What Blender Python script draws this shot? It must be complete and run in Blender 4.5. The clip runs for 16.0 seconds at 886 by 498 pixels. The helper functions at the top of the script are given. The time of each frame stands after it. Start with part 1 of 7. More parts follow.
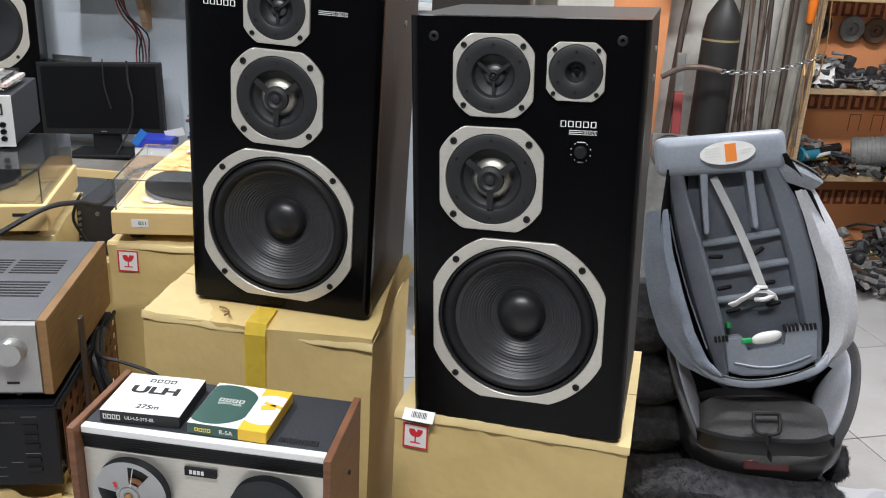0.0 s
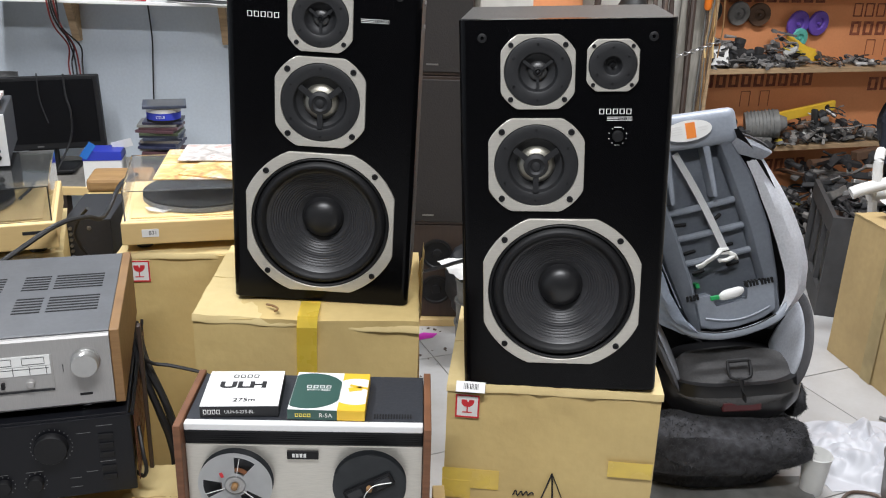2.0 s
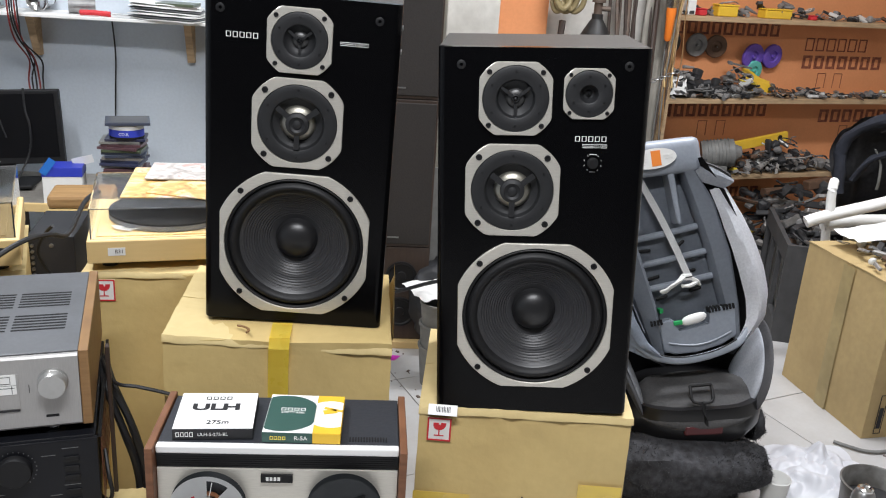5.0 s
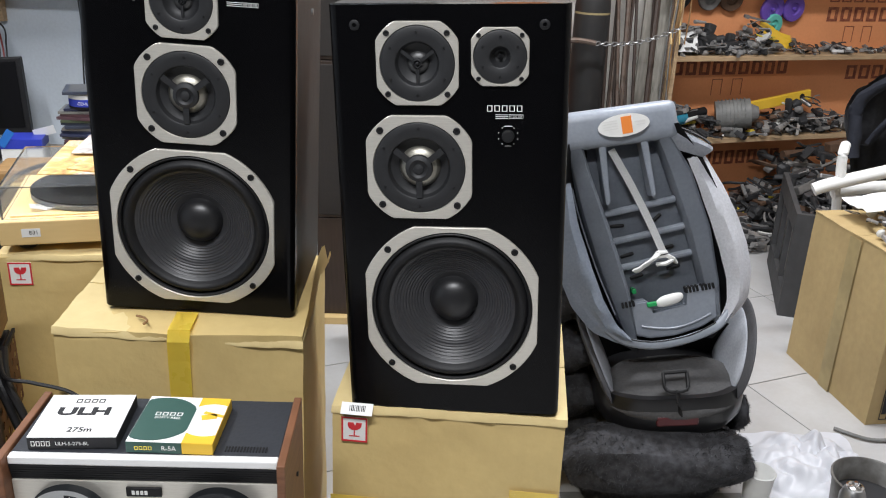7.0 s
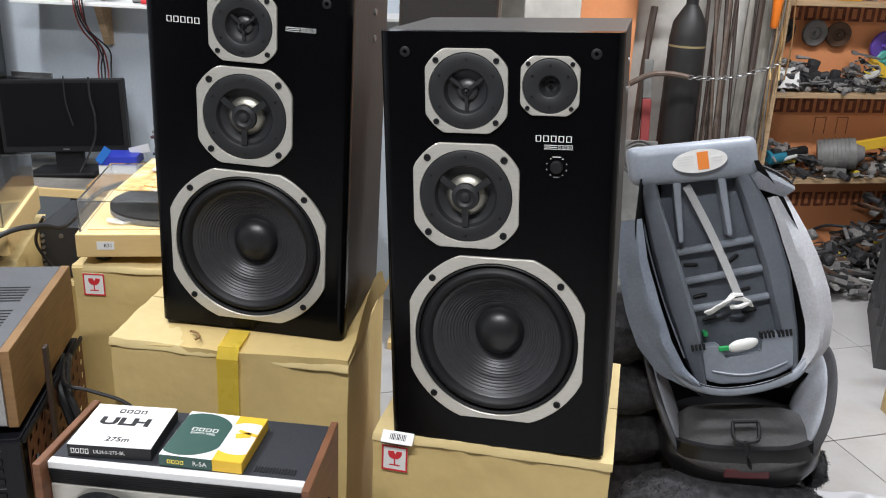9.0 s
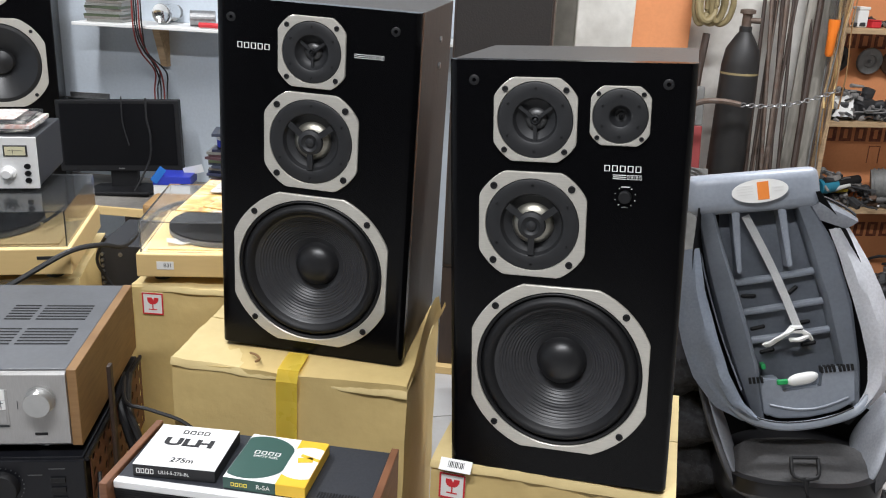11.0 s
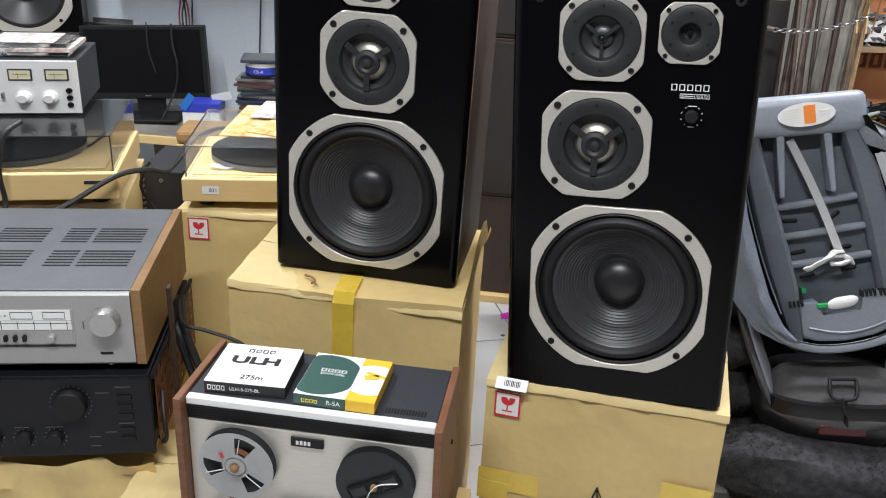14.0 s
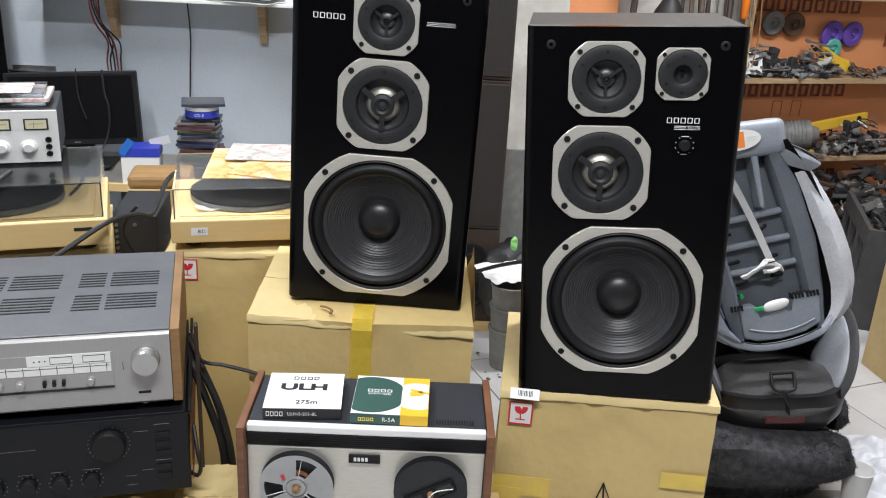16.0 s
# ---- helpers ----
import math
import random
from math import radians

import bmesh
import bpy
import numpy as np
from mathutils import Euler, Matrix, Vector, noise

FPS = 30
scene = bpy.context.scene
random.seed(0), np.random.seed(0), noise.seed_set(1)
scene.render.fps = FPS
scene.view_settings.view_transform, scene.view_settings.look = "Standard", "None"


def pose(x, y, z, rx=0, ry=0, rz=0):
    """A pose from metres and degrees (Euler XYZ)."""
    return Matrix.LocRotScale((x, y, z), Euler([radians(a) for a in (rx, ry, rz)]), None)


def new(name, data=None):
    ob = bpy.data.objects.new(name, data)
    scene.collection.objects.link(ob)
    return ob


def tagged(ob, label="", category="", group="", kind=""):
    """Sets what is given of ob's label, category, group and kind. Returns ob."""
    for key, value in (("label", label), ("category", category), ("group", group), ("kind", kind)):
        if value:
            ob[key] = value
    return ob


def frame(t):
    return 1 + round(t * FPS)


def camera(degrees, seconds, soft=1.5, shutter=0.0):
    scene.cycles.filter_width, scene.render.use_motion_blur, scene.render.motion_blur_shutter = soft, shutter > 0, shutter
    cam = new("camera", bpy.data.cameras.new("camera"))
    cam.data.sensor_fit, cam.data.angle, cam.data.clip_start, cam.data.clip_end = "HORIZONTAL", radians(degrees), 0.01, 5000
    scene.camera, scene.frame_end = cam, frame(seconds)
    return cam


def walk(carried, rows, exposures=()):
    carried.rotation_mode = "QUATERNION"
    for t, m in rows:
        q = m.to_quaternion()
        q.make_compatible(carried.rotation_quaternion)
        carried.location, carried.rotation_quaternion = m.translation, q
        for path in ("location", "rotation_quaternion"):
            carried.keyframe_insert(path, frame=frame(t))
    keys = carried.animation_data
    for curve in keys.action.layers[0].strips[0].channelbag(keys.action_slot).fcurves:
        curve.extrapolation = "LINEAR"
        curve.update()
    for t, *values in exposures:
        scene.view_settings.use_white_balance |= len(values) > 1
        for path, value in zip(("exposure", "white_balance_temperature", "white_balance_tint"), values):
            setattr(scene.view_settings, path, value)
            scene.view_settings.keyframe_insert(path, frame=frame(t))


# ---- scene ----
cam = camera(53.8, 16.0, soft=1.1)
METRES, EYE, TILT, LEAN, TURN = 1.395, 1.5, -20.5, -3.0, 7.0
ROWS = [
    (0.0, 0.0, 0.0, 0.0, 0.0, 0.0, 0.0),
    (0.5, -0.0203, -0.0005, 0.0022, 0.7, -0.6, -0.34),
    (1.0, -0.0921, -0.031, -0.0002, -1.1, -0.73, 1.48),
    (1.5, -0.1851, -0.0616, -0.0002, -5.31, -0.91, 3.94),
    (2.0, -0.2501, -0.0856, -0.0043, -8.62, -0.69, 4.36),
    (2.5, -0.278, -0.1039, -0.0015, -10.28, 0.23, 4.01),
    (3.0, -0.2825, -0.1024, -0.0019, -11.23, 0.86, 3.81),
    (5.5, -0.2803, -0.0778, 0.0022, -11.98, 0.22, 3.44),
    (6.0, -0.2511, -0.0668, 0.0045, -12.97, -0.78, 4.1),
    (6.5, -0.1828, -0.0376, 0.0109, -12.75, -1.7, 4.52),
    (7.0, -0.0774, 0.0097, 0.0183, -8.65, -1.84, 3.9),
    (7.5, -0.0108, 0.0343, 0.0184, -4.91, -1.7, 2.31),
    (8.0, -0.0049, 0.0329, 0.0187, -3.43, -1.2, 1.45),
    (8.5, -0.0043, 0.0232, 0.0166, -2.52, -0.12, 1.4),
    (9.0, -0.0064, 0.0206, 0.0147, -1.95, 0.41, 1.36),
    (9.5, -0.0141, 0.0181, 0.0175, -1.66, 0.89, 1.34),
    (10.0, -0.0297, 0.0213, 0.0174, -0.86, 1.28, 1.17),
    (12.5, -0.0487, 0.0219, 0.0291, 1.09, 2.24, -0.62),
    (13.0, -0.0552, 0.0262, 0.0196, 1.19, 1.67, -0.32),
    (13.5, -0.0635, 0.0312, 0.0104, 1.78, -0.59, -0.1),
    (14.0, -0.1119, 0.0182, 0.0079, 0.61, -2.53, 0.3),
    (14.5, -0.211, -0.0195, 0.0088, -3.54, -2.65, 1.2),
    (15.0, -0.2801, -0.045, -0.0055, -6.43, -2.44, 1.98),
    (15.5, -0.3103, -0.0694, -0.004, -7.68, -1.87, 2.67),
    (16.0, -0.3202, -0.0697, 0.0045, -8.06, -0.51, 3.08),
]
walk(cam, [(t, pose(0, 0, EYE, TILT, LEAN, TURN) @ pose(METRES * x, METRES * y, METRES * z, 90 + pitch, roll, yaw)) for t, x, y, z, yaw, pitch, roll in ROWS])


# ---- world and light ----
world = bpy.data.worlds.new("world")
scene.world = world
world.use_nodes = True
world.node_tree.nodes["Background"].inputs[0].default_value = (0.75, 0.85, 1.0, 1)
world.node_tree.nodes["Background"].inputs[1].default_value = 0.05


def area(name, m, sx, sy, power, colour):
    d = bpy.data.lights.new(name, "AREA")
    d.shape, d.size, d.size_y, d.energy, d.color = "RECTANGLE", sx, sy, power, colour
    ob = new(name, d)
    ob.matrix_world = m
    return ob


area("tube_light_front", pose(-0.5, 0.1, 2.93, 0, 0, 8), 1.3, 0.14, 83, (0.965, 0.98, 1.02))
# Unseen lamps added to lift the right-hand shelves and the back-left wall.
area("tube_light_back", pose(1.0, 2.55, 2.93, 0, 0, 8), 1.3, 0.14, 80, (0.965, 0.98, 1.02))
area("tube_light_left", pose(-1.7, 2.0, 2.93, 0, 0, 98), 1.3, 0.14, 50, (0.965, 0.98, 1.02))


# ---- materials ----
def material(name, colour, rough=0.5, metal=0.0, grain=0.0, scale=40.0, stain=0.0, stain_scale=3.0, bump=0.0, stretch=(1, 1, 1), tint=None, coat=0.0, alpha=1.0, transmission=0.0, vary=0.0, gloss=0.5, ior=1.5):
    m = bpy.data.materials.new(name)
    m.use_nodes = True
    nt = m.node_tree
    b = nt.nodes["Principled BSDF"]
    b.inputs["Roughness"].default_value = rough
    b.inputs["Metallic"].default_value = metal
    b.inputs["IOR"].default_value = ior
    b.inputs["Specular IOR Level"].default_value = gloss
    b.inputs["Coat Weight"].default_value = coat
    b.inputs["Transmission Weight"].default_value = transmission
    b.inputs["Alpha"].default_value = alpha
    b.inputs["Base Color"].default_value = (*colour, 1)
    tc = nt.nodes.new("ShaderNodeTexCoord")
    mp = nt.nodes.new("ShaderNodeMapping")
    mp.inputs["Scale"].default_value = stretch
    nt.links.new(tc.outputs["Object"], mp.inputs[0])
    out = None

    def noise_tex(sc, detail):
        n = nt.nodes.new("ShaderNodeTexNoise")
        n.inputs["Scale"].default_value, n.inputs["Detail"].default_value = sc, detail
        nt.links.new(mp.outputs[0], n.inputs["Vector"])
        return n

    def mixed(a, fac, amount, to):
        mx = nt.nodes.new("ShaderNodeMix")
        mx.data_type = "RGBA"
        mr = nt.nodes.new("ShaderNodeMapRange")
        mr.inputs[1].default_value, mr.inputs[2].default_value = 0.35, 0.7
        mr.inputs[3].default_value, mr.inputs[4].default_value = 0.0, amount
        nt.links.new(fac, mr.inputs[0])
        nt.links.new(mr.outputs[0], mx.inputs[0])
        if a is None:
            mx.inputs[6].default_value = (*colour, 1)
        else:
            nt.links.new(a, mx.inputs[6])
        mx.inputs[7].default_value = (*to, 1)
        return mx.outputs[2]

    dark = tint or tuple(c * 0.45 for c in colour)
    g = noise_tex(scale, 6.0) if (grain or bump) else None
    if grain:
        out = mixed(out, g.outputs[0], grain, dark)
    if stain:
        s = noise_tex(stain_scale, 4.0)
        out = mixed(out, s.outputs[0], stain, dark)
        rr = nt.nodes.new("ShaderNodeMapRange")
        rr.inputs[3].default_value, rr.inputs[4].default_value = max(rough - 0.08, 0.02), min(rough + 0.12, 1)
        nt.links.new(s.outputs[0], rr.inputs[0])
        nt.links.new(rr.outputs[0], b.inputs["Roughness"])
    if vary:
        oi = nt.nodes.new("ShaderNodeObjectInfo")
        hs = nt.nodes.new("ShaderNodeHueSaturation")
        mr = nt.nodes.new("ShaderNodeMapRange")
        mr.inputs[3].default_value, mr.inputs[4].default_value = 1 - vary, 1 + vary
        nt.links.new(oi.outputs["Random"], mr.inputs[0])
        nt.links.new(mr.outputs[0], hs.inputs["Value"])
        if out is None:
            hs.inputs["Color"].default_value = (*colour, 1)
        else:
            nt.links.new(out, hs.inputs["Color"])
        out = hs.outputs[0]
    if out is not None:
        nt.links.new(out, b.inputs["Base Color"])
    if bump:
        bp = nt.nodes.new("ShaderNodeBump")
        bp.inputs["Strength"].default_value, bp.inputs["Distance"].default_value = bump, 0.004
        nt.links.new(g.outputs[0], bp.inputs["Height"])
        nt.links.new(bp.outputs[0], b.inputs["Normal"])
    return m


M_TILE = material("glazed_tile", (0.49, 0.49, 0.49), 0.35, grain=0.15, scale=60, stain=0.5, stain_scale=5, tint=(0.35, 0.33, 0.31), vary=0.06)
M_GROUT = material("grout", (0.12, 0.11, 0.10), 0.9, grain=0.4, scale=80)
M_WALL = material("pale_blue_plaster", (0.61, 0.67, 0.735), 0.85, grain=0.12, scale=90, stain=0.25, stain_scale=2.2, bump=0.15)
M_WHITEWALL = material("stained_white_plaster", (0.74, 0.72, 0.67), 0.85, grain=0.2, scale=30, stain=0.5, stain_scale=6, tint=(0.33, 0.31, 0.28), bump=0.3)
M_FOAM = material("orange_foam_board", (0.80, 0.33, 0.14), 0.8, grain=0.15, scale=70, stain=0.3, stain_scale=3, tint=(0.5, 0.19, 0.08), bump=0.12)
M_CARD = material("brown_cardboard", (0.645, 0.49, 0.21), 0.62, grain=0.18, scale=45, stain=0.4, stain_scale=4, tint=(0.46, 0.32, 0.13), bump=0.3)
M_CARDTOP = material("crumpled_cardboard", (0.70, 0.56, 0.275), 0.6, grain=0.2, scale=30, stain=0.35, stain_scale=6, tint=(0.50, 0.36, 0.16), bump=0.6)
M_BLACK = material("black_lacquer", (0.0025, 0.0025, 0.003), 0.20, grain=0.2, scale=30, stain=0.3, stain_scale=5, gloss=0.17)
M_ALU = material("brushed_aluminium", (0.72, 0.69, 0.62), 0.38, 0.6, grain=0.2, scale=60, stretch=(1, 1, 14), bump=0.06)
M_RUBBER = material("black_rubber", (0.008, 0.008, 0.009), 0.55, gloss=0.35, grain=0.2, scale=80)
M_WALNUT = material("walnut_veneer", (0.20, 0.085, 0.04), 0.5, grain=0.6, scale=14, stretch=(1, 1, 9), tint=(0.09, 0.035, 0.015))
M_DARKWOOD = material("dark_stained_wood", (0.05, 0.032, 0.024), 0.5, grain=0.5, scale=12, stretch=(9, 9, 1))
M_WOOD = material("pale_plywood", (0.55, 0.38, 0.22), 0.65, grain=0.5, scale=12, stretch=(1, 9, 9), stain=0.4)
M_FUR = material("black_fur", (0.02, 0.02, 0.022), 0.9, grain=0.6, scale=50, tint=(0.08, 0.08, 0.09), bump=0.8)


# ---- mesh helpers ----
def block(bm, x0, x1, y0, y1, z0, z1, bevel=0.0, m=None):
    g = bmesh.ops.create_cube(bm, size=1.0)["verts"]
    for v in g:
        v.co = Vector(((x0 + x1) / 2 + v.co.x * (x1 - x0), (y0 + y1) / 2 + v.co.y * (y1 - y0), (z0 + z1) / 2 + v.co.z * (z1 - z0)))
    if bevel:
        edges = list({e for v in g for e in v.link_edges})
        r = bmesh.ops.bevel(bm, geom=edges, offset=bevel, segments=2, affect="EDGES", profile=0.5)
        g = list({v for f in r["faces"] for v in f.verts} | {v for v in g if v.is_valid})
    if m is not None:
        bmesh.ops.transform(bm, matrix=m, verts=g)
    return g


def part(name, bm, mat, parent=None, label="", smooth=False, m=None):
    me = bpy.data.meshes.new(name)
    bmesh.ops.recalc_face_normals(bm, faces=bm.faces)
    bm.to_mesh(me)
    bm.free()
    me.materials.append(mat)
    if smooth:
        for p in me.polygons:
            p.use_smooth = True
        me.set_sharp_from_angle(angle=radians(35))
    ob = new(name, me)
    if parent is not None:
        ob.parent = parent
    if m is not None:
        ob.matrix_basis = m
    if label:
        tagged(ob, label)
    return ob


def thing(name, label, category, m=None, group="", kind=""):
    ob = new(name)
    ob.empty_display_size = 0.05
    if m is not None:
        ob.matrix_world = m
    return tagged(ob, label, category, group, kind)


def simple(name, box, mat, label, category, kind="", m=None, bevel=0.0):
    bm = bmesh.new()
    block(bm, *box, bevel=bevel)
    ob = part(name, bm, mat, m=m)
    return tagged(ob, label, category, kind=kind)


def axes(c, x, z):
    x, z = Vector(x).normalized(), Vector(z)
    z = (z - x * x.dot(z)).normalized()
    y = z.cross(x)
    return Matrix.Translation(c) @ Matrix((x, y, z)).transposed().to_4x4()


# ---- more mesh helpers ----
def cyl(bm, r, p0, p1, n=20, r2=None, caps=True):
    p0, p1 = Vector(p0), Vector(p1)
    d = p1 - p0
    q = d.to_track_quat("Z", "Y").to_matrix().to_4x4()
    g = bmesh.ops.create_cone(bm, cap_ends=caps, segments=n, radius1=r, radius2=r if r2 is None else r2, depth=d.length)
    bmesh.ops.transform(bm, matrix=Matrix.Translation((p0 + p1) / 2) @ q, verts=g["verts"])
    return g["verts"]


def rings(bm, loops, close_first=False, close_last=False):
    """Joins loops of points, all of one length, with quads."""
    rows = [[bm.verts.new(p) for p in lp] for lp in loops]
    n = len(rows[0])
    for a, b in zip(rows, rows[1:]):
        for i in range(n):
            bm.faces.new((a[i], a[(i + 1) % n], b[(i + 1) % n], b[i]))
    if close_first:
        bm.faces.new(rows[0])
    if close_last:
        bm.faces.new(list(reversed(rows[-1])))
    return rows


def round_loop(r, y, cx=0.0, cz=0.0, n=48):
    """A loop in the xz plane; r may be a function of the angle."""
    out = []
    for i in range(n):
        a = 2 * math.pi * i / n
        q = r(a) if callable(r) else r
        out.append((cx + q * math.cos(a), y, cz + q * math.sin(a)))
    return out


def lathe_y(bm, profile, cx=0.0, cz=0.0, n=48, close=True):
    rings(bm, [round_loop(r, y, cx, cz, n) for r, y in profile], close_last=close)


def lathe_z(bm, profile, n=32, close=True, cx=0.0, cy=0.0):
    rings(bm, [[(cx + r * math.cos(2 * math.pi * i / n), cy + r * math.sin(2 * math.pi * i / n), z) for i in range(n)] for r, z in profile], close_first=close, close_last=close)


def prism(bm, pts, y0, y1):
    """A flat outline in the xz plane, with thickness along y."""
    a = [bm.verts.new((x, y0, z)) for x, z in pts]
    b = [bm.verts.new((x, y1, z)) for x, z in pts]
    bm.faces.new(a)
    bm.faces.new(list(reversed(b)))
    for i in range(len(pts)):
        j = (i + 1) % len(pts)
        bm.faces.new((a[j], a[i], b[i], b[j]))


def tube(bm, pts, r, n=8, smooth_steps=6, flat=1.0):
    """A round cable or bar along a smooth line through pts."""
    P = [Vector(p) for p in pts]
    path = []
    for i in range(len(P) - 1):
        a, b, c, d = P[max(i - 1, 0)], P[i], P[i + 1], P[min(i + 2, len(P) - 1)]
        for k in range(smooth_steps):
            t = k / smooth_steps
            path.append(0.5 * ((2 * b) + (c - a) * t + (2 * a - 5 * b + 4 * c - d) * t * t + (3 * b - a - 3 * c + d) * t ** 3))
    path.append(P[-1])
    loops = []
    up = Vector((0.13, 0.21, 0.97))
    for i, p in enumerate(path):
        d = (path[min(i + 1, len(path) - 1)] - path[max(i - 1, 0)]).normalized()
        s = d.cross(up).normalized()
        u = s.cross(d)
        loops.append([p + (s * math.cos(2 * math.pi * k / n) + u * flat * math.sin(2 * math.pi * k / n)) * r for k in range(n)])
    rings(bm, loops, True, True)


def wobble(bm, amount, scale, verts=None):
    for v in (verts or bm.verts):
        v.co += noise.noise_vector(v.co * scale) * amount


def cut_box(bm, x0, x1, y0, y1, z0, z1, n, bulge=0.0, rough=0.0, seed=0.0):
    """A box with divided faces, gently bulged and dented."""
    g = bmesh.ops.create_cube(bm, size=1.0)["verts"]
    edges = list({e for v in g for e in v.link_edges})
    bmesh.ops.subdivide_edges(bm, edges=edges, cuts=n, use_grid_fill=True)
    for v in bm.verts:
        u = v.co * 2
        k = Vector((0, 0, 0))
        for i in range(3):
            if abs(abs(u[i]) - 1) < 1e-4:
                j, l = (i + 1) % 3, (i + 2) % 3
                k[i] = math.copysign(bulge * (1 - u[j] ** 2) * (1 - u[l] ** 2), u[i])
        p = Vector(((x0 + x1) / 2 + v.co.x * (x1 - x0), (y0 + y1) / 2 + v.co.y * (y1 - y0), (z0 + z1) / 2 + v.co.z * (z1 - z0)))
        v.co = p + k + noise.noise_vector(p * 7 + Vector((seed, 0, 0))) * rough


def words(text, size, m, mat, parent, name="lettering", spread=1.0, bold=0.0):
    cu = bpy.data.curves.new("letters", "FONT")
    cu.body, cu.size, cu.extrude, cu.offset, cu.align_x, cu.align_y = text, size, 0.0002, bold, "CENTER", "CENTER"
    tmp = new("letters", cu)
    bpy.context.view_layer.update()
    me = bpy.data.meshes.new_from_object(tmp.evaluated_get(bpy.context.evaluated_depsgraph_get()))
    bpy.data.objects.remove(tmp)
    me.materials.clear()
    me.materials.append(mat)
    ob = new(name, me)
    ob.parent = parent
    ob.matrix_basis = m @ Matrix.Diagonal((spread, 1, 1, 1))
    return ob


# ---- more materials ----
M_CABSIDE = material("black_ash_veneer", (0.055, 0.050, 0.045), 0.5, grain=0.6, scale=16, stretch=(12, 12, 1), tint=(0.016, 0.015, 0.014), bump=0.15, gloss=0.35)
M_CONE = material("paper_cone", (0.034, 0.034, 0.037), 0.40, grain=0.3, scale=120)
M_DUST = material("dust_cap_cloth", (0.014, 0.014, 0.015), 0.38, grain=0.2, scale=200)
M_PLATE = material("charcoal_plate", (0.024, 0.025, 0.028), 0.5, grain=0.3, scale=150)
M_FACE = material("black_face_plate", (0.012, 0.0125, 0.014), 0.55, grain=0.3, scale=150)
M_DULLDOME = material("dark_dome", (0.07, 0.07, 0.07), 0.4, 0.5, grain=0.3, scale=200)
M_DOME = material("gilded_dome", (0.36, 0.345, 0.295), 0.42, 0.9, grain=0.2, scale=200)
M_CHROME = material("chrome", (0.75, 0.75, 0.75), 0.15, 1.0)
M_STEEL = material("dull_steel", (0.35, 0.35, 0.35), 0.4, 0.9, grain=0.4, scale=60)
M_PRINT = material("silver_print", (0.72, 0.72, 0.70), 0.5)
M_WHITE = material("white_card", (0.82, 0.82, 0.80), 0.55, grain=0.06, scale=60, stain=0.1)
M_RED = material("red_print", (0.62, 0.03, 0.04), 0.6, grain=0.15, scale=60)
M_INK = material("black_ink", (0.015, 0.015, 0.017), 0.6, grain=0.2, scale=50)
M_PTAPE = material("yellow_packing_tape", (0.97, 0.80, 0.12), 0.25, grain=0.25, scale=25, stain=0.4, stain_scale=12, tint=(0.90, 0.68, 0.10))
M_GREEN = material("dark_green_print", (0.035, 0.09, 0.075), 0.45, grain=0.08)
M_YELLOW = material("yellow_print", (0.80, 0.50, 0.04), 0.45, grain=0.08)
M_NAVY = material("charcoal_vinyl", (0.026, 0.029, 0.036), 0.55, grain=0.35, scale=160, bump=0.12)
M_CLEAR = material("clear_plastic", (0.93, 0.94, 0.95), 0.05, transmission=0.98, ior=1.05, gloss=0.15)
M_SMOKE = material("smoked_plastic", (0.26, 0.27, 0.28), 0.06, transmission=0.96, ior=1.2, gloss=0.25)
M_BLUEPR = material("blue_print", (0.03, 0.05, 0.45), 0.45)
M_SILVER = material("champagne_silver", (0.45, 0.44, 0.43), 0.48, 0.5, grain=0.15, scale=80, stretch=(14, 1, 1))
M_GREYTOP = material("grey_painted_steel", (0.165, 0.17, 0.18), 0.42, 0.3, grain=0.15, scale=120, stain=0.25, stain_scale=6)
M_DARKMETAL = material("black_anodised_metal", (0.007, 0.0075, 0.010), 0.38, 0.0, gloss=0.3, grain=0.2, scale=60, stretch=(14, 1, 1))
M_OAK = material("golden_veneer", (0.30, 0.17, 0.07), 0.5, grain=0.55, scale=14, stretch=(1, 1, 8), tint=(0.16, 0.08, 0.03))
M_PINE = material("cream_yellow_plinth", (0.72, 0.52, 0.24), 0.45, grain=0.3, scale=14, stretch=(1, 8, 8), tint=(0.6, 0.42, 0.18))

# Unseen wall behind the viewer: dark, so the black lacquer reflects little.
M_UNSEENWALL = material("dark_unseen_wall", (0.045, 0.045, 0.048), 0.6, grain=0.3, scale=20)

# ---- structure ----
TA = radians(20)
TU, TN = Vector((math.cos(TA), math.sin(TA), 0)), Vector((-math.sin(TA), math.cos(TA), 0))
floor = simple("floor", (-3.4, 3.4, -2.4, 5.2, -0.12, -0.006), M_GROUT, "white glazed floor tiles with dark dirty joints", "floor", "structure")
simple("wall_back", (-3.4, -0.07, 3.5, 3.62, -0.006, 3.0), M_WALL, "pale blue painted plaster wall, slightly stained", "wall", "structure")
simple("wall_niche", (-0.07, 1.14, 4.2, 4.32, -0.006, 3.0), M_WHITEWALL, "dirty white plaster wall behind the pipes", "wall", "structure")
simple("wall_return", (-0.19, -0.07, 3.62, 4.32, -0.006, 3.0), M_WHITEWALL, "dirty white plaster wall return", "wall", "structure")
simple("wall_pillar", (0.03, 0.27, 3.9, 4.197, -0.006, 3.0), M_WHITEWALL, "chipped and stained white plaster pillar", "wall", "structure", bevel=0.006)
simple("wall_foam_strip", (0.273, 0.53, 4.08, 4.197, -0.006, 3.0), M_FOAM, "strip of orange insulation board on the wall", "wall", "structure")
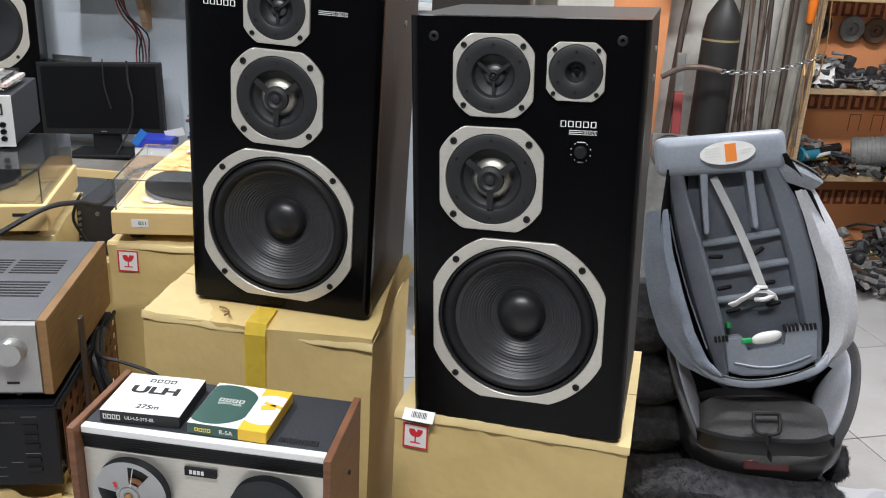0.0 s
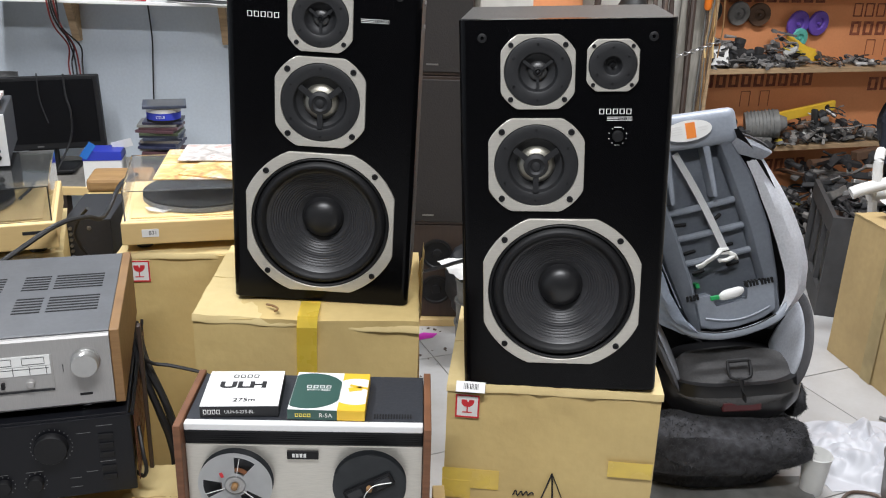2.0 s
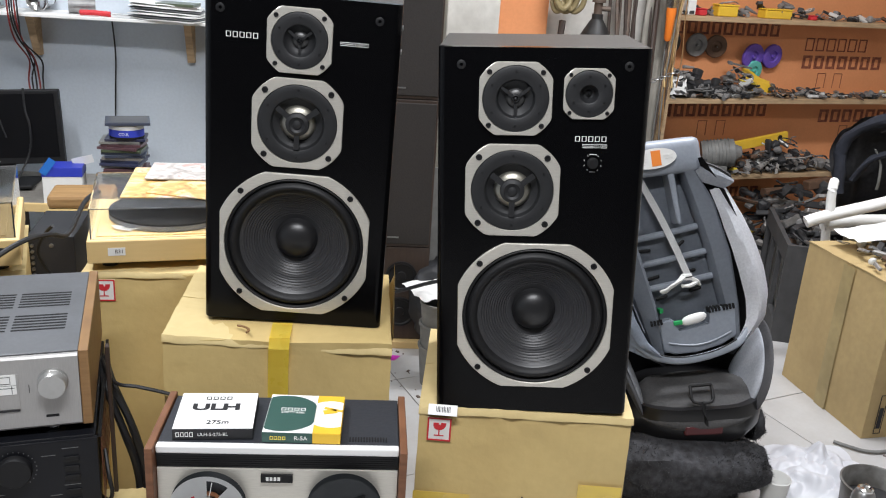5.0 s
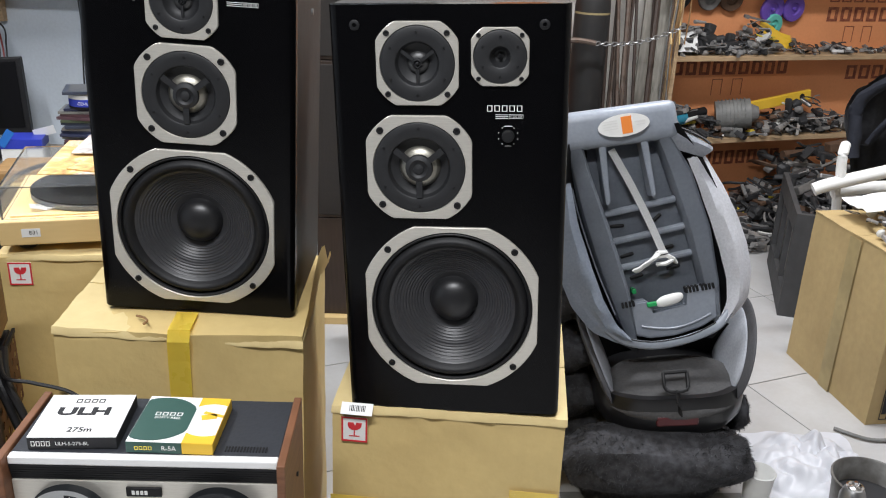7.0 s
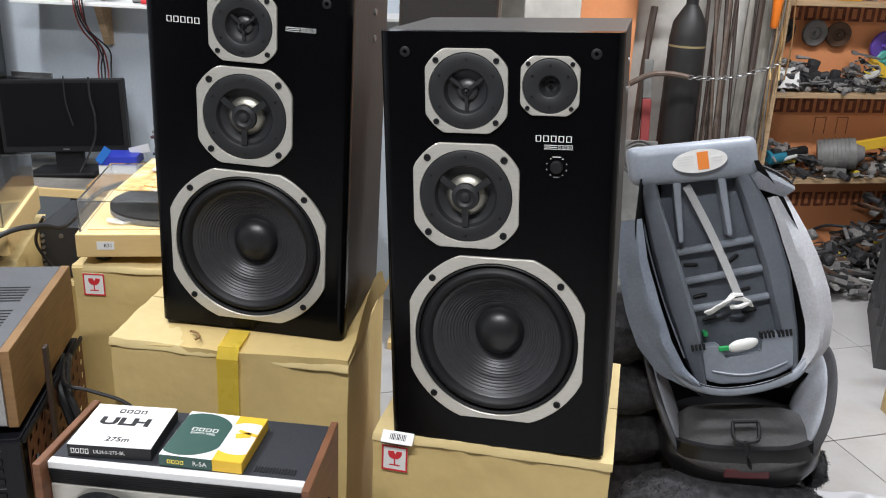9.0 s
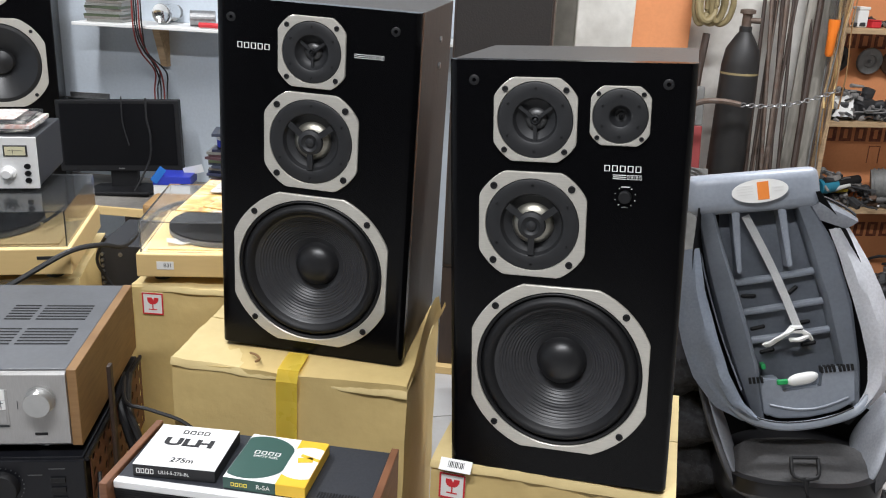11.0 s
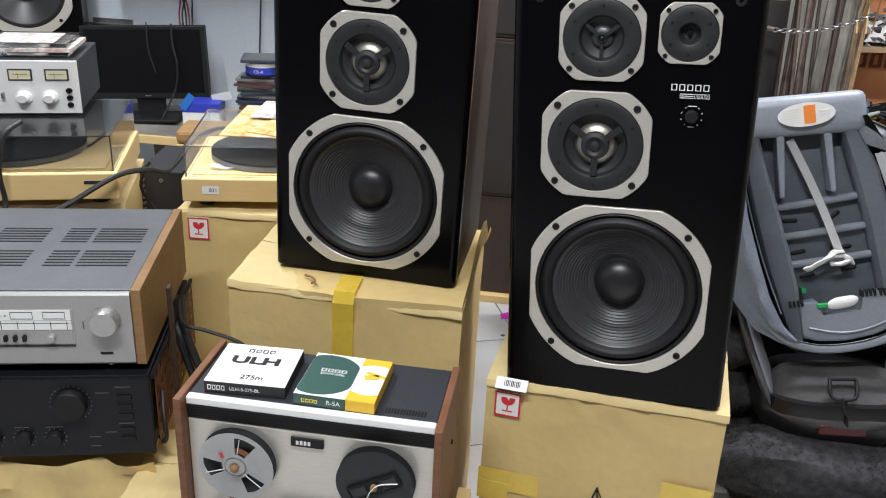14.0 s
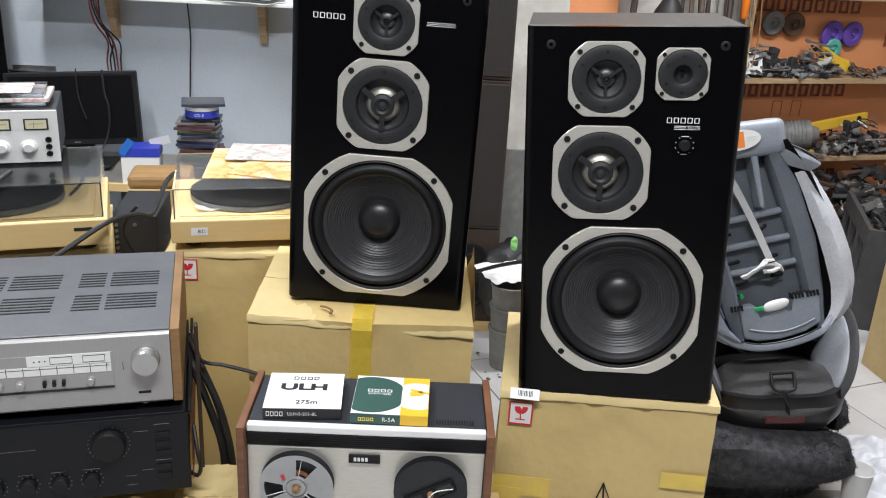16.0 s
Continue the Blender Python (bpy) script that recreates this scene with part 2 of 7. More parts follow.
# Unseen outer walls and ceiling, added to shut out the world light.
simple("wall_right_back", (1.143, 3.4, 5.2, 5.32, -0.12, 3.0), M_WHITEWALL, "unseen off-white end wall closing the room", "wall", "structure")
simple("wall_left", (-3.52, -3.4, -2.4, 5.32, -0.12, 3.0), M_WALL, "unseen pale blue left wall closing the room", "wall", "structure")
simple("wall_right", (3.4, 3.52, -2.4, 5.32, -0.12, 3.0), M_WHITEWALL, "unseen off-white right wall closing the room", "wall", "structure")
simple("wall_front", (-3.52, 3.52, -2.52, -2.4, -0.12, 3.0), M_UNSEENWALL, "unseen wall behind the viewer, dark to tame reflections", "wall", "structure")
simple("ceiling", (-3.52, 3.52, -2.52, 5.32, 3.0, 3.1), M_WHITEWALL, "unseen off-white ceiling closing the room", "ceiling", "structure")


# ---- loudspeakers ----
def frame_outline(half, flat):
    r = math.hypot(half, flat)

    def f(a):
        return min(half / max(abs(math.cos(a)), 1e-6), half / max(abs(math.sin(a)), 1e-6), r)
    return f


def driver_frame(parent, name, cx, cz, half, flat, hole, n=96):
    f = frame_outline(half, flat)
    bm = bmesh.new()
    rings(bm, [round_loop(hole, 0.004, cx, cz, n), round_loop(hole, -0.0045, cx, cz, n), round_loop(hole + 0.0008, -0.0055, cx, cz, n),
               round_loop(lambda a: f(a) - 0.0012, -0.0055, cx, cz, n), round_loop(f, -0.0042, cx, cz, n), round_loop(f, 0.0005, cx, cz, n)])
    return part(name, bm, M_ALU, parent, smooth=True)


def driver_screws(parent, cx, cz, off, r):
    for sx in (-1, 1):
        for sz in (-1, 1):
            bm = bmesh.new()
            x, z = cx + sx * off, cz + sz * off
            lathe_y(bm, [(r, -0.005), (r, -0.0072), (r * 0.8, -0.0078), (r * 0.55, -0.0076), (r * 0.5, -0.0058)], x, z, 14)
            part("screw", bm, M_RUBBER, parent, smooth=True)


def woofer(sp):
    w = driver_frame(sp, "woofer", 0, 0, 0.153, 0.064, 0.1435)
    tagged(w, "woofer with a brushed silver frame")
    bm = bmesh.new()
    prof = [(0.1434, 0.006), (0.1432, -0.002), (0.140, -0.0045), (0.1375, -0.003), (0.136, 0.003)]
    prof += [(0.136 - 0.0225 * k / 8, 0.003 - 0.011 * math.sin(math.pi * k / 8)) for k in range(1, 9)]
    lathe_y(bm, prof, n=72, close=False)
    part("surround", bm, M_RUBBER, w, "black rubber roll surround", smooth=True)
    bm = bmesh.new()
    prof = []
    for k in range(73):
        t = k / 72
        r = 0.1138 - 0.0723 * t
        y = 0.003 + 0.042 * t ** 0.9
        if 0.055 < r < 0.108:
            y += 0.0008 * math.cos((r - 0.055) / 0.0049 * 2 * math.pi)
        prof.append((r, y))
    lathe_y(bm, prof, n=72, close=False)
    part("cone", bm, M_CONE, w, "charcoal paper cone with concentric ribs", smooth=True)
    bm = bmesh.new()
    prof = [(0.0455, 0.0445), (0.0425, 0.040)] + [(0.042 * math.cos(math.pi / 2 * k / 10), 0.040 - 0.026 * math.sin(math.pi / 2 * k / 10)) for k in range(1, 10)] + [(0.001, 0.0138)]
    lathe_y(bm, prof, n=48)
    part("dust_cap", bm, M_DUST, w, "domed black dust cap", smooth=True)
    driver_screws(w, 0, 0, 0.1108, 0.0062)


def horn(sp, name, cx, cz, half, flat, hole, dish, dome, plug, screw_off, spokes=True, label=""):
    h = driver_frame(sp, name, cx, cz, half, flat, hole)
    tagged(h, label)
    bm = bmesh.new()
    lathe_y(bm, [(hole - 0.0002, 0.003), (hole - 0.001, -0.0052), (hole - 0.003, -0.0062), (dish + 0.002, -0.0062), (dish, -0.005), (dish - 0.004, 0.004), (dome + 0.004, 0.009), (dome, 0.010)], cx, cz, 64, False)
    part("face_plate", bm, M_FACE, h, "charcoal face plate", smooth=True)
    bm = bmesh.new()
    lathe_y(bm, [(dome + 0.0005, 0.010)] + [(dome * math.cos(math.pi / 2 * k / 8), 0.010 - 0.45 * dome * math.sin(math.pi / 2 * k / 8)) for k in range(1, 8)] + [(0.0008, 0.010 - 0.45 * dome)], cx, cz, 48)
    part("dome", bm, M_DOME if dome > 0.03 else M_DULLDOME, h, "metallic dome", smooth=True)
    bm = bmesh.new()
    top = 0.010 - 0.45 * dome - 0.003
    lathe_y(bm, [(plug * 1.05, top + 0.006), (plug, top), (plug * 0.7, top - 0.003), (plug * 0.62, top - 0.001), (plug * 0.4, top + 0.0005), (plug * 0.36, top - 0.002), (0.0006, top - 0.0045)], cx, cz, 32)
    if spokes:
        for a in (-90, 38, 142):
            ca, sa = math.cos(radians(a)), math.sin(radians(a))
            w = dome * 0.15
            m = Matrix.Translation((cx, 0, cz)) @ Matrix.Rotation(-radians(a), 4, "Y")
            block(bm, plug * 0.8, dish - 0.002, top + 0.0005, top + 0.004, -w, w, m=m)
    part("phase_plug", bm, M_FACE, h, smooth=True)
    for k in range(6):
        a = math.pi / 6 + k * math.pi / 3
        bm = bmesh.new()
        rr = (hole + dish) / 2 + 0.002
        lathe_y(bm, [(0.0026, -0.006), (0.0024, -0.0072), (0.0012, -0.0074), (0.001, -0.0064)], cx + rr * math.cos(a), cz + rr * math.sin(a), 10)
        part("plate_screw", bm, M_RUBBER, h)
    driver_screws(h, cx, cz, screw_off, half * 0.055 + 0.0012)
    return h


def bars(parent, name, mat, m, spans, y0=-0.0006, y1=0.0002, label=""):
    """Flat printed bars: spans of (x0, x1, z0, z1)."""
    bm = bmesh.new()
    for x0, x1, z0, z1 in spans:
        block(bm, x0, x1, y0, y1, z0, z1)
    return part(name, bm, mat, parent, label, m=m)


def letter_bars(x0, x1, z0, z1, count, stroke):
    """A row of plain thin frames that stands for a maker's mark."""
    out = []
    pitch = (x1 - x0) / count
    s, t = pitch * 0.13, (z1 - z0) * 0.10
    for k in range(count):
        a, b = x0 + k * pitch, x0 + k * pitch + pitch * 0.74
        out += [(a, a + s, z0 + t, z1 - t), (b - s, b, z0 + t, z1 - t), (a, b, z1 - t, z1), (a, b, z0, z0 + t)]
    return out


def bored(ob, holes, depth):
    """Cuts round holes (x, z, radius) into a part from its front."""
    cm = bpy.data.meshes.new("bore")
    bm = bmesh.new()
    for x, z, r in holes:
        cyl(bm, r, (x, -0.02, z), (x, depth, z), 64)
    bm.to_mesh(cm)
    bm.free()
    cut = new("bore", cm)
    md = ob.modifiers.new("bore", "BOOLEAN")
    md.operation, md.solver, md.object = "DIFFERENCE", "EXACT", cut
    cut.matrix_world, old = Matrix.Identity(4), (ob.parent, ob.matrix_basis.copy())
    ob.parent, ob.matrix_basis = None, Matrix.Identity(4)
    bpy.context.view_layer.update()
    me = bpy.data.meshes.new_from_object(ob.evaluated_get(bpy.context.evaluated_depsgraph_get()))
    ob.modifiers.clear()
    ob.data = me
    ob.parent, ob.matrix_basis = old
    bpy.data.objects.remove(cut)
    bpy.data.meshes.remove(cm)


def speaker(m, x0, x1, z0, z1, depth, holes, label):
    sp = thing("loudspeaker", label, "loudspeaker", m @ Matrix.Translation((0, 0, z0)), "pair of loudspeakers")
    up = Matrix.Translation((0, 0, -z0))
    bm = bmesh.new()
    block(bm, x0 + 0.001, x1 - 0.001, 0.0302, depth, z0 + 0.0005, z1 - 0.0005, 0.0015)
    cab = part("cabinet", bm, M_CABSIDE, sp, "black ash veneered cabinet", m=up)
    bm = bmesh.new()
    g = block(bm, x0, x1, 0, 0.030, z0, z1)
    ed = [e for e in bm.edges if abs(e.verts[0].co.z - e.verts[1].co.z) > 0.1 and e.verts[0].co.y < 0.001]
    bmesh.ops.bevel(bm, geom=ed, offset=0.016, segments=6, affect="EDGES", profile=0.5)
    baf = part("baffle", bm, M_BLACK, sp, "glossy black lacquered baffle", smooth=True, m=up)
    bored(baf, holes, 0.07)
    bored(cab, holes, 0.07)
    for zz in (z1 - 0.065, z1 - 0.115):
        bm = bmesh.new()
        cyl(bm, 0.006, (x1 - 0.001, depth * 0.62, zz), (x1 + 0.0025, depth * 0.62, zz), 12)
        part("side_bolt", bm, M_STEEL, sp, m=up)
    return sp, up


def sockets(sp, up, pts):
    for x, z in pts:
        bm = bmesh.new()
        lathe_y(bm, [(0.0085, 0.001), (0.0085, -0.0012), (0.007, -0.002), (0.0035, -0.002), (0.003, 0.0005)], x, z, 20)
        part("grille_socket", bm, M_RUBBER, sp, smooth=True, m=up)


def seat_all(sp, up):
    for c in sp.children:
        if c.matrix_basis == Matrix.Identity(4):
            c.matrix_basis = up


ME = axes((-0.007, 1.418, 0.842), (0.987, -0.15, 0.057), (-0.054, 0.022, 0.998))
MS = axes((-0.492, 1.581, 0.922), (0.998, -0.056, -0.029), (0.028, -0.032, 0.999))
sp, up = speaker(ME, -0.195, 0.195, -0.210, 0.525, 0.345, [(0, 0, 0.1437), (-0.052, 0.258, 0.0787), (-0.051, 0.432, 0.0617), (0.083, 0.443, 0.0434)], "large black four-way loudspeaker with silver-framed drivers on a carton")
woofer(sp)
horn(sp, "midrange", -0.052, 0.258, 0.0895, 0.047, 0.0785, 0.053, 0.035, 0.0225, 0.0643, label="midrange horn with a silver frame")
horn(sp, "upper_midrange", -0.051, 0.432, 0.0675, 0.037, 0.0615, 0.036, 0.018, 0.0085, 0.049, label="small horn with a silver frame")
horn(sp, "tweeter", 0.083, 0.443, 0.0465, 0.028, 0.0432, 0.017, 0.006, 0.0035, 0.0345, False, label="tweeter with a silver frame")
seat_all(sp, up)
bars(sp, "maker_badge", M_PRINT, up, letter_bars(0.062, 0.123, 0.3545, 0.3645, 5, 0.0022), label="silver maker's mark")
bars(sp, "model_badge", M_PRINT, up, [(0.076, 0.097, 0.3425, 0.3436), (0.076, 0.097, 0.3455, 0.3466), (0.076, 0.097, 0.3485, 0.3496)] + letter_bars(0.0985, 0.1225, 0.3425, 0.350, 6, 0.0009))
bm = bmesh.new()
lathe_y(bm, [(0.0105, 0.0005), (0.010, -0.007), (0.0085, -0.0085), (0.0006, -0.0085)], 0.097, 0.314, 24)
kn = part("level_knob", bm, M_RUBBER, sp, "black level knob", smooth=True, m=up)
bars(sp, "dial_marks", M_PRINT, up, [(0.097 + 0.0165 * math.cos(a) - 0.0008, 0.097 + 0.0165 * math.cos(a) + 0.0008, 0.314 + 0.0165 * math.sin(a) - 0.0008, 0.314 + 0.0165 * math.sin(a) + 0.0008) for a in [radians(k * 36 - 54) for k in range(10)]] + [(0.090, 0.104, 0.3295, 0.331), (0.092, 0.102, 0.2965, 0.2975)])
sockets(sp, up, [(-0.152, 0.493), (0.153, 0.493)])

sp, up = speaker(MS, -0.185, 0.190, -0.178, 0.501, 0.322, [(0, 0, 0.1437), (-0.002, 0.256, 0.0787), (-0.003, 0.418, 0.0547)], "black three-way loudspeaker with silver-framed drivers on a dented carton")
woofer(sp)
horn(sp, "midrange", -0.002, 0.256, 0.0895, 0.047, 0.0785, 0.053, 0.035, 0.0225, 0.0643, label="midrange horn with a silver frame")
horn(sp, "tweeter", -0.003, 0.418, 0.0625, 0.037, 0.0545, 0.031, 0.016, 0.0065, 0.0455, label="small horn with a silver frame")
seat_all(sp, up)
bars(sp, "maker_badge", M_PRINT, up, letter_bars(-0.143, -0.079, 0.4145, 0.425, 5, 0.0022), label="silver maker's mark")
bars(sp, "model_badge", M_PRINT, up, [(0.074, 0.098, 0.4160, 0.4171), (0.074, 0.098, 0.4190, 0.4201), (0.074, 0.098, 0.4220, 0.4231)] + letter_bars(0.0995, 0.129, 0.4160, 0.4235, 7, 0.0009))
sockets(sp, up, [(-0.154, 0.467), (0.147, 0.467)])


# ---- cartons ----
def fragile_sticker(parent, m, s=0.05):
    st = bars(parent, "fragile_sticker", M_WHITE, m, [(-s / 2, s / 2, -s / 2 * 1.08, s / 2 * 1.08)], -0.0008, 0.0004, "white warning sticker with a red goblet")
    bm = bmesh.new()
    b, h = s / 2, s / 2 * 1.08
    for q in ((-b, b, h - 0.0035, h), (-b, b, -h, -h + 0.0035), (-b, -b + 0.0035, -h + 0.0035, h - 0.0035), (b - 0.0035, b, -h + 0.0035, h - 0.0035)):
        block(bm, q[0], q[1], -0.0014, -0.0009, q[2], q[3])
    k = s / 0.05
    bowl = [(-0.0125, 0.015), (-0.0125, 0.008), (-0.010, 0.0025), (-0.005, -0.001), (0.005, -0.001), (0.010, 0.0025), (0.0135, 0.008), (0.0145, 0.0155), (0.004, 0.0155), (0.0015, 0.009), (-0.002, 0.0155)]
    prism(bm, [(x * k, z * k) for x, z in bowl], -0.0014, -0.0009)
    block(bm, -0.0013 * k, 0.0013 * k, -0.0014, -0.0009, -0.013 * k, -0.001 * k)
    block(bm, -0.010 * k, 0.010 * k, -0.0014, -0.0009, -0.0155 * k, -0.013 * k)
    part("goblet_print", bm, M_RED, st)
    return st


def carton(m, w, d, h, label, seed, flaps=True, flap_drop=0.0, bulge=0.006, rough=0.0042, mats=None):
    c = thing("carton", label, "cardboard box", m, "cardboard boxes")
    bm = bmesh.new()
    cut_box(bm, 0, w, 0, d, 0, h - 0.006, 23, bulge, rough, seed)
    for v in bm.verts:
        top = max(0.0, 1 - (h - v.co.z) / 0.14)
        if v.co.y < 0.02 and top > 0:
            v.co.y -= 0.010 * top * noise.noise(Vector((v.co.x * 5 + seed, 0, v.co.z * 38 + 4 * noise.noise(Vector((v.co.x * 6, seed, 0))))))
    part("body", bm, mats or M_CARD, c, smooth=True)
    if flaps:
        for k, (y0, y1) in enumerate(((-0.002, d * 0.495), (d * 0.505, d + 0.001))):
            bm = bmesh.new()
            bmesh.ops.create_grid(bm, x_segments=30, y_segments=10, size=0.5)
            for v in bm.verts:
                x, y = (v.co.x + 0.5), (v.co.y + 0.5)
                z = h + 0.0035 * abs(noise.noise(Vector((x * 9 + seed, y * 5 + 2, k + 7)))) + 0.0035 * noise.noise(Vector((x * 4 + seed, y * 3, k)))
                lip = k == 0 and y < 0.01
                y = y ** 1.8 if k == 0 else y
                z -= 0.010 if lip else 0.0
                v.co = Vector((x * (w + 0.004) - 0.002, y0 + y * (y1 - y0) - (0.0015 if lip else 0.0), z - flap_drop * x + 0.002 * noise.noise(Vector((x * 18, seed, y * 9)))))
            bmesh.ops.solidify(bm, geom=list(bm.faces), thickness=0.004)
            part("flap", bm, mats or M_CARDTOP, c, smooth=True)
    return c


def tape_strip(parent, pts, w, mat=None, name="tape"):
    """Packing tape laid along points (with the tape's width along x)."""
    bm = bmesh.new()
    loops = []
    for i, p in enumerate(pts):
        q = 0.0025 * noise.noise(Vector((i * 1.7, w * 10, 0)))
        loops.append([(p[0] - w / 2 + q, p[1], p[2]), (p[0] + w / 2 + q, p[1], p[2])])
    rows = [[bm.verts.new(c) for c in lp] for lp in loops]
    for a, b in zip(rows, rows[1:]):
        bm.faces.new((a[0], a[1], b[1], b[0]))
    bmesh.ops.solidify(bm, geom=list(bm.faces), thickness=0.0008)
    return part(name, bm, mat or M_PTAPE, parent, "yellow packing tape")


# carton under the smaller loudspeaker
c = carton(pose(-0.752, 1.512, 0, 0, 0, -1), 0.468, 0.415, 0.742, "large brown carton with sagging top and yellow tape", 1.3, flap_drop=0.020)
tape_strip(c, [(0.235, -0.009, 0.52), (0.235, -0.0095, 0.60), (0.235, -0.0095, 0.68), (0.235, -0.0125, 0.722), (0.236, -0.003, 0.7445), (0.237, 0.07, 0.7462)], 0.042)
bm = bmesh.new()
rows = []
for k in range(9):
    t = k / 8
    hgt = 0.125 * (0.15 + 0.85 * math.sin(math.pi * min(1, t * 1.15)) ** 0.6) * (0.35 + 0.65 * t)
    rows.append([bm.verts.new((0.466 + 0.006 * math.sin(t * 7), 0.05 + 0.37 * t, 0.70)), bm.verts.new((0.474 + 0.010 * t, 0.05 + 0.37 * t, 0.725 + hgt * 0.5)), bm.verts.new((0.470 + 0.012 * t, 0.05 + 0.37 * t, 0.725 + hgt))])
for a, b in zip(rows, rows[1:]):
    for i in range(2):
        bm.faces.new((a[i], a[i + 1], b[i + 1], b[i]))
bmesh.ops.solidify(bm, geom=list(bm.faces), thickness=0.005)
part("side_flap", bm, M_CARD, c, "side flap bent upright", smooth=True)
bm = bmesh.new()
tube(bm, [(0.145, -0.002 + 0.045, 0.749), (0.16, 0.035, 0.75), (0.172, 0.02, 0.75), (0.168, 0.008, 0.749)], 0.0025, 6)
part("torn_edge", bm, M_OAK, c)

# carton under the large loudspeaker
M_CTAPE = material("clear_yellow_tape", (0.80, 0.59, 0.10), 0.25, grain=0.3, scale=25, stain=0.4, stain_scale=12, tint=(0.55, 0.36, 0.10), coat=0.3)
BB = pose(-0.222, 1.442, 0, 0, 0, -8)
c = carton(BB, 0.440, 0.40, 0.622, "brown carton with fragile sticker and barcode label", 4.1, flap_drop=-0.012, bulge=0.004)
fragile_sticker(c, pose(0.043, -0.0052, 0.577))
bars(c, "barcode_label", M_WHITE, pose(0.048, -0.0075, 0.6235, -52), [(-0.030, 0.030, -0.012, 0.012)], -0.0006, 0.0004, "small white barcode label")
bars(c, "barcode", M_INK, pose(0.048, -0.0082, 0.6242, -52), [(-0.014 + k * 0.0032, -0.014 + k * 0.0032 + (0.0018 if k % 3 else 0.001), -0.005, 0.007) for k in range(10)], -0.0004, 0.0002)
bars(c, "tape", M_CTAPE, pose(0, -0.0056, 0.400), [(-0.004, 0.118, -0.024, 0.024)], -0.0004, 0.0002, "yellow packing tape")
bars(c, "tape", M_CTAPE, pose(0, -0.0062, 0.372), [(-0.004, 0.058, -0.022, 0.022)], -0.0004, 0.0002, "yellow packing tape")
bars(c, "tape", M_CTAPE, pose(0, -0.0056, 0.452), [(0.345, 0.437, -0.019, 0.019)], -0.0004, 0.0002, "yellow packing tape")
bm = bmesh.new()
for a, b in (((0.230, 0.43), (0.190, 0.31)), ((0.230, 0.43), (0.235, 0.31)), ((0.230, 0.43), (0.275, 0.31))):
    tube(bm, [(a[0], -0.0075, a[1]), ((a[0] + b[0]) / 2 + 0.002, -0.0085, (a[1] + b[1]) / 2), (b[0], -0.0085, b[1])], 0.0026, 6, flat=0.4)
part("marker_sign", bm, M_INK, c, "hand-drawn black marker triangle")
bm = bmesh.new()
tube(bm, [(0.150, -0.0075, 0.368), (0.156, -0.0078, 0.381), (0.160, -0.0078, 0.368), (0.168, -0.0078, 0.380), (0.171, -0.0078, 0.370), (0.179, -0.0078, 0.380), (0.182, -0.0078, 0.371), (0.190, -0.0078, 0.379), (0.194, -0.0078, 0.374)], 0.0016, 5, 4)
part("marker_scrawl", bm, M_INK, c, "hand-written scrawl")

# carton under the turntable
c = carton(pose(-1.025, 1.908, 0, 0, 0, 3), 0.43, 0.40, 0.722, "brown carton with torn top edge and fragile sticker", 7.7)
fragile_sticker(c, pose(0.050, -0.0048, 0.677), 0.052)
bm = bmesh.new()
tube(bm, [(0.335, -0.0075, 0.478), (0.345, -0.008, 0.520), (0.349, -0.008, 0.485), (0.358, -0.008, 0.505), (0.362, -0.008, 0.488), (0.372, -0.008, 0.508), (0.376, -0.008, 0.492), (0.388, -0.008, 0.510)], 0.0015, 5, 4)
part("marker_scrawl", bm, M_INK, c, "hand-written scrawl")
tape_strip(c, [(0.30, -0.006, 0.66), (0.30, -0.008, 0.70), (0.302, -0.0125, 0.713), (0.303, 0.004, 0.7265), (0.303, 0.03, 0.727)], 0.05)
# ---- tape deck ----
M_TRIM = material("bright_anodised_trim", (0.86, 0.86, 0.85), 0.35, 0.2, grain=0.05, scale=60)
M_KNOB = material("turned_aluminium", (0.55, 0.55, 0.54), 0.32, 0.85, grain=0.1, scale=80)
dk = thing("reel_tape_deck", "open-reel tape deck with walnut sides and silver face", "tape deck", pose(-0.486, 1.139, 0.318, 0, 0, -1.3))
DH = 0.392
bm = bmesh.new()
block(bm, -0.204, 0.204, 0.012, 0.178, 0.0, DH - 0.006, 0.002)
part("body", bm, M_RUBBER, dk)
for s in (-1, 1):
    bm = bmesh.new()
    block(bm, s * 0.211 - 0.0065, s * 0.211 + 0.0065, -0.018, 0.182, -0.002, DH + 0.006, 0.002)
    part("side_panel", bm, M_WALNUT, dk, "walnut veneered side panel")
bm = bmesh.new()
block(bm, -0.2035, 0.2035, 0.016, 0.176, DH - 0.006, DH, 0.0015)
tp = part("top_panel", bm, M_NAVY, dk, "dark blue-grey textured top panel")
for k in range(14):
    bm = bmesh.new()
    block(bm, 0.118 + k * 0.0048, 0.1205 + k * 0.0048, 0.026, 0.040, DH + 0.0002, DH + 0.0012)
    part("vent_slot", bm, M_RUBBER, tp)
bm = bmesh.new()
block(bm, -0.2035, 0.2035, 0.0, 0.0158, DH - 0.013, DH + 0.001, 0.0025)
part("trim_strip", bm, M_TRIM, dk, "bright silver trim strip")
for k in range(6):
    bm = bmesh.new()
    block(bm, -0.2035, 0.2035, 0.001 + 0.001 * k, 0.0118, DH - 0.0178 - k * 0.0048, DH - 0.0138 - k * 0.0048, 0.0006)
    part("ribbed_strip", bm, M_RUBBER, dk)
bm = bmesh.new()
block(bm, -0.2035, 0.2035, 0.004, 0.0118, 0.004, DH - 0.0430, 0.001)
fp = part("face_plate", bm, M_ALU, dk, "brushed silver face plate")
bm = bmesh.new()
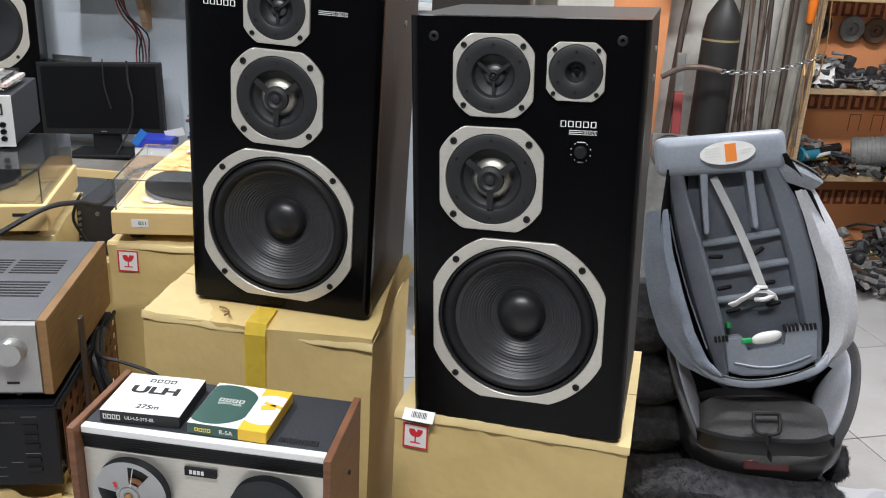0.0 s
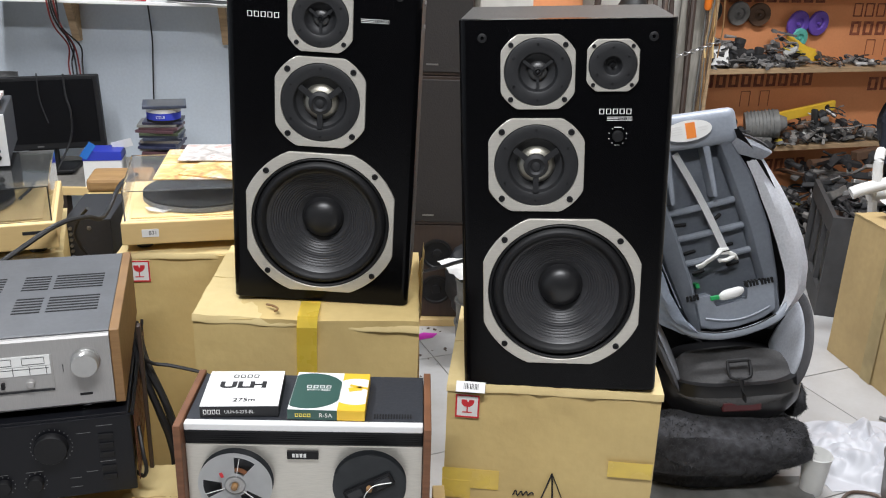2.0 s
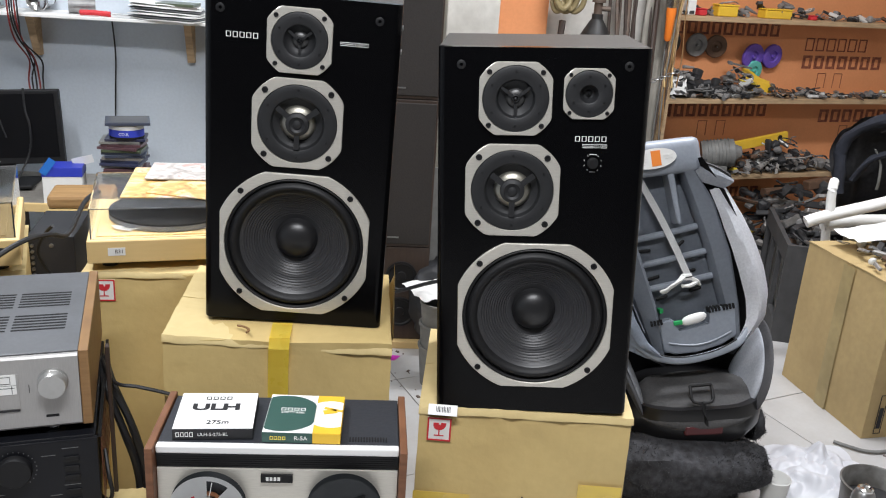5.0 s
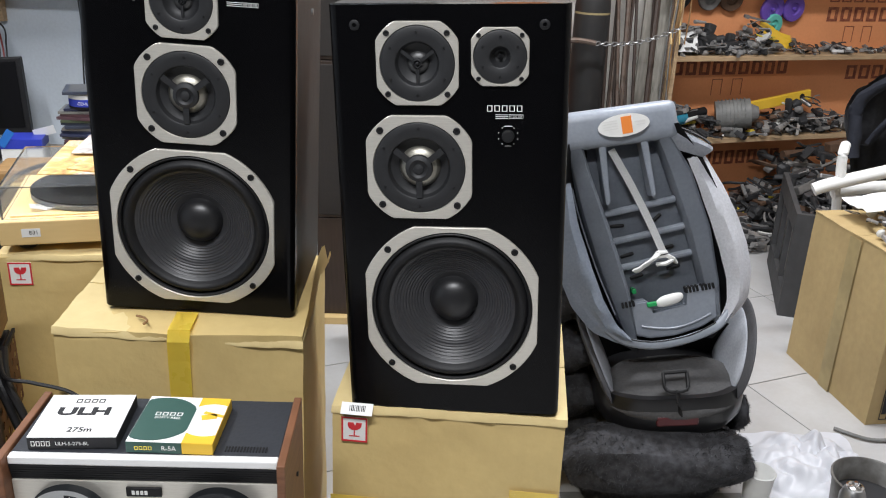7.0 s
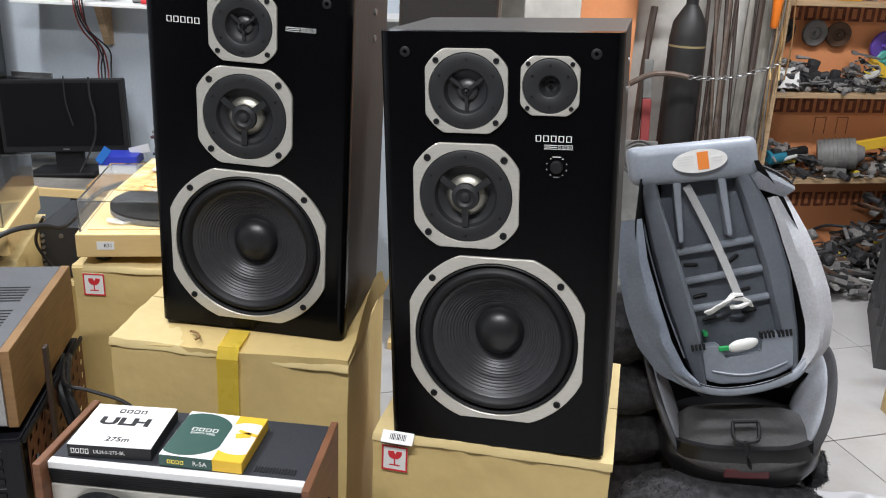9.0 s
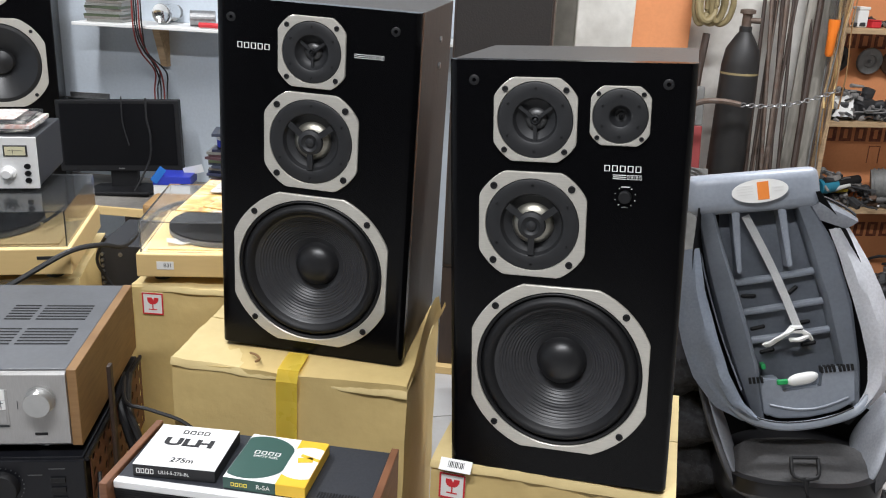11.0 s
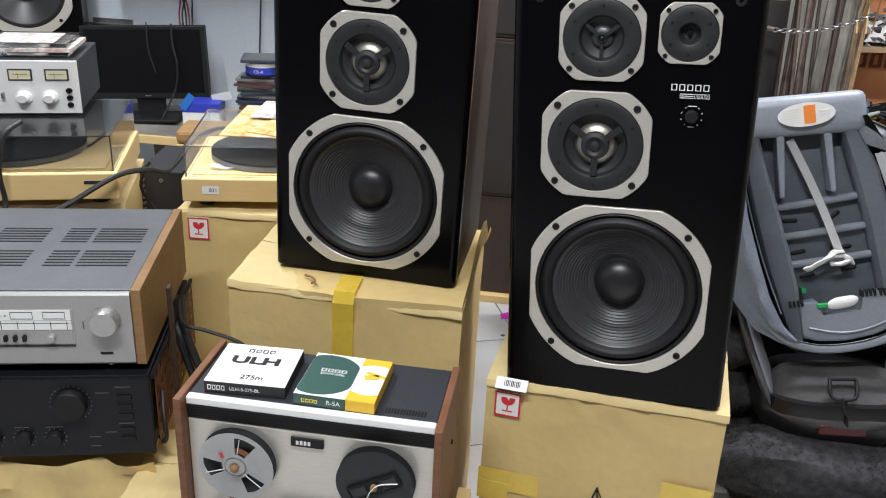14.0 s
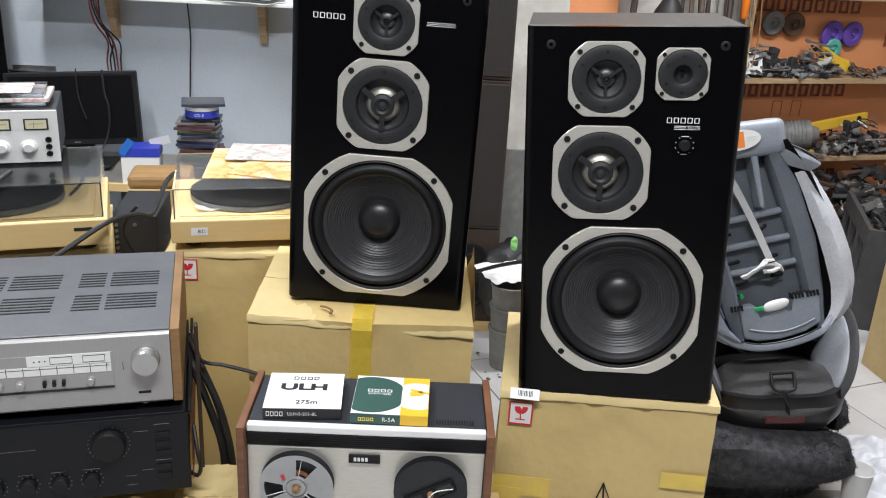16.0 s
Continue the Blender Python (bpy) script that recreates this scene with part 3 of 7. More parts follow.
block(bm, -0.030, 0.024, -0.001, 0.0038, DH - 0.067, DH - 0.051, 0.001)
ct = part("tape_counter", bm, M_RUBBER, dk, "black tape counter")
for k in range(4):
    bm = bmesh.new()
    block(bm, -0.021 + k * 0.0065, -0.0165 + k * 0.0065, -0.0018, -0.0009, DH - 0.0625, DH - 0.0555)
    part("digit_window", bm, M_PRINT, ct)


def flange(bm, rad, y, hub, windows):
    """A reel side with three open windows."""
    n = 72
    inner, outer = hub * 1.15, rad * 0.86
    a = [[bm.verts.new((q * math.cos(2 * math.pi * i / n), y, q * math.sin(2 * math.pi * i / n))) for i in range(n)] for q in (hub * 0.45, inner, outer, rad)]
    for j in range(3):
        for i in range(n):
            if j == 1 and windows and (i % 24) in windows:
                continue
            bm.faces.new((a[j][i], a[j][(i + 1) % n], a[j + 1][(i + 1) % n], a[j + 1][i]))
    bmesh.ops.solidify(bm, geom=list(bm.faces), thickness=0.0014)


RM = material("grey_reel_plastic", (0.70, 0.71, 0.71), 0.3, grain=0.1, scale=60)
RD = material("dark_reel_plastic", (0.055, 0.06, 0.065), 0.25, grain=0.1, scale=60)
for cx, cz, mat, label in ((-0.117, 0.285, RM, "grey plastic tape reel with three windows"), (0.113, 0.285, RD, "dark smoked plastic tape reel with loose tape end")):
    rot0 = Matrix.Rotation(radians(70), 4, "Y") if mat is RM else Matrix.Rotation(radians(-28), 4, "Y")
    base = pose(cx, 0, cz) @ rot0
    bm = bmesh.new()
    flange(bm, 0.0635, -0.020, 0.020, range(0, 8) if mat is RM else ())
    rl = part("reel", bm, mat, dk, label, m=base)
    bm = bmesh.new()
    flange(bm, 0.0635, -0.004, 0.020, ())
    part("back_flange", bm, RD, rl)
    bm = bmesh.new()
    if mat is RM:
        lathe_y(bm, [(0.018, -0.0215), (0.018, -0.004)], 0, 0, 32)
        lathe_y(bm, [(0.0165, -0.0222), (0.0145, -0.0235), (0.009, -0.0235), (0.0085, -0.0215)], 0, 0, 32)
        part("hub", bm, M_SILVER, rl, "pale hub", smooth=True)
        bm = bmesh.new()
        lathe_y(bm, [(0.0255, -0.018), (0.0255, -0.006)], 0, 0, 40)
        part("wound_tape", bm, M_WALNUT, rl)
        bm = bmesh.new()
        block(bm, -0.032, -0.022, -0.023, -0.0225, -0.016, -0.0105)
        part("red_mark", bm, M_RED, rl)
        for a in (90, 210, 330):
            bm = bmesh.new()
            block(bm, 0.018, 0.054, -0.0225, -0.0212, -0.0005, 0.0005, m=Matrix.Rotation(radians(a), 4, "Y"))
            part("rib", bm, M_WHITE, rl)
    else:
        block(bm, -0.045, 0.045, -0.0245, -0.021, -0.013, 0.013, 0.003)
        part("hub_plate", bm, M_RUBBER, rl, "black slotted hub plate")
        for s in (-1, 1):
            bm = bmesh.new()
            block(bm, s * 0.027 - 0.014, s * 0.027 + 0.014, -0.0262, -0.0246, -0.0085, 0.0085, 0.002)
            part("hub_slot", bm, M_PLATE, rl)
        bm = bmesh.new()
        tube(bm, [(-0.042, -0.027, -0.024), (-0.02, -0.029, -0.014), (-0.006, -0.032, -0.002), (0.012, -0.029, 0.003), (0.04, -0.027, -0.006)], 0.0017, 6, flat=0.5)
        part("leader_tape", bm, M_WHITE, rl, "white leader tape end")
    bm = bmesh.new()
    lathe_y(bm, [(0.006, -0.021), (0.0055, -0.030), (0.003, -0.032), (0.0006, -0.032)], 0, 0, 16)
    part("spindle", bm, M_OAK, rl, smooth=True)
bm = bmesh.new()
block(bm, -0.058, 0.062, -0.022, 0.0038, 0.125, 0.205, 0.004)
part("head_cover", bm, M_RUBBER, dk, "black head cover")
bm = bmesh.new()
block(bm, -0.056, 0.060, -0.024, -0.0222, 0.1975, 0.2015)
part("cover_trim", bm, M_SILVER, dk)
for s in (-1, 1):
    bm = bmesh.new()
    tube(bm, [(s * 0.15 if s < 0 else 0.16, -0.012, 0.235), (s * 0.12, -0.013, 0.21), (s * 0.085, -0.013, 0.185)], 0.0018, 6, flat=2.2)
    part("tape_path", bm, M_WALNUT, dk)
    for q in (0.085, 0.165):
        bm = bmesh.new()
        lathe_y(bm, [(0.006, 0.0035), (0.006, -0.018), (0.0045, -0.02), (0.0005, -0.02)], s * q, 0.183, 16)
        part("tape_guide", bm, M_CHROME, dk, smooth=True)
bm = bmesh.new()
block(bm, -0.188, -0.160, -0.004, 0.0038, 0.168, 0.182, 0.001)
part("power_switch", bm, M_RUBBER, dk)
bm = bmesh.new()
cyl(bm, 0.004, (0.2175, 0.10, 0.30), (0.2205, 0.10, 0.30), 12)
part("side_screw", bm, M_RUBBER, dk)
carton(pose(-0.73, 1.10, 0), 0.49, 0.26, 0.312, "low brown carton beneath the tape deck", 9.2, bulge=0.0)
wb = thing("wood_offcut", "pale rough wooden board leaning by the cartons", "board", pose(-0.255, 1.10, 0.0))
bm = bmesh.new()
block(bm, 0, 0.024, 0, 0.20, 0, 0.475, 0.002)
part("plank", bm, M_PINE, wb)


# ---- tape boxes ----
def tape_box(m, w, d, h, label):
    b = thing("tape_box", label, "tape box", m, "tape boxes")
    return b


DT = 0.7105
b = tape_box(pose(-0.600, 1.227, DT, 0, 0, 1.5), 0.136, 0.125, 0.023, "white and black cardboard tape box on the deck")
bm = bmesh.new()
block(bm, -0.067, 0.067, -0.062, 0.062, 0.0, 0.0205, 0.0012)
part("case", bm, M_INK, b, "black box sides")
bm = bmesh.new()
block(bm, -0.0665, 0.0665, -0.0615, 0.0615, 0.0207, 0.0218)
cv = part("cover", bm, M_WHITE, b, "white printed cover")
words("ULH", 0.030, pose(-0.002, 0.010, 0.0222), M_INK, b, spread=1.45, bold=0.0013)
words("275m", 0.017, pose(0.006, -0.042, 0.0222), M_INK, b, bold=0.0003)
bars(b, "maker_mark", M_INK, pose(0, 0.042, 0.0222, -90), letter_bars(-0.023, 0.025, -0.005, 0.005, 4, 0.0026))
bars(b, "fine_print", M_PRINT, pose(0, 0, 0.0222, -90), [(-0.056, 0.058, -0.0120, -0.0114), (-0.030, 0.030, -0.0185, -0.0178), (-0.022, 0.022, -0.0232, -0.0225)])
bars(b, "maker_mark", M_WHITE, pose(-0.045, -0.0622, 0.0105), letter_bars(-0.016, 0.014, -0.0042, 0.0042, 4, 0.0024))
words("ULH-5-275-BL", 0.0085, pose(0.0, -0.0626, 0.0105, 90), M_PRINT, b)
b = tape_box(pose(-0.4465, 1.221, DT, 0, 0, -2.5), 0.13, 0.13, 0.02, "green, white and yellow tape box on the deck")
bm = bmesh.new()
block(bm, -0.0665, 0.0185, -0.066, 0.066, 0.0, 0.0195, 0.001)
part("case", bm, M_GREEN, b)
bm = bmesh.new()
block(bm, 0.0187, 0.0665, -0.066, 0.066, 0.0, 0.0195, 0.001)
part("case_end", bm, M_YELLOW, b, "yellow end of the box")
bm = bmesh.new()
block(bm, -0.066, 0.0186, -0.0655, 0.0655, 0.0197, 0.0202)
part("cover", bm, M_WHITE, b, "white printed cover")


def flat_disc(name, mat, parent, cx, cy, r, z, clip, label=""):
    bm = bmesh.new()
    n = 40
    pts = []
    for i in range(n):
        a = 2 * math.pi * i / n
        pts.append((min(max(cx + r * math.cos(a), clip[0]), clip[1]), min(max(cy + r * math.sin(a), clip[2]), clip[3])))
    f = bm.faces.new([bm.verts.new((x, y, z)) for x, y in pts])
    bmesh.ops.dissolve_degenerate(bm, dist=1e-5, edges=bm.edges)
    bmesh.ops.solidify(bm, geom=list(bm.faces), thickness=0.0004)
    return part(name, bm, mat, parent, label)


flat_disc("green_circle", M_GREEN, b, -0.035, 0.0, 0.062, 0.0207, (-0.0655, 0.018, -0.0645, 0.0645))
bm = bmesh.new()
block(bm, 0.0188, 0.0662, -0.0655, 0.0655, 0.0197, 0.0202)
part("yellow_cover", bm, M_YELLOW, b)
flat_disc("white_circle", M_WHITE, b, 0.046, 0.0, 0.046, 0.0207, (0.019, 0.0655, -0.06, 0.06))
bm = bmesh.new()
block(bm, 0.032, 0.056, -0.012, 0.002, 0.0211, 0.0215, m=Matrix.Rotation(radians(16), 4, "Z"))
block(bm, 0.025, 0.060, 0.026, 0.033, 0.0211, 0.0215, m=Matrix.Rotation(radians(-18), 4, "Z"))
part("yellow_shape", bm, M_YELLOW, b)
bars(b, "maker_mark", M_WHITE, pose(-0.022, 0.012, 0.0211, -90), letter_bars(-0.021, 0.025, -0.0045, 0.0045, 4, 0.0024))
words("EMPTY REEL", 0.0078, pose(-0.021, 0.001, 0.0212), M_WHITE, b)
words("R-5A", 0.011, pose(-0.001, -0.0666, 0.0098, 90), M_WHITE, b)
bars(b, "maker_mark", M_PTAPE, pose(-0.038, -0.0665, 0.0095), letter_bars(-0.015, 0.013, -0.003, 0.003, 4, 0.0014))


# ---- amplifiers ----
AM = pose(-0.842, 1.325, 0.633, 0, 0, 12.8)
am = thing("stereo_receiver", "silver stereo receiver with wooden ends", "receiver", AM)
W, D, H0, H1 = 0.462, 0.41, 0.012, 0.164
HB = H0 + 0.013
bm = bmesh.new()
block(bm, -W + 0.018, -0.018, 0.012, D - 0.004, H0, H1 - 0.003, 0.002)
part("chassis", bm, M_RUBBER, am)
for x in (-W, -0.0175):
    bm = bmesh.new()
    block(bm, x, x + 0.0175, -0.001, D, H0 + 0.002, H1 + 0.001, 0.0015)
    part("wooden_end", bm, M_OAK, am, "golden wood-veneered end panel")
bm = bmesh.new()
block(bm, -W + 0.018, -0.018, 0.0045, D - 0.002, H1 - 0.003, H1, 0.001)
tp = part("top_cover", bm, M_GREYTOP, am, "grey painted steel top with slots")
for gx, gw in ((-0.140, 0.094), (-0.200, 0.050), (-0.330, 0.094), (-0.390, 0.050)):
    for row in range(2):
        for k in range(6):
            bm = bmesh.new()
            y = 0.105 + row * 0.115 + k * 0.0135
            block(bm, gx, gx + gw, y, y + 0.0048, H1 + 0.0002, H1 + 0.0009)
            part("vent_slot", bm, M_RUBBER, tp)
bm = bmesh.new()
prism(bm, [(0.0, H0 + 0.004), (-0.006, H0 + 0.010), (-0.006, H1 - 0.007), (-0.003, H1 - 0.003), (0.004, H1 - 0.003), (0.004, H1 - 0.008), (0.008, H0 + 0.004)], -W + 0.018, -0.018)
for v in bm.verts:
    v.co = Vector((v.co.y, v.co.x, v.co.z))
fp = part("front_panel", bm, M_SILVER, am, "champagne silver front panel")
FY = -0.0062
bm = bmesh.new()
block(bm, -W + 0.06, -0.118, FY - 0.0008, FY + 0.004, HB + 0.030, H1 - 0.034, 0.0008)
part("dial_recess", bm, M_SILVER, am)
bm = bmesh.new()
block(bm, -W + 0.062, -0.122, FY - 0.0018, FY - 0.0009, HB + 0.066, H1 - 0.056)
dl = part("dial_scale", bm, M_WHITE, am, "lit white tuning scale")
bm = bmesh.new()
block(bm, -0.262, -0.122, FY - 0.0022, FY - 0.0010, H1 - 0.0545, H1 - 0.034)
mt = part("meter_window", bm, M_WHITE, am, "white meter window")
for x in (-0.205, -0.150):
    bars(am, "meter_frame", M_PLATE, pose(0, FY - 0.0022, 0), [(x - 0.019, x + 0.019, H1 - 0.0515, H1 - 0.0507), (x - 0.019, x + 0.019, H1 - 0.0385, H1 - 0.0377), (x - 0.019, x - 0.0182, H1 - 0.0507, H1 - 0.0385), (x + 0.0182, x + 0.019, H1 - 0.0507, H1 - 0.0385)])
bars(am, "scale_marks", M_PLATE, pose(0, FY - 0.0018, 0), [(-W + 0.08 + k * 0.028, -W + 0.081 + k * 0.028, HB + 0.067, HB + 0.083) for k in range(11)] + [(-W + 0.065, -0.125, HB + 0.0785, HB + 0.0792)])
bm = bmesh.new()
block(bm, -W + 0.062, -0.122, FY - 0.0016, FY - 0.0009, HB + 0.037, HB + 0.064)
part("control_strip", bm, M_SILVER, am)
for x in (-0.392, -0.352, -0.312, -0.276):
    bm = bmesh.new()
    lathe_y(bm, [(0.0085, FY), (0.008, FY - 0.012), (0.007, FY - 0.013), (0.0005, FY - 0.013)], x, HB + 0.050, 20)
    part("small_knob", bm, M_SILVER, am, smooth=True)
bm = bmesh.new()
lathe_y(bm, [(0.0075, FY), (0.007, FY - 0.012), (0.006, FY - 0.013), (0.0005, FY - 0.013)], -0.158, HB + 0.051, 20)
part("small_knob", bm, M_SILVER, am, smooth=True)
for x in (-0.236, -0.220, -0.204):
    bm = bmesh.new()
    block(bm, x - 0.003, x + 0.003, FY - 0.010, FY - 0.001, HB + 0.045, HB + 0.056, 0.001)
    part("push_button", bm, M_RUBBER, am)
bm = bmesh.new()
lathe_y(bm, [(0.026, FY), (0.026, FY - 0.006), (0.0245, FY - 0.007), (0.0235, FY - 0.022), (0.0225, FY - 0.024), (0.0005, FY - 0.0235)], -0.062, HB + 0.085, 48)
part("tuning_knob", bm, M_KNOB, am, "large polished silver tuning knob", smooth=True)
bm = bmesh.new()
block(bm, -0.078, -0.056, FY - 0.0006, FY + 0.001, HB + 0.014, HB + 0.019)
part("badge", bm, M_RUBBER, am)
# Flat dark bar paints the shadow along the dial recess.
bars(am, "recess_shadow_line", M_PLATE, pose(0, FY - 0.0016, 0), [(-W + 0.062, -0.119, HB + 0.0315, HB + 0.0355)], label="dark bar painted as shade under the dial")
bars(am, "meter_marks", M_INK, pose(0, FY - 0.0022, 0), [(x - 0.0012, x + 0.0012, H1 - 0.046, H1 - 0.0436) for x in (-0.250, -0.241, -0.232)])
for x in (-0.07, -0.39):
    for y in (0.03, 0.35):
        bm = bmesh.new()
        lathe_z(bm, [(0.016, 0.0), (0.018, 0.003), (0.018, 0.0125)], 20, cx=x, cy=y)
        part("foot", bm, M_CHROME, am, smooth=True)

AM2 = pose(-0.828, 1.305, 0.463, 0, 0, 12.8)
a2 = thing("amplifier", "black amplifier with rows of knobs, perforated brown sides", "amplifier", AM2)
W2, D2, H2 = 0.45, 0.42, 0.1695
bm = bmesh.new()
block(bm, -W2 + 0.006, -0.006, 0.006, D2, 0.010, H2, 0.003)
part("case", bm, M_DARKMETAL, a2)
bm = bmesh.new()
block(bm, -W2 + 0.002, -0.002, -0.004, 0.006, 0.004, H2 - 0.001, 0.002)
part("front_panel", bm, M_DARKMETAL, a2, "black anodised front panel")
M_RUST = material("rust_brown_enamel", (0.16, 0.055, 0.025), 0.5, grain=0.4, scale=40, stain=0.4)
bm = bmesh.new()
n = 0
for i in range(11):
    for j in range(5):
        y0, z0 = 0.02 + i * 0.036, 0.008 + j * 0.032
        rr = 0.009
        o = [bm.verts.new(p) for p in ((0, y0, z0), (0, y0 + 0.036, z0), (0, y0 + 0.036, z0 + 0.032), (0, y0, z0 + 0.032))]
        q = [bm.verts.new((0, y0 + 0.018 + rr * math.cos(radians(225 + k * 45)), z0 + 0.0165 + rr * math.sin(radians(225 + k * 45)))) for k in range(8)]
        for k in range(4):
            bm.faces.new((o[k], q[2 * k], q[2 * k + 1], q[(2 * k + 2) % 8]))
            bm.faces.new((o[k], q[(2 * k + 2) % 8], o[(k + 1) % 4]))
bmesh.ops.remove_doubles(bm, verts=bm.verts, dist=1e-4)
bmesh.ops.solidify(bm, geom=list(bm.faces), thickness=0.0015)
part("perforated_side", bm, M_RUST, a2, "brown perforated side panel", m=pose(0.001, 0, 0))
bm = bmesh.new()
block(bm, -0.002, 0.004, 0.004, D2, H2 - 0.006, H2 + 0.002)
part("side_rim", bm, M_RUBBER, a2)
bm = bmesh.new()
lathe_y(bm, [(0.030, -0.004), (0.0295, -0.018), (0.028, -0.020), (0.0005, -0.0195)], -0.145, 0.118, 40)
part("volume_knob", bm, M_RUBBER, a2, "large black volume knob", smooth=True)
for x in (-0.40, -0.345, -0.29, -0.235, -0.18):
    bm = bmesh.new()
    lathe_y(bm, [(0.0145, -0.004), (0.014, -0.015), (0.013, -0.0165), (0.0005, -0.016)], x, 0.045, 28)
    part("small_knob", bm, M_RUBBER, a2, smooth=True)
dots = []
for cx, cz, rr, n in [(-0.145, 0.118, 0.0365, 21)] + [(x, 0.045, 0.0195, 11) for x in (-0.40, -0.345, -0.29, -0.235, -0.18)]:
    for q in range(n):
        a = radians(-50 + 280 * q / (n - 1))
        dots.append((cx + rr * math.cos(a) - 0.0008, cx + rr * math.cos(a) + 0.0008, cz + rr * math.sin(a) - 0.0008, cz + rr * math.sin(a) + 0.0008))
tagged(bars(a2, "dial_print", M_STEEL, pose(0, -0.0042, 0), dots), "fine grey dial marks", kind="stuff")
for z in (0.125, 0.105, 0.085, 0.055, 0.035):
    bm = bmesh.new()
    block(bm, -0.062, -0.036, -0.0075, -0.0038, z, z + 0.010, 0.001)
    part("push_button", bm, M_RUBBER, a2)
bars(a2, "panel_print", M_STEEL, pose(0, -0.0042, 0), [(-0.064, -0.036, 0.152, 0.1528), (-0.064, -0.036, 0.074, 0.0748), (-0.10, -0.075, 0.14, 0.1406), (-0.36, -0.27, 0.12, 0.1206), (-0.305, -0.28, 0.068, 0.0686), (-0.25, -0.225, 0.068, 0.0686), (-0.195, -0.165, 0.068, 0.0686), (-0.12, -0.10, 0.045, 0.0456), (-0.09, -0.07, 0.055, 0.0556), (-0.12, -0.10, 0.025, 0.0256)])
for x in (-0.06, -0.38):
    for y in (0.04, 0.36):
        bm = bmesh.new()
        lathe_z(bm, [(0.016, 0.0), (0.018, 0.011)], 16, cx=x, cy=y)
        part("foot", bm, M_RUBBER, a2)

ur = thing("upright_rail", "thin dark upright rail beside the receiver", "rail", pose(-0.842, 1.425, 0.0, 0, 0, 13))
bm = bmesh.new()
block(bm, 0, 0.008, 0, 0.018, 0, 0.755, 0.002)
part("rail", bm, M_DARKWOOD, ur)
cb = carton(pose(-1.36, 1.245, 0, 0, 0, 11), 0.51, 0.40, 0.457, "brown carton under the amplifiers with crumpled wrapping", 12.4, flaps=False)
bm = bmesh.new()
bmesh.ops.create_grid(bm, x_segments=26, y_segments=12, size=0.5)
for v in bm.verts:
    x, y = v.co.x + 0.5, v.co.y + 0.5
    p = Vector((x * 5, y * 4, 3.1))
    v.co = Vector((0.0 + x * 0.52, -0.035 - 0.04 * abs(noise.noise(p)) - 0.03 * (1 - y), 0.12 + y * 0.325)) + noise.noise_vector(p * 1.6) * 0.018
bmesh.ops.solidify(bm, geom=list(bm.faces), thickness=0.003)
part("crumpled_wrapping", bm, M_CARD, cb, "crumpled brown paper wrapping", smooth=True)

carton(pose(-0.862, 1.215, 0, 0, 0, 4), 0.125, 0.22, 0.425, "narrow pale carton wedged between the amplifiers and the deck", 14.3, bulge=0.001)
# ---- turntables and gear on the left ----
M_MAT = material("rubber_mat", (0.006, 0.006, 0.006), 0.8, gloss=0.2, grain=0.3, scale=120)
M_VINYL = material("black_vinyl", (0.008, 0.008, 0.009), 0.25, grain=0.2, scale=200)


def printed(name, stops, scale, rough=0.35):
    """Blotchy colour print: a colour ramp over noise."""
    m = material(name, (0.5, 0.5, 0.5), rough)
    nt = m.node_tree
    tc = nt.nodes["Texture Coordinate"]
    nz = nt.nodes.new("ShaderNodeTexNoise")
    nz.inputs["Scale"].default_value, nz.inputs["Detail"].default_value, nz.inputs["Distortion"].default_value = scale, 5.0, 1.2
    nt.links.new(tc.outputs["Object"], nz.inputs["Vector"])
    rp = nt.nodes.new("ShaderNodeValToRGB")
    nt.links.new(nz.outputs[0], rp.inputs[0])
    el = rp.color_ramp.elements
    while len(el) < len(stops):
        el.new(0.5)
    for e, (p, c) in zip(el, stops):
        e.position, e.color = p, (*c, 1)
    nt.links.new(rp.outputs[0], nt.nodes["Principled BSDF"].inputs["Base Color"])
    return m


M_SLEEVE = printed("printed_sleeve", [(0.30, (0.16, 0.06, 0.03)), (0.40, (0.74, 0.40, 0.14)), (0.47, (0.78, 0.52, 0.18)), (0.55, (0.80, 0.70, 0.46)), (0.63, (0.74, 0.40, 0.22)), (0.72, (0.80, 0.77, 0.70))], 16)
M_SLEEVE2 = printed("pale_printed_sleeve", [(0.30, (0.20, 0.17, 0.16)), (0.42, (0.55, 0.50, 0.46)), (0.50, (0.72, 0.70, 0.68)), (0.58, (0.60, 0.35, 0.30)), (0.66, (0.78, 0.74, 0.72))], 14)


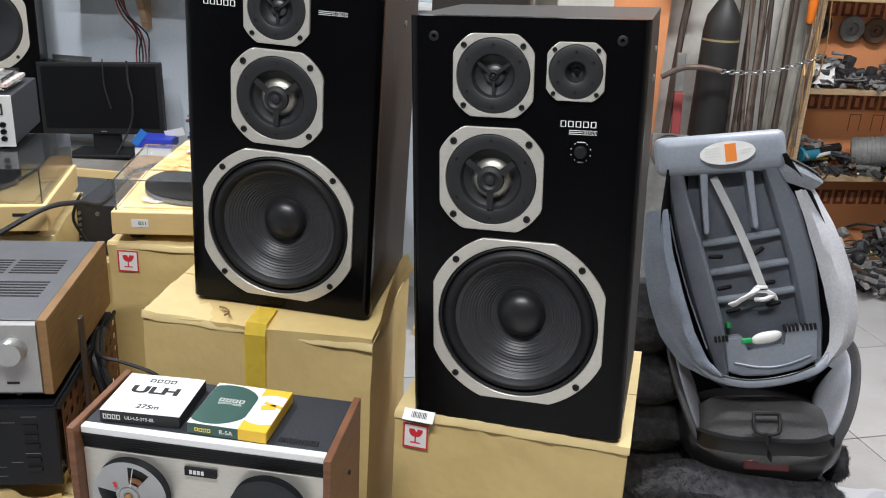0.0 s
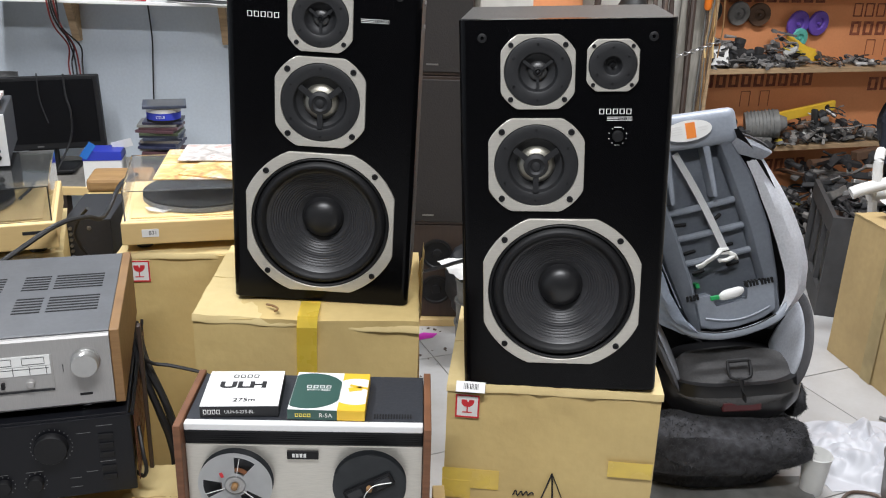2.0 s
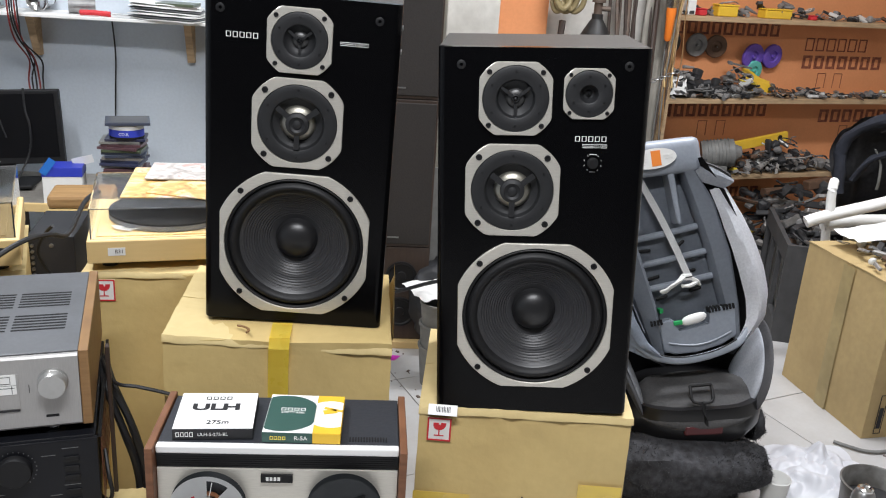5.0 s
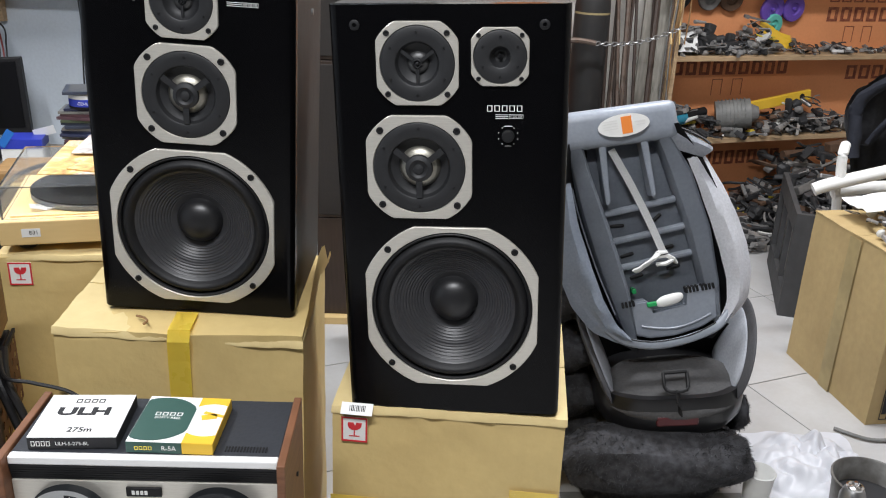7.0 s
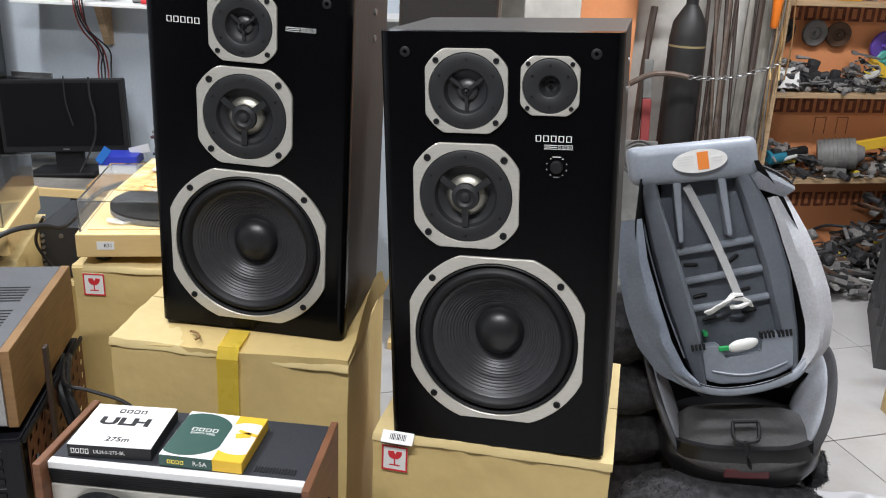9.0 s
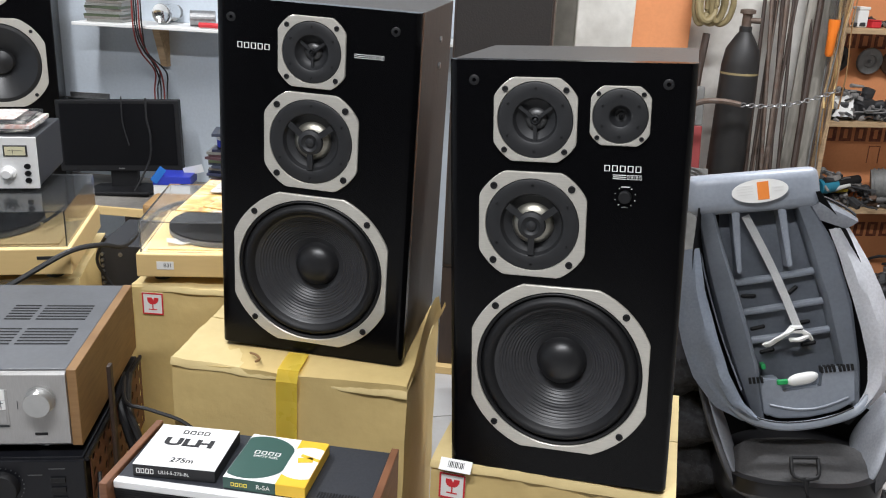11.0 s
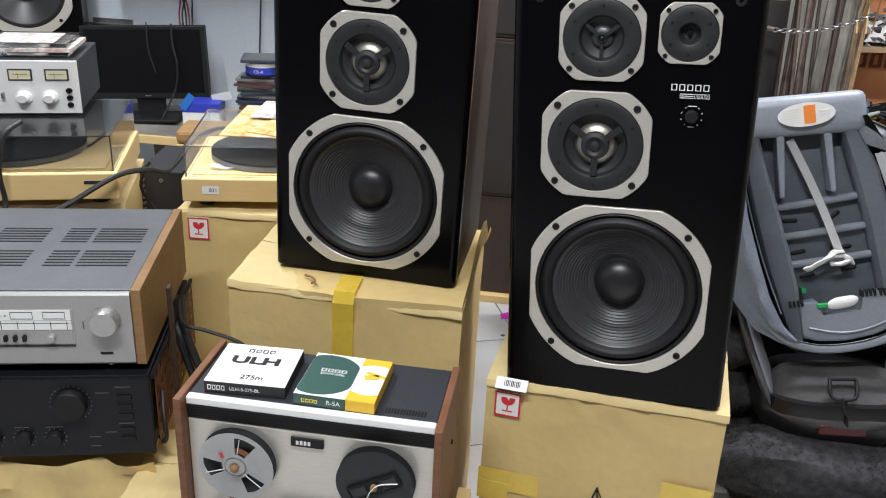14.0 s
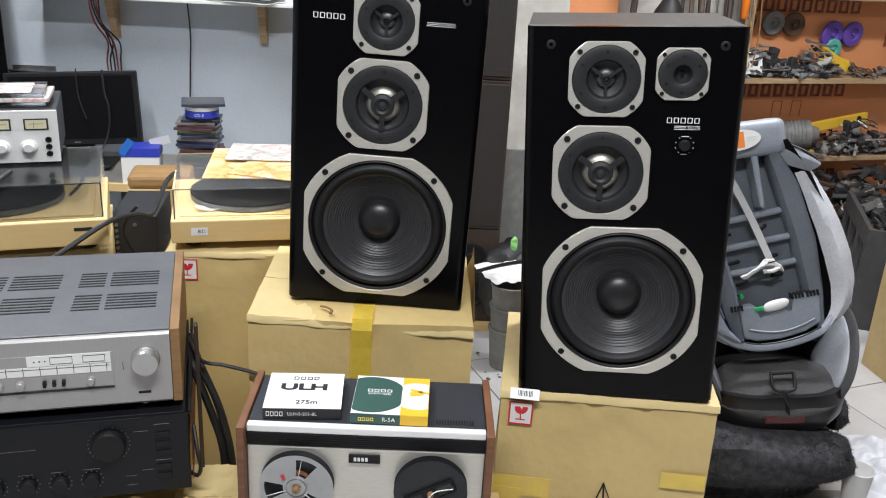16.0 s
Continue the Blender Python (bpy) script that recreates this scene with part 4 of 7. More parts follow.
def turntable(m, w, d, h, label, lid, lid_h, front_print):
    t = thing("turntable", label, "turntable", m, "turntables")
    bm = bmesh.new()
    block(bm, 0, w, 0, d, 0.018, h, 0.003)
    part("plinth", bm, M_PINE, t, "cream wooden plinth")
    for x in (0.05, w - 0.05):
        for y in (0.05, d - 0.05):
            bm = bmesh.new()
            lathe_z(bm, [(0.020, 0.0), (0.022, 0.004), (0.022, 0.0185)], 20, cx=x, cy=y)
            part("foot", bm, M_RUBBER, t, smooth=True)
    bm = bmesh.new()
    block(bm, 0.022, w - 0.03, 0.03, d - 0.03, h + 0.0002, h + 0.004, 0.001)
    part("deck_plate", bm, M_PINE, t)
    bm = bmesh.new()
    lathe_z(bm, [(0.150, h + 0.004), (0.155, h + 0.007), (0.155, h + 0.018), (0.150, h + 0.021), (0.02, h + 0.022)], 64, cx=w * 0.44, cy=d * 0.52)
    pl = part("platter", bm, M_GREYTOP, t, "dotted metal platter", smooth=True)
    bm = bmesh.new()
    lathe_z(bm, [(0.1545, h + 0.0190), (0.1545, h + 0.0235), (0.151, h + 0.0245), (0.05, h + 0.0248)], 64, cx=w * 0.44, cy=d * 0.52)
    part("mat", bm, M_MAT, pl, "black rubber mat", smooth=True)
    bm = bmesh.new()
    cyl(bm, 0.003, (w * 0.44, d * 0.52, h + 0.02), (w * 0.44, d * 0.52, h + 0.034), 10)
    part("spindle", bm, M_CHROME, pl)
    bm = bmesh.new()
    tube(bm, [(w - 0.055, d - 0.08, h + 0.03), (w - 0.06, d * 0.55, h + 0.032), (w - 0.085, d * 0.3, h + 0.028)], 0.004, 8)
    part("tonearm", bm, M_CHROME, t)
    bm = bmesh.new()
    x0, x1, y0, y1, z0, z1, k = 0.008, w - 0.008, 0.012, d - 0.004, h + 0.001, h + lid_h, 0.0035
    block(bm, x0, x1, y0, y1, z0, z1)
    bmesh.ops.delete(bm, geom=[f for f in bm.faces if f.normal.z < -0.9], context="FACES")
    bmesh.ops.recalc_face_normals(bm, faces=bm.faces)
    bmesh.ops.solidify(bm, geom=list(bm.faces), thickness=k)
    lo = part("dust_cover", bm, lid, t, "hinged plastic dust cover")
    lo.visible_shadow = False
    front_print(t)
    return t


def price_tag(t):
    bars(t, "price_tag", M_WHITE, pose(0.068, -0.0006, 0.048), [(-0.020, 0.020, -0.010, 0.010)], label="white paper tag with a handwritten code")
    words("B31", 0.013, pose(0.074, -0.0016, 0.048, 90), M_INK, t)


def dark_badge(t):
    bars(t, "maker_badge", M_PLATE, pose(0.40, -0.0006, 0.060), [(-0.020, 0.020, -0.004, 0.004)])


turntable(pose(-1.008, 1.900, 0.728, 0, 0, 12), 0.45, 0.37, 0.076, "cream turntable under a clear lid with records on top", M_CLEAR, 0.078, price_tag)
sc_ = thing("paper_scrap", "folded white paper scrap under the clear lid", "paper", pose(-1.008, 1.900, 0.728, 0, 0, 12) @ pose(0.065, 0.045, 0.0812, 0, 0, 14))
bm = bmesh.new()
rows = [[bm.verts.new((x, y, 0.0012 + 0.010 * abs(x - 0.035) / 0.035 * (1 - y / 0.09))) for x in (0.0, 0.018, 0.035, 0.052, 0.07)] for y in (0.0, 0.025, 0.05)]
for a, b in zip(rows, rows[1:]):
    for i in range(4):
        bm.faces.new((a[i], a[i + 1], b[i + 1], b[i]))
bmesh.ops.solidify(bm, geom=list(bm.faces), thickness=0.0008)
part("sheet", bm, M_WHITE, sc_)
turntable(pose(-1.573, 1.706, 0.742, 0, 0, 17.8), 0.455, 0.37, 0.082, "cream turntable with a closed smoked dust cover", M_SMOKE, 0.087, dark_badge)
carton(pose(-1.60, 1.735, 0, 0, 0, 17.8), 0.475, 0.36, 0.735, "brown carton under the smoked-lid turntable", 15.8)
bg = thing("plastic_bag", "crumpled yellow and clear plastic bag on the carton", "bag", pose(-1.575, 1.715, 0.702, 0, 0, 17.8))
bm = bmesh.new()
bmesh.ops.create_grid(bm, x_segments=24, y_segments=5, size=0.5)
for v in bm.verts:
    x, y = v.co.x + 0.5, v.co.y + 0.5
    v.co = Vector((x * 0.40, -0.012 + 0.02 * y, y * 0.042)) + noise.noise_vector(Vector((x * 14, y * 6, 2))) * 0.008
bmesh.ops.solidify(bm, geom=list(bm.faces), thickness=0.0008)
part("sheet", bm, M_CLEAR, bg, smooth=True)
bm = bmesh.new()
bmesh.ops.create_grid(bm, x_segments=10, y_segments=4, size=0.5)
for v in bm.verts:
    x, y = v.co.x + 0.5, v.co.y + 0.5
    v.co = Vector((0.16 + x * 0.13, -0.020, y * 0.03)) + noise.noise_vector(Vector((x * 9, y * 6, 7))) * 0.006
bmesh.ops.solidify(bm, geom=list(bm.faces), thickness=0.0008)
part("yellow_wrap", bm, M_PTAPE, bg, smooth=True)

# record sleeves on the clear lid
for k, (x, y, z, w, d, rot, mat, label) in enumerate(((-0.955, 2.02, 0.8835, 0.31, 0.31, 6, M_SLEEVE, "orange and cream printed record sleeve"), (-0.90, 2.06, 0.887, 0.30, 0.28, -14, M_SLEEVE, "orange printed record sleeve"), (-0.93, 2.18, 0.892, 0.26, 0.18, 4, M_SLEEVE2, "pale plastic-wrapped record sleeve"))):
    s = thing("record_sleeve", label, "record sleeve", pose(x, y, z, 0, 0, rot), "record sleeves")
    bm = bmesh.new()
    bmesh.ops.create_grid(bm, x_segments=10, y_segments=10, size=0.5)
    for v in bm.verts:
        v.co = Vector(((v.co.x + 0.5) * w, (v.co.y + 0.5) * d, 0.0008 * noise.noise(v.co * 3)))
    bmesh.ops.solidify(bm, geom=list(bm.faces), thickness=0.0025)
    part("sleeve", bm, mat, s, smooth=True)

# deck with needle meters on the smoked lid
mt = thing("cassette_deck", "silver deck with two needle meters and knobs", "cassette deck", pose(-1.695, 1.868, 0.9125, 0, 0, 18) @ Matrix.Diagonal((1, 1, 0.88, 1)))
bm = bmesh.new()
block(bm, 0, 0.42, 0.006, 0.27, 0.010, 0.150, 0.003)
part("case", bm, M_PLATE, mt, "black steel case")
bm = bmesh.new()
block(bm, -0.001, 0.421, 0, 0.006, 0.006, 0.152, 0.001)
part("front_panel", bm, M_TRIM, mt, "bright silver front panel")
for x in (0.262, 0.345):
    bm = bmesh.new()
    block(bm, x, x + 0.055, -0.003, -0.0002, 0.098, 0.130, 0.001)
    wn = part("meter", bm, M_PLATE, mt, "needle meter")
    bm = bmesh.new()
    block(bm, x + 0.004, x + 0.051, -0.0038, -0.0031, 0.102, 0.126)
    part("meter_face", bm, material("cream_meter_face", (0.66, 0.62, 0.42), 0.4), wn)
    bars(wn, "needle", M_INK, None, [(x + 0.010, x + 0.045, 0.115, 0.1158), (x + 0.022, x + 0.0228, 0.104, 0.120)], -0.0044, -0.0039)
for x in (0.292, 0.352):
    bm = bmesh.new()
    lathe_y(bm, [(0.019, 0), (0.0185, -0.008), (0.013, -0.010), (0.012, -0.022), (0.011, -0.024), (0.0005, -0.024)], x, 0.052, 32)
    part("level_knob", bm, M_TRIM, mt, "bright silver knob", smooth=True)
for z in (0.030, 0.050, 0.070):
    bm = bmesh.new()
    lathe_y(bm, [(0.0075, 0), (0.0075, -0.004), (0.004, -0.004), (0.0035, -0.0005)], 0.397, z, 16)
    part("jack_socket", bm, M_RUBBER, mt)
for x in (0.225, 0.243):
    bm = bmesh.new()
    block(bm, x, x + 0.006, -0.012, -0.0003, 0.05, 0.066, 0.001)
    part("lever_switch", bm, M_STEEL, mt)
for x in (0.04, 0.38):
    for y in (0.04, 0.23):
        bm = bmesh.new()
        lathe_z(bm, [(0.014, 0.0), (0.014, 0.011)], 14, cx=x, cy=y)
        part("foot", bm, M_RUBBER, mt)
for k in range(3):
    m = pose(-1.50 - 0.02 * random.random(), 2.0 + 0.02 * random.random(), 1.0455 + k * 0.0115, 0, 0, 18 + random.uniform(-8, 8))
    cs = thing("disc_case", "clear disc case with an orange printed insert", "disc case", m, "disc cases on the deck")
    bm = bmesh.new()
    block(bm, -0.01, 0.18, -0.03, 0.14, 0.0008, 0.0105, 0.001)
    part("case", bm, M_SLEEVE2 if k % 2 else M_CLEAR, cs)
    if k == 2:
        bm = bmesh.new()
        block(bm, 0.0, 0.15, -0.02, 0.12, 0.0107, 0.0112)
        part("insert", bm, M_SLEEVE2, cs)

# black box with terminals between the turntables
bb = thing("power_amplifier", "small black metal amplifier seen from its terminals", "amplifier", pose(-1.232, 2.13, 0.588, 0, 0, 6))
bm = bmesh.new()
block(bm, 0, 0.12, 0, 0.24, 0.006, 0.145, 0.002)
part("case", bm, M_PLATE, bb)
for z in range(7):
    bm = bmesh.new()
    lathe_y(bm, [(0.0045, 0.0), (0.0045, -0.008), (0.002, -0.008)], 0.014, 0.022 + z * 0.0165, 10)
    part("terminal", bm, M_STEEL, bb)
for z in (0.025, 0.12):
    bm = bmesh.new()
    lathe_y(bm, [(0.006, 0), (0.006, -0.003), (0.0005, -0.004)], 0.062, z, 12)
    part("screw", bm, M_STEEL, bb)
bm = bmesh.new()
block(bm, 0.005, 0.115, 0.01, 0.23, 0.0, 0.0062)
part("base_plate", bm, M_RUBBER, bb)
carton(pose(-1.247, 2.11, 0, 0, 0, 6), 0.16, 0.28, 0.584, "narrow brown carton under the small black amplifier", 18.1, bulge=0.0)
wx = thing("wooden_box", "small worn brown wooden box behind the black amplifier", "box", pose(-1.345, 2.63, 0, 0, 0, 8))
bm = bmesh.new()
block(bm, 0.0, 0.20, 0.0, 0.15, 0.0, 0.655, 0.003)
part("body", bm, M_CARD, wx)
bm = bmesh.new()
block(bm, 0.0, 0.20, 0.0, 0.15, 0.656, 0.700, 0.012)
part("lid", bm, material("worn_light_wood", (0.42, 0.25, 0.10), 0.6, grain=0.5, scale=12, stretch=(1, 8, 8), stain=0.4, tint=(0.24, 0.13, 0.05)), wx, "worn brown wooden lid")

# desk, monitor and clutter by the back wall
ds = thing("desk", "low desk with a worn grey top by the wall", "desk")
bm = bmesh.new()
block(bm, -2.6, -0.62, 3.045, 3.495, 0.522, 0.55, 0.002)
part("desktop", bm, material("worn_laminate", (0.30, 0.28, 0.25), 0.5, grain=0.3, scale=40, stain=0.6, stain_scale=5), ds, "worn grey laminated top")
bm = bmesh.new()
block(bm, -2.6, -0.62, 3.030, 3.0445, 0.520, 0.552, 0.002)
part("edge_band", bm, M_PINE, ds, "wooden edge band")
for x in (-2.5, -1.6, -0.7):
    for y in (3.08, 3.42):
        bm = bmesh.new()
        block(bm, x - 0.025, x + 0.025, y - 0.025, y + 0.025, 0, 0.522, 0.002)
        part("leg", bm, M_DARKWOOD, ds)
mo = thing("monitor", "black flat computer monitor, switched off", "monitor", pose(-1.735, 3.29, 0.542, -4, -2.5, 7))
bm = bmesh.new()
block(bm, -0.245, 0.245, -0.015, 0.02, 0.085, 0.370, 0.004)
part("bezel", bm, M_RUBBER, mo, "black plastic bezel")
bm = bmesh.new()
block(bm, -0.228, 0.228, -0.0165, -0.0152, 0.110, 0.355)
part("screen", bm, material("dark_screen", (0.004, 0.004, 0.005), 0.45, gloss=0.15), mo, "dark glossy screen")
bm = bmesh.new()
block(bm, -0.055, 0.055, 0.003, 0.035, 0.012, 0.14, 0.006)
part("stem", bm, M_RUBBER, mo)
bm = bmesh.new()
block(bm, -0.135, 0.135, -0.115, 0.085, 0.004, 0.020, 0.006)
part("base", bm, M_RUBBER, mo)
bars(mo, "maker_mark", M_STEEL, pose(0, -0.0152, 0.097), [(-0.012, 0.012, -0.002, 0.002)])
bx = thing("small_box", "open white and blue cardboard box on the desk", "box", pose(-1.435, 3.10, 0.551, 0, 0, 8))
bm = bmesh.new()
block(bm, -0.068, 0.068, -0.05, 0.05, 0, 0.10, 0.001)
part("box_body", bm, M_WHITE, bx)
bm = bmesh.new()
block(bm, -0.0695, 0.0695, -0.0515, 0.0515, 0.10, 0.134, 0.001)
part("blue_band", bm, M_BLUEPR, bx, "deep blue lid band")
bm = bmesh.new()
block(bm, -0.014, 0.014, -0.001, 0.001, 0.0, 0.066, m=Matrix.Translation((-0.066, -0.0535, 0.112)) @ Matrix.Rotation(radians(36), 4, "Y"))
part("blue_flap", bm, material("bright_blue_card", (0.02, 0.16, 0.55), 0.5), bx)
bm = bmesh.new()
block(bm, 0.06, 0.135, 0.02, 0.022, 0.11, 0.14, m=Matrix.Rotation(radians(-14), 4, "Y"))
part("white_flap", bm, M_WHITE, bx)
st_z = 0.551
disc_cols = [(0.05, 0.06, 0.09), (0.22, 0.2, 0.18), (0.035, 0.04, 0.08), (0.24, 0.24, 0.22), (0.10, 0.05, 0.06), (0.08, 0.1, 0.06)]
dm = [material("disc_case_print", c, 0.3, grain=0.3, scale=60) for c in disc_cols]
zz = st_z
for k in range(24):
    cs = thing("disc_case", "stacked plastic disc case on the desk", "disc case", pose(-1.225 + random.uniform(-0.012, 0.012), 3.14 + random.uniform(-0.01, 0.01), zz, 0, 0, random.uniform(-9, 9)), "stack of disc cases")
    bm = bmesh.new()
    hh = 0.0098
    block(bm, -0.071, 0.071, -0.062, 0.062, 0, hh, 0.001)
    part("case", bm, dm[(k * 5 + k // 3) % 6], cs)
    zz += hh + 0.0003
sp_ = thing("disc_spindle", "round tub of blank discs with a blue band", "disc tub", pose(-1.21, 3.13, zz))
bm = bmesh.new()
lathe_z(bm, [(0.058, 0), (0.062, 0.002), (0.062, 0.008)], 40)
part("base", bm, M_RUBBER, sp_, smooth=True)
bm = bmesh.new()
lathe_z(bm, [(0.0622, 0.0085), (0.0622, 0.032), (0.060, 0.034)], 40)
part("blue_band", bm, M_BLUEPR, sp_, smooth=True)
bm = bmesh.new()
lathe_z(bm, [(0.0625, 0.0345), (0.0625, 0.048), (0.056, 0.053)], 40)
part("lid", bm, M_WHITE, sp_, smooth=True)
words("CD-R", 0.015, pose(0.004, -0.0628, 0.020, 90), M_WHITE, sp_)
cs = thing("disc_case", "dark disc case laid across the disc tub", "disc case", pose(-1.205, 3.13, zz + 0.054, 0, 0, 14))
bm = bmesh.new()
block(bm, -0.078, 0.078, -0.068, 0.068, 0, 0.011, 0.001)
part("case", bm, dm[0], cs)
bm = bmesh.new()
block(bm, -0.06, 0.07, -0.06, 0.06, 0.0112, 0.0118)
part("insert", bm, M_GREYTOP, cs)

# wall shelf
sh = thing("wall_shelf", "white wall shelf on wooden brackets", "shelf")
bm = bmesh.new()
block(bm, -1.90, -0.10, 3.28, 3.498, 1.193, 1.205, 0.002)
part("board", bm, M_WHITE, sh)
for x in (-1.62, -1.03):
    bm = bmesh.new()
    prism(bm, [(3.40, 1.192), (3.498, 1.192), (3.498, 1.03), (3.47, 1.03)], x - 0.014, x + 0.014)
    for v in bm.verts:
        v.co = Vector((v.co.y, v.co.x, v.co.z))
    part("bracket", bm, M_WOOD, sh, "brown wooden bracket")
k = 0
for x, n in ((-1.80, 9), (-1.05, 6)):
    zz = 1.2055
    for k in range(n):
        cs = thing("disc_case", "plastic disc case stacked on the wall shelf", "disc case", pose(x + random.uniform(-0.01, 0.01), 3.39, zz, 0, 0, random.uniform(-6, 6)), "disc cases on the shelf")
        bm = bmesh.new()
        block(bm, -0.071, 0.071, -0.062, 0.062, 0, 0.0098, 0.001)
        part("case", bm, dm[(k * 4 + 3) % 6], cs)
        zz += 0.0101
hp = thing("lamp_head", "silver round lamp head lying on the shelf", "lamp", pose(-1.57, 3.36, 1.206))
bm = bmesh.new()
lathe_y(bm, [(0.034, 0.10), (0.034, 0.02), (0.040, 0.0), (0.038, -0.004), (0.030, 0.004), (0.004, 0.012)], 0, 0.041, 32)
part("reflector", bm, M_CHROME, hp, smooth=True)
bm = bmesh.new()
lathe_y(bm, [(0.026, 0.18), (0.028, 0.1002)], 0.0, 0.041, 24)
part("handle", bm, M_STEEL, hp, smooth=True)
rl = thing("tape_roll", "grey roll lying on the shelf", "roll", pose(-1.46, 3.37, 1.206))
bm = bmesh.new()
cyl(bm, 0.030, (0, 0, 0.030), (0.09, 0.03, 0.030), 24)
part("roll", bm, M_STEEL, rl)
tl = thing("screwdriver", "red-handled screwdriver on the shelf", "screwdriver", pose(-1.40, 3.31, 1.206, 0, 0, -3))
bm = bmesh.new()
tube(bm, [(0, 0, 0.011), (0.05, 0, 0.012), (0.11, 0, 0.010)], 0.010, 10)
part("handle", bm, M_RED, tl, "red handle")
bm = bmesh.new()
cyl(bm, 0.003, (0.11, 0, 0.010), (0.24, 0, 0.008), 8)
part("shaft", bm, M_CHROME, tl)
pp = thing("paper_stack", "loose pile of white papers hanging over the shelf edge", "papers", pose(-1.22, 3.30, 1.206, 0, 0, -8))
for k in range(7):
    bm = bmesh.new()
    bmesh.ops.create_grid(bm, x_segments=10, y_segments=6, size=0.5)
    for v in bm.verts:
        x, y = v.co.x + 0.5, v.co.y + 0.5
        v.co = Vector((x * 0.26, y * 0.17 - 0.01 * (k % 3), 0.004 + k * 0.007 + 0.02 * (1 - x) * (k / 7) + 0.003 * noise.noise(Vector((x * 5, y * 5, k)))))
    bmesh.ops.transform(bm, matrix=Matrix.Rotation(radians(k * 5 - 12), 4, "Z"), verts=bm.verts)
    bmesh.ops.solidify(bm, geom=list(bm.faces), thickness=0.003)
    part("sheet", bm, (M_WHITE, M_GREYTOP, M_PRINT)[k % 3], pp, smooth=True)

# wall louver
lv = thing("wall_vent", "small grey tilted vent flap on the wall", "vent", pose(-2.06, 3.47, 0.876))
bm = bmesh.new()
block(bm, 0, 0.19, -0.02, 0.028, 0.0, 0.006, 0.001, m=Matrix.Rotation(radians(-12), 4, "X"))
block(bm, 0.01, 0.18, 0.02, 0.0295, -0.006, 0.022)
part("flap", bm, M_STEEL, lv)

# cables
M_CABLE = material("black_cable", (0.012, 0.012, 0.013), 0.5, grain=0.2, scale=60)
M_REDCABLE = material("red_cable", (0.22, 0.03, 0.025), 0.5, grain=0.2, scale=60)


def cable(pts, r, label, mat=None):
    c = thing("cable", label, "cable")
    bm = bmesh.new()
    tube(bm, pts, r, 8, 7)
    part("cord", bm, mat or M_CABLE, c, smooth=True)
    return c


for k in range(5):
    x = -1.645 + k * 0.0085
    cable([(x, 3.268, 1.60), (x, 3.266, 1.30), (x + 0.004, 3.264, 1.18), (x + 0.01 * math.sin(k), 3.32, 1.10), (x + 0.015 + 0.012 * math.sin(k * 2.0), 3.40, 1.02), (x + 0.03 * (k / 6), 3.42, 0.94 + 0.01 * (k % 3)), (x + 0.02 + 0.02 * (k / 6), 3.38, 0.88)], 0.0032, "hanging dark cable of a wall bundle", M_REDCABLE if k % 3 == 0 else M_CABLE)
cable([(-1.335, 3.485, 1.20), (-1.328, 3.49, 1.05), (-1.335, 3.49, 0.92), (-1.34, 3.48, 0.75), (-1.33, 3.46, 0.551)], 0.003, "thin black cable hanging down the wall")
cable([(-1.62, 3.278, 0.93), (-1.615, 3.268, 0.85), (-1.60, 3.262, 0.78), (-1.61, 3.255, 0.68), (-1.66, 3.20, 0.556)], 0.004, "black cable hanging over the monitor")
cable([(-1.72, 3.278, 0.93), (-1.715, 3.268, 0.83), (-1.69, 3.262, 0.74)], 0.0025, "thin cable hanging over the monitor")
cable([(-1.33, 1.80, 0.945), (-1.35, 1.755, 0.92), (-1.36, 1.735, 0.84), (-1.355, 1.73, 0.76), (-1.35, 1.66, 0.67)], 0.006, "black cable hanging in front of a turntable")
cable([(-1.46, 1.50, 0.63), (-1.34, 1.62, 0.70), (-1.22, 1.74, 0.77), (-1.13, 1.82, 0.825), (-1.09, 1.90, 0.82), (-1.08, 2.0, 0.79), (-1.11, 2.25, 0.80), (-1.20, 2.7, 0.70), (-1.30, 3.0, 0.56)], 0.0065, "thick black cable draped between the turntables")
cable([(-1.09, 1.92, 0.835), (-1.13, 1.96, 0.79), (-1.15, 1.98, 0.74), (-1.13, 2.0, 0.68), (-1.08, 1.99, 0.63)], 0.004, "black cable hanging beside the turntable")
for k in range(2):
    d = 0.016 * k
    cable([(-0.90 - d, 1.62, 0.635), (-0.86 - d, 1.53, 0.615), (-0.82 - d, 1.497, 0.545 - d), (-0.797 - d, 1.492, 0.45), (-0.792 - d, 1.49, 0.36), (-0.81 - d, 1.49, 0.20), (-0.84, 1.49, 0.02)], 0.0085, "thick black cable looping down beside the cartons")
cable([(-0.90, 1.60, 0.64), (-0.85, 1.505, 0.637), (-0.80, 1.495, 0.632), (-0.74, 1.498, 0.615), (-0.71, 1.495, 0.60)], 0.004, "thin black cable against the cartons")
cable([(-0.835, 1.36, 0.57), (-0.822, 1.33, 0.53), (-0.815, 1.32, 0.50), (-0.825, 1.33, 0.475), (-0.85, 1.36, 0.465)], 0.004, "black cable by the amplifier corner")

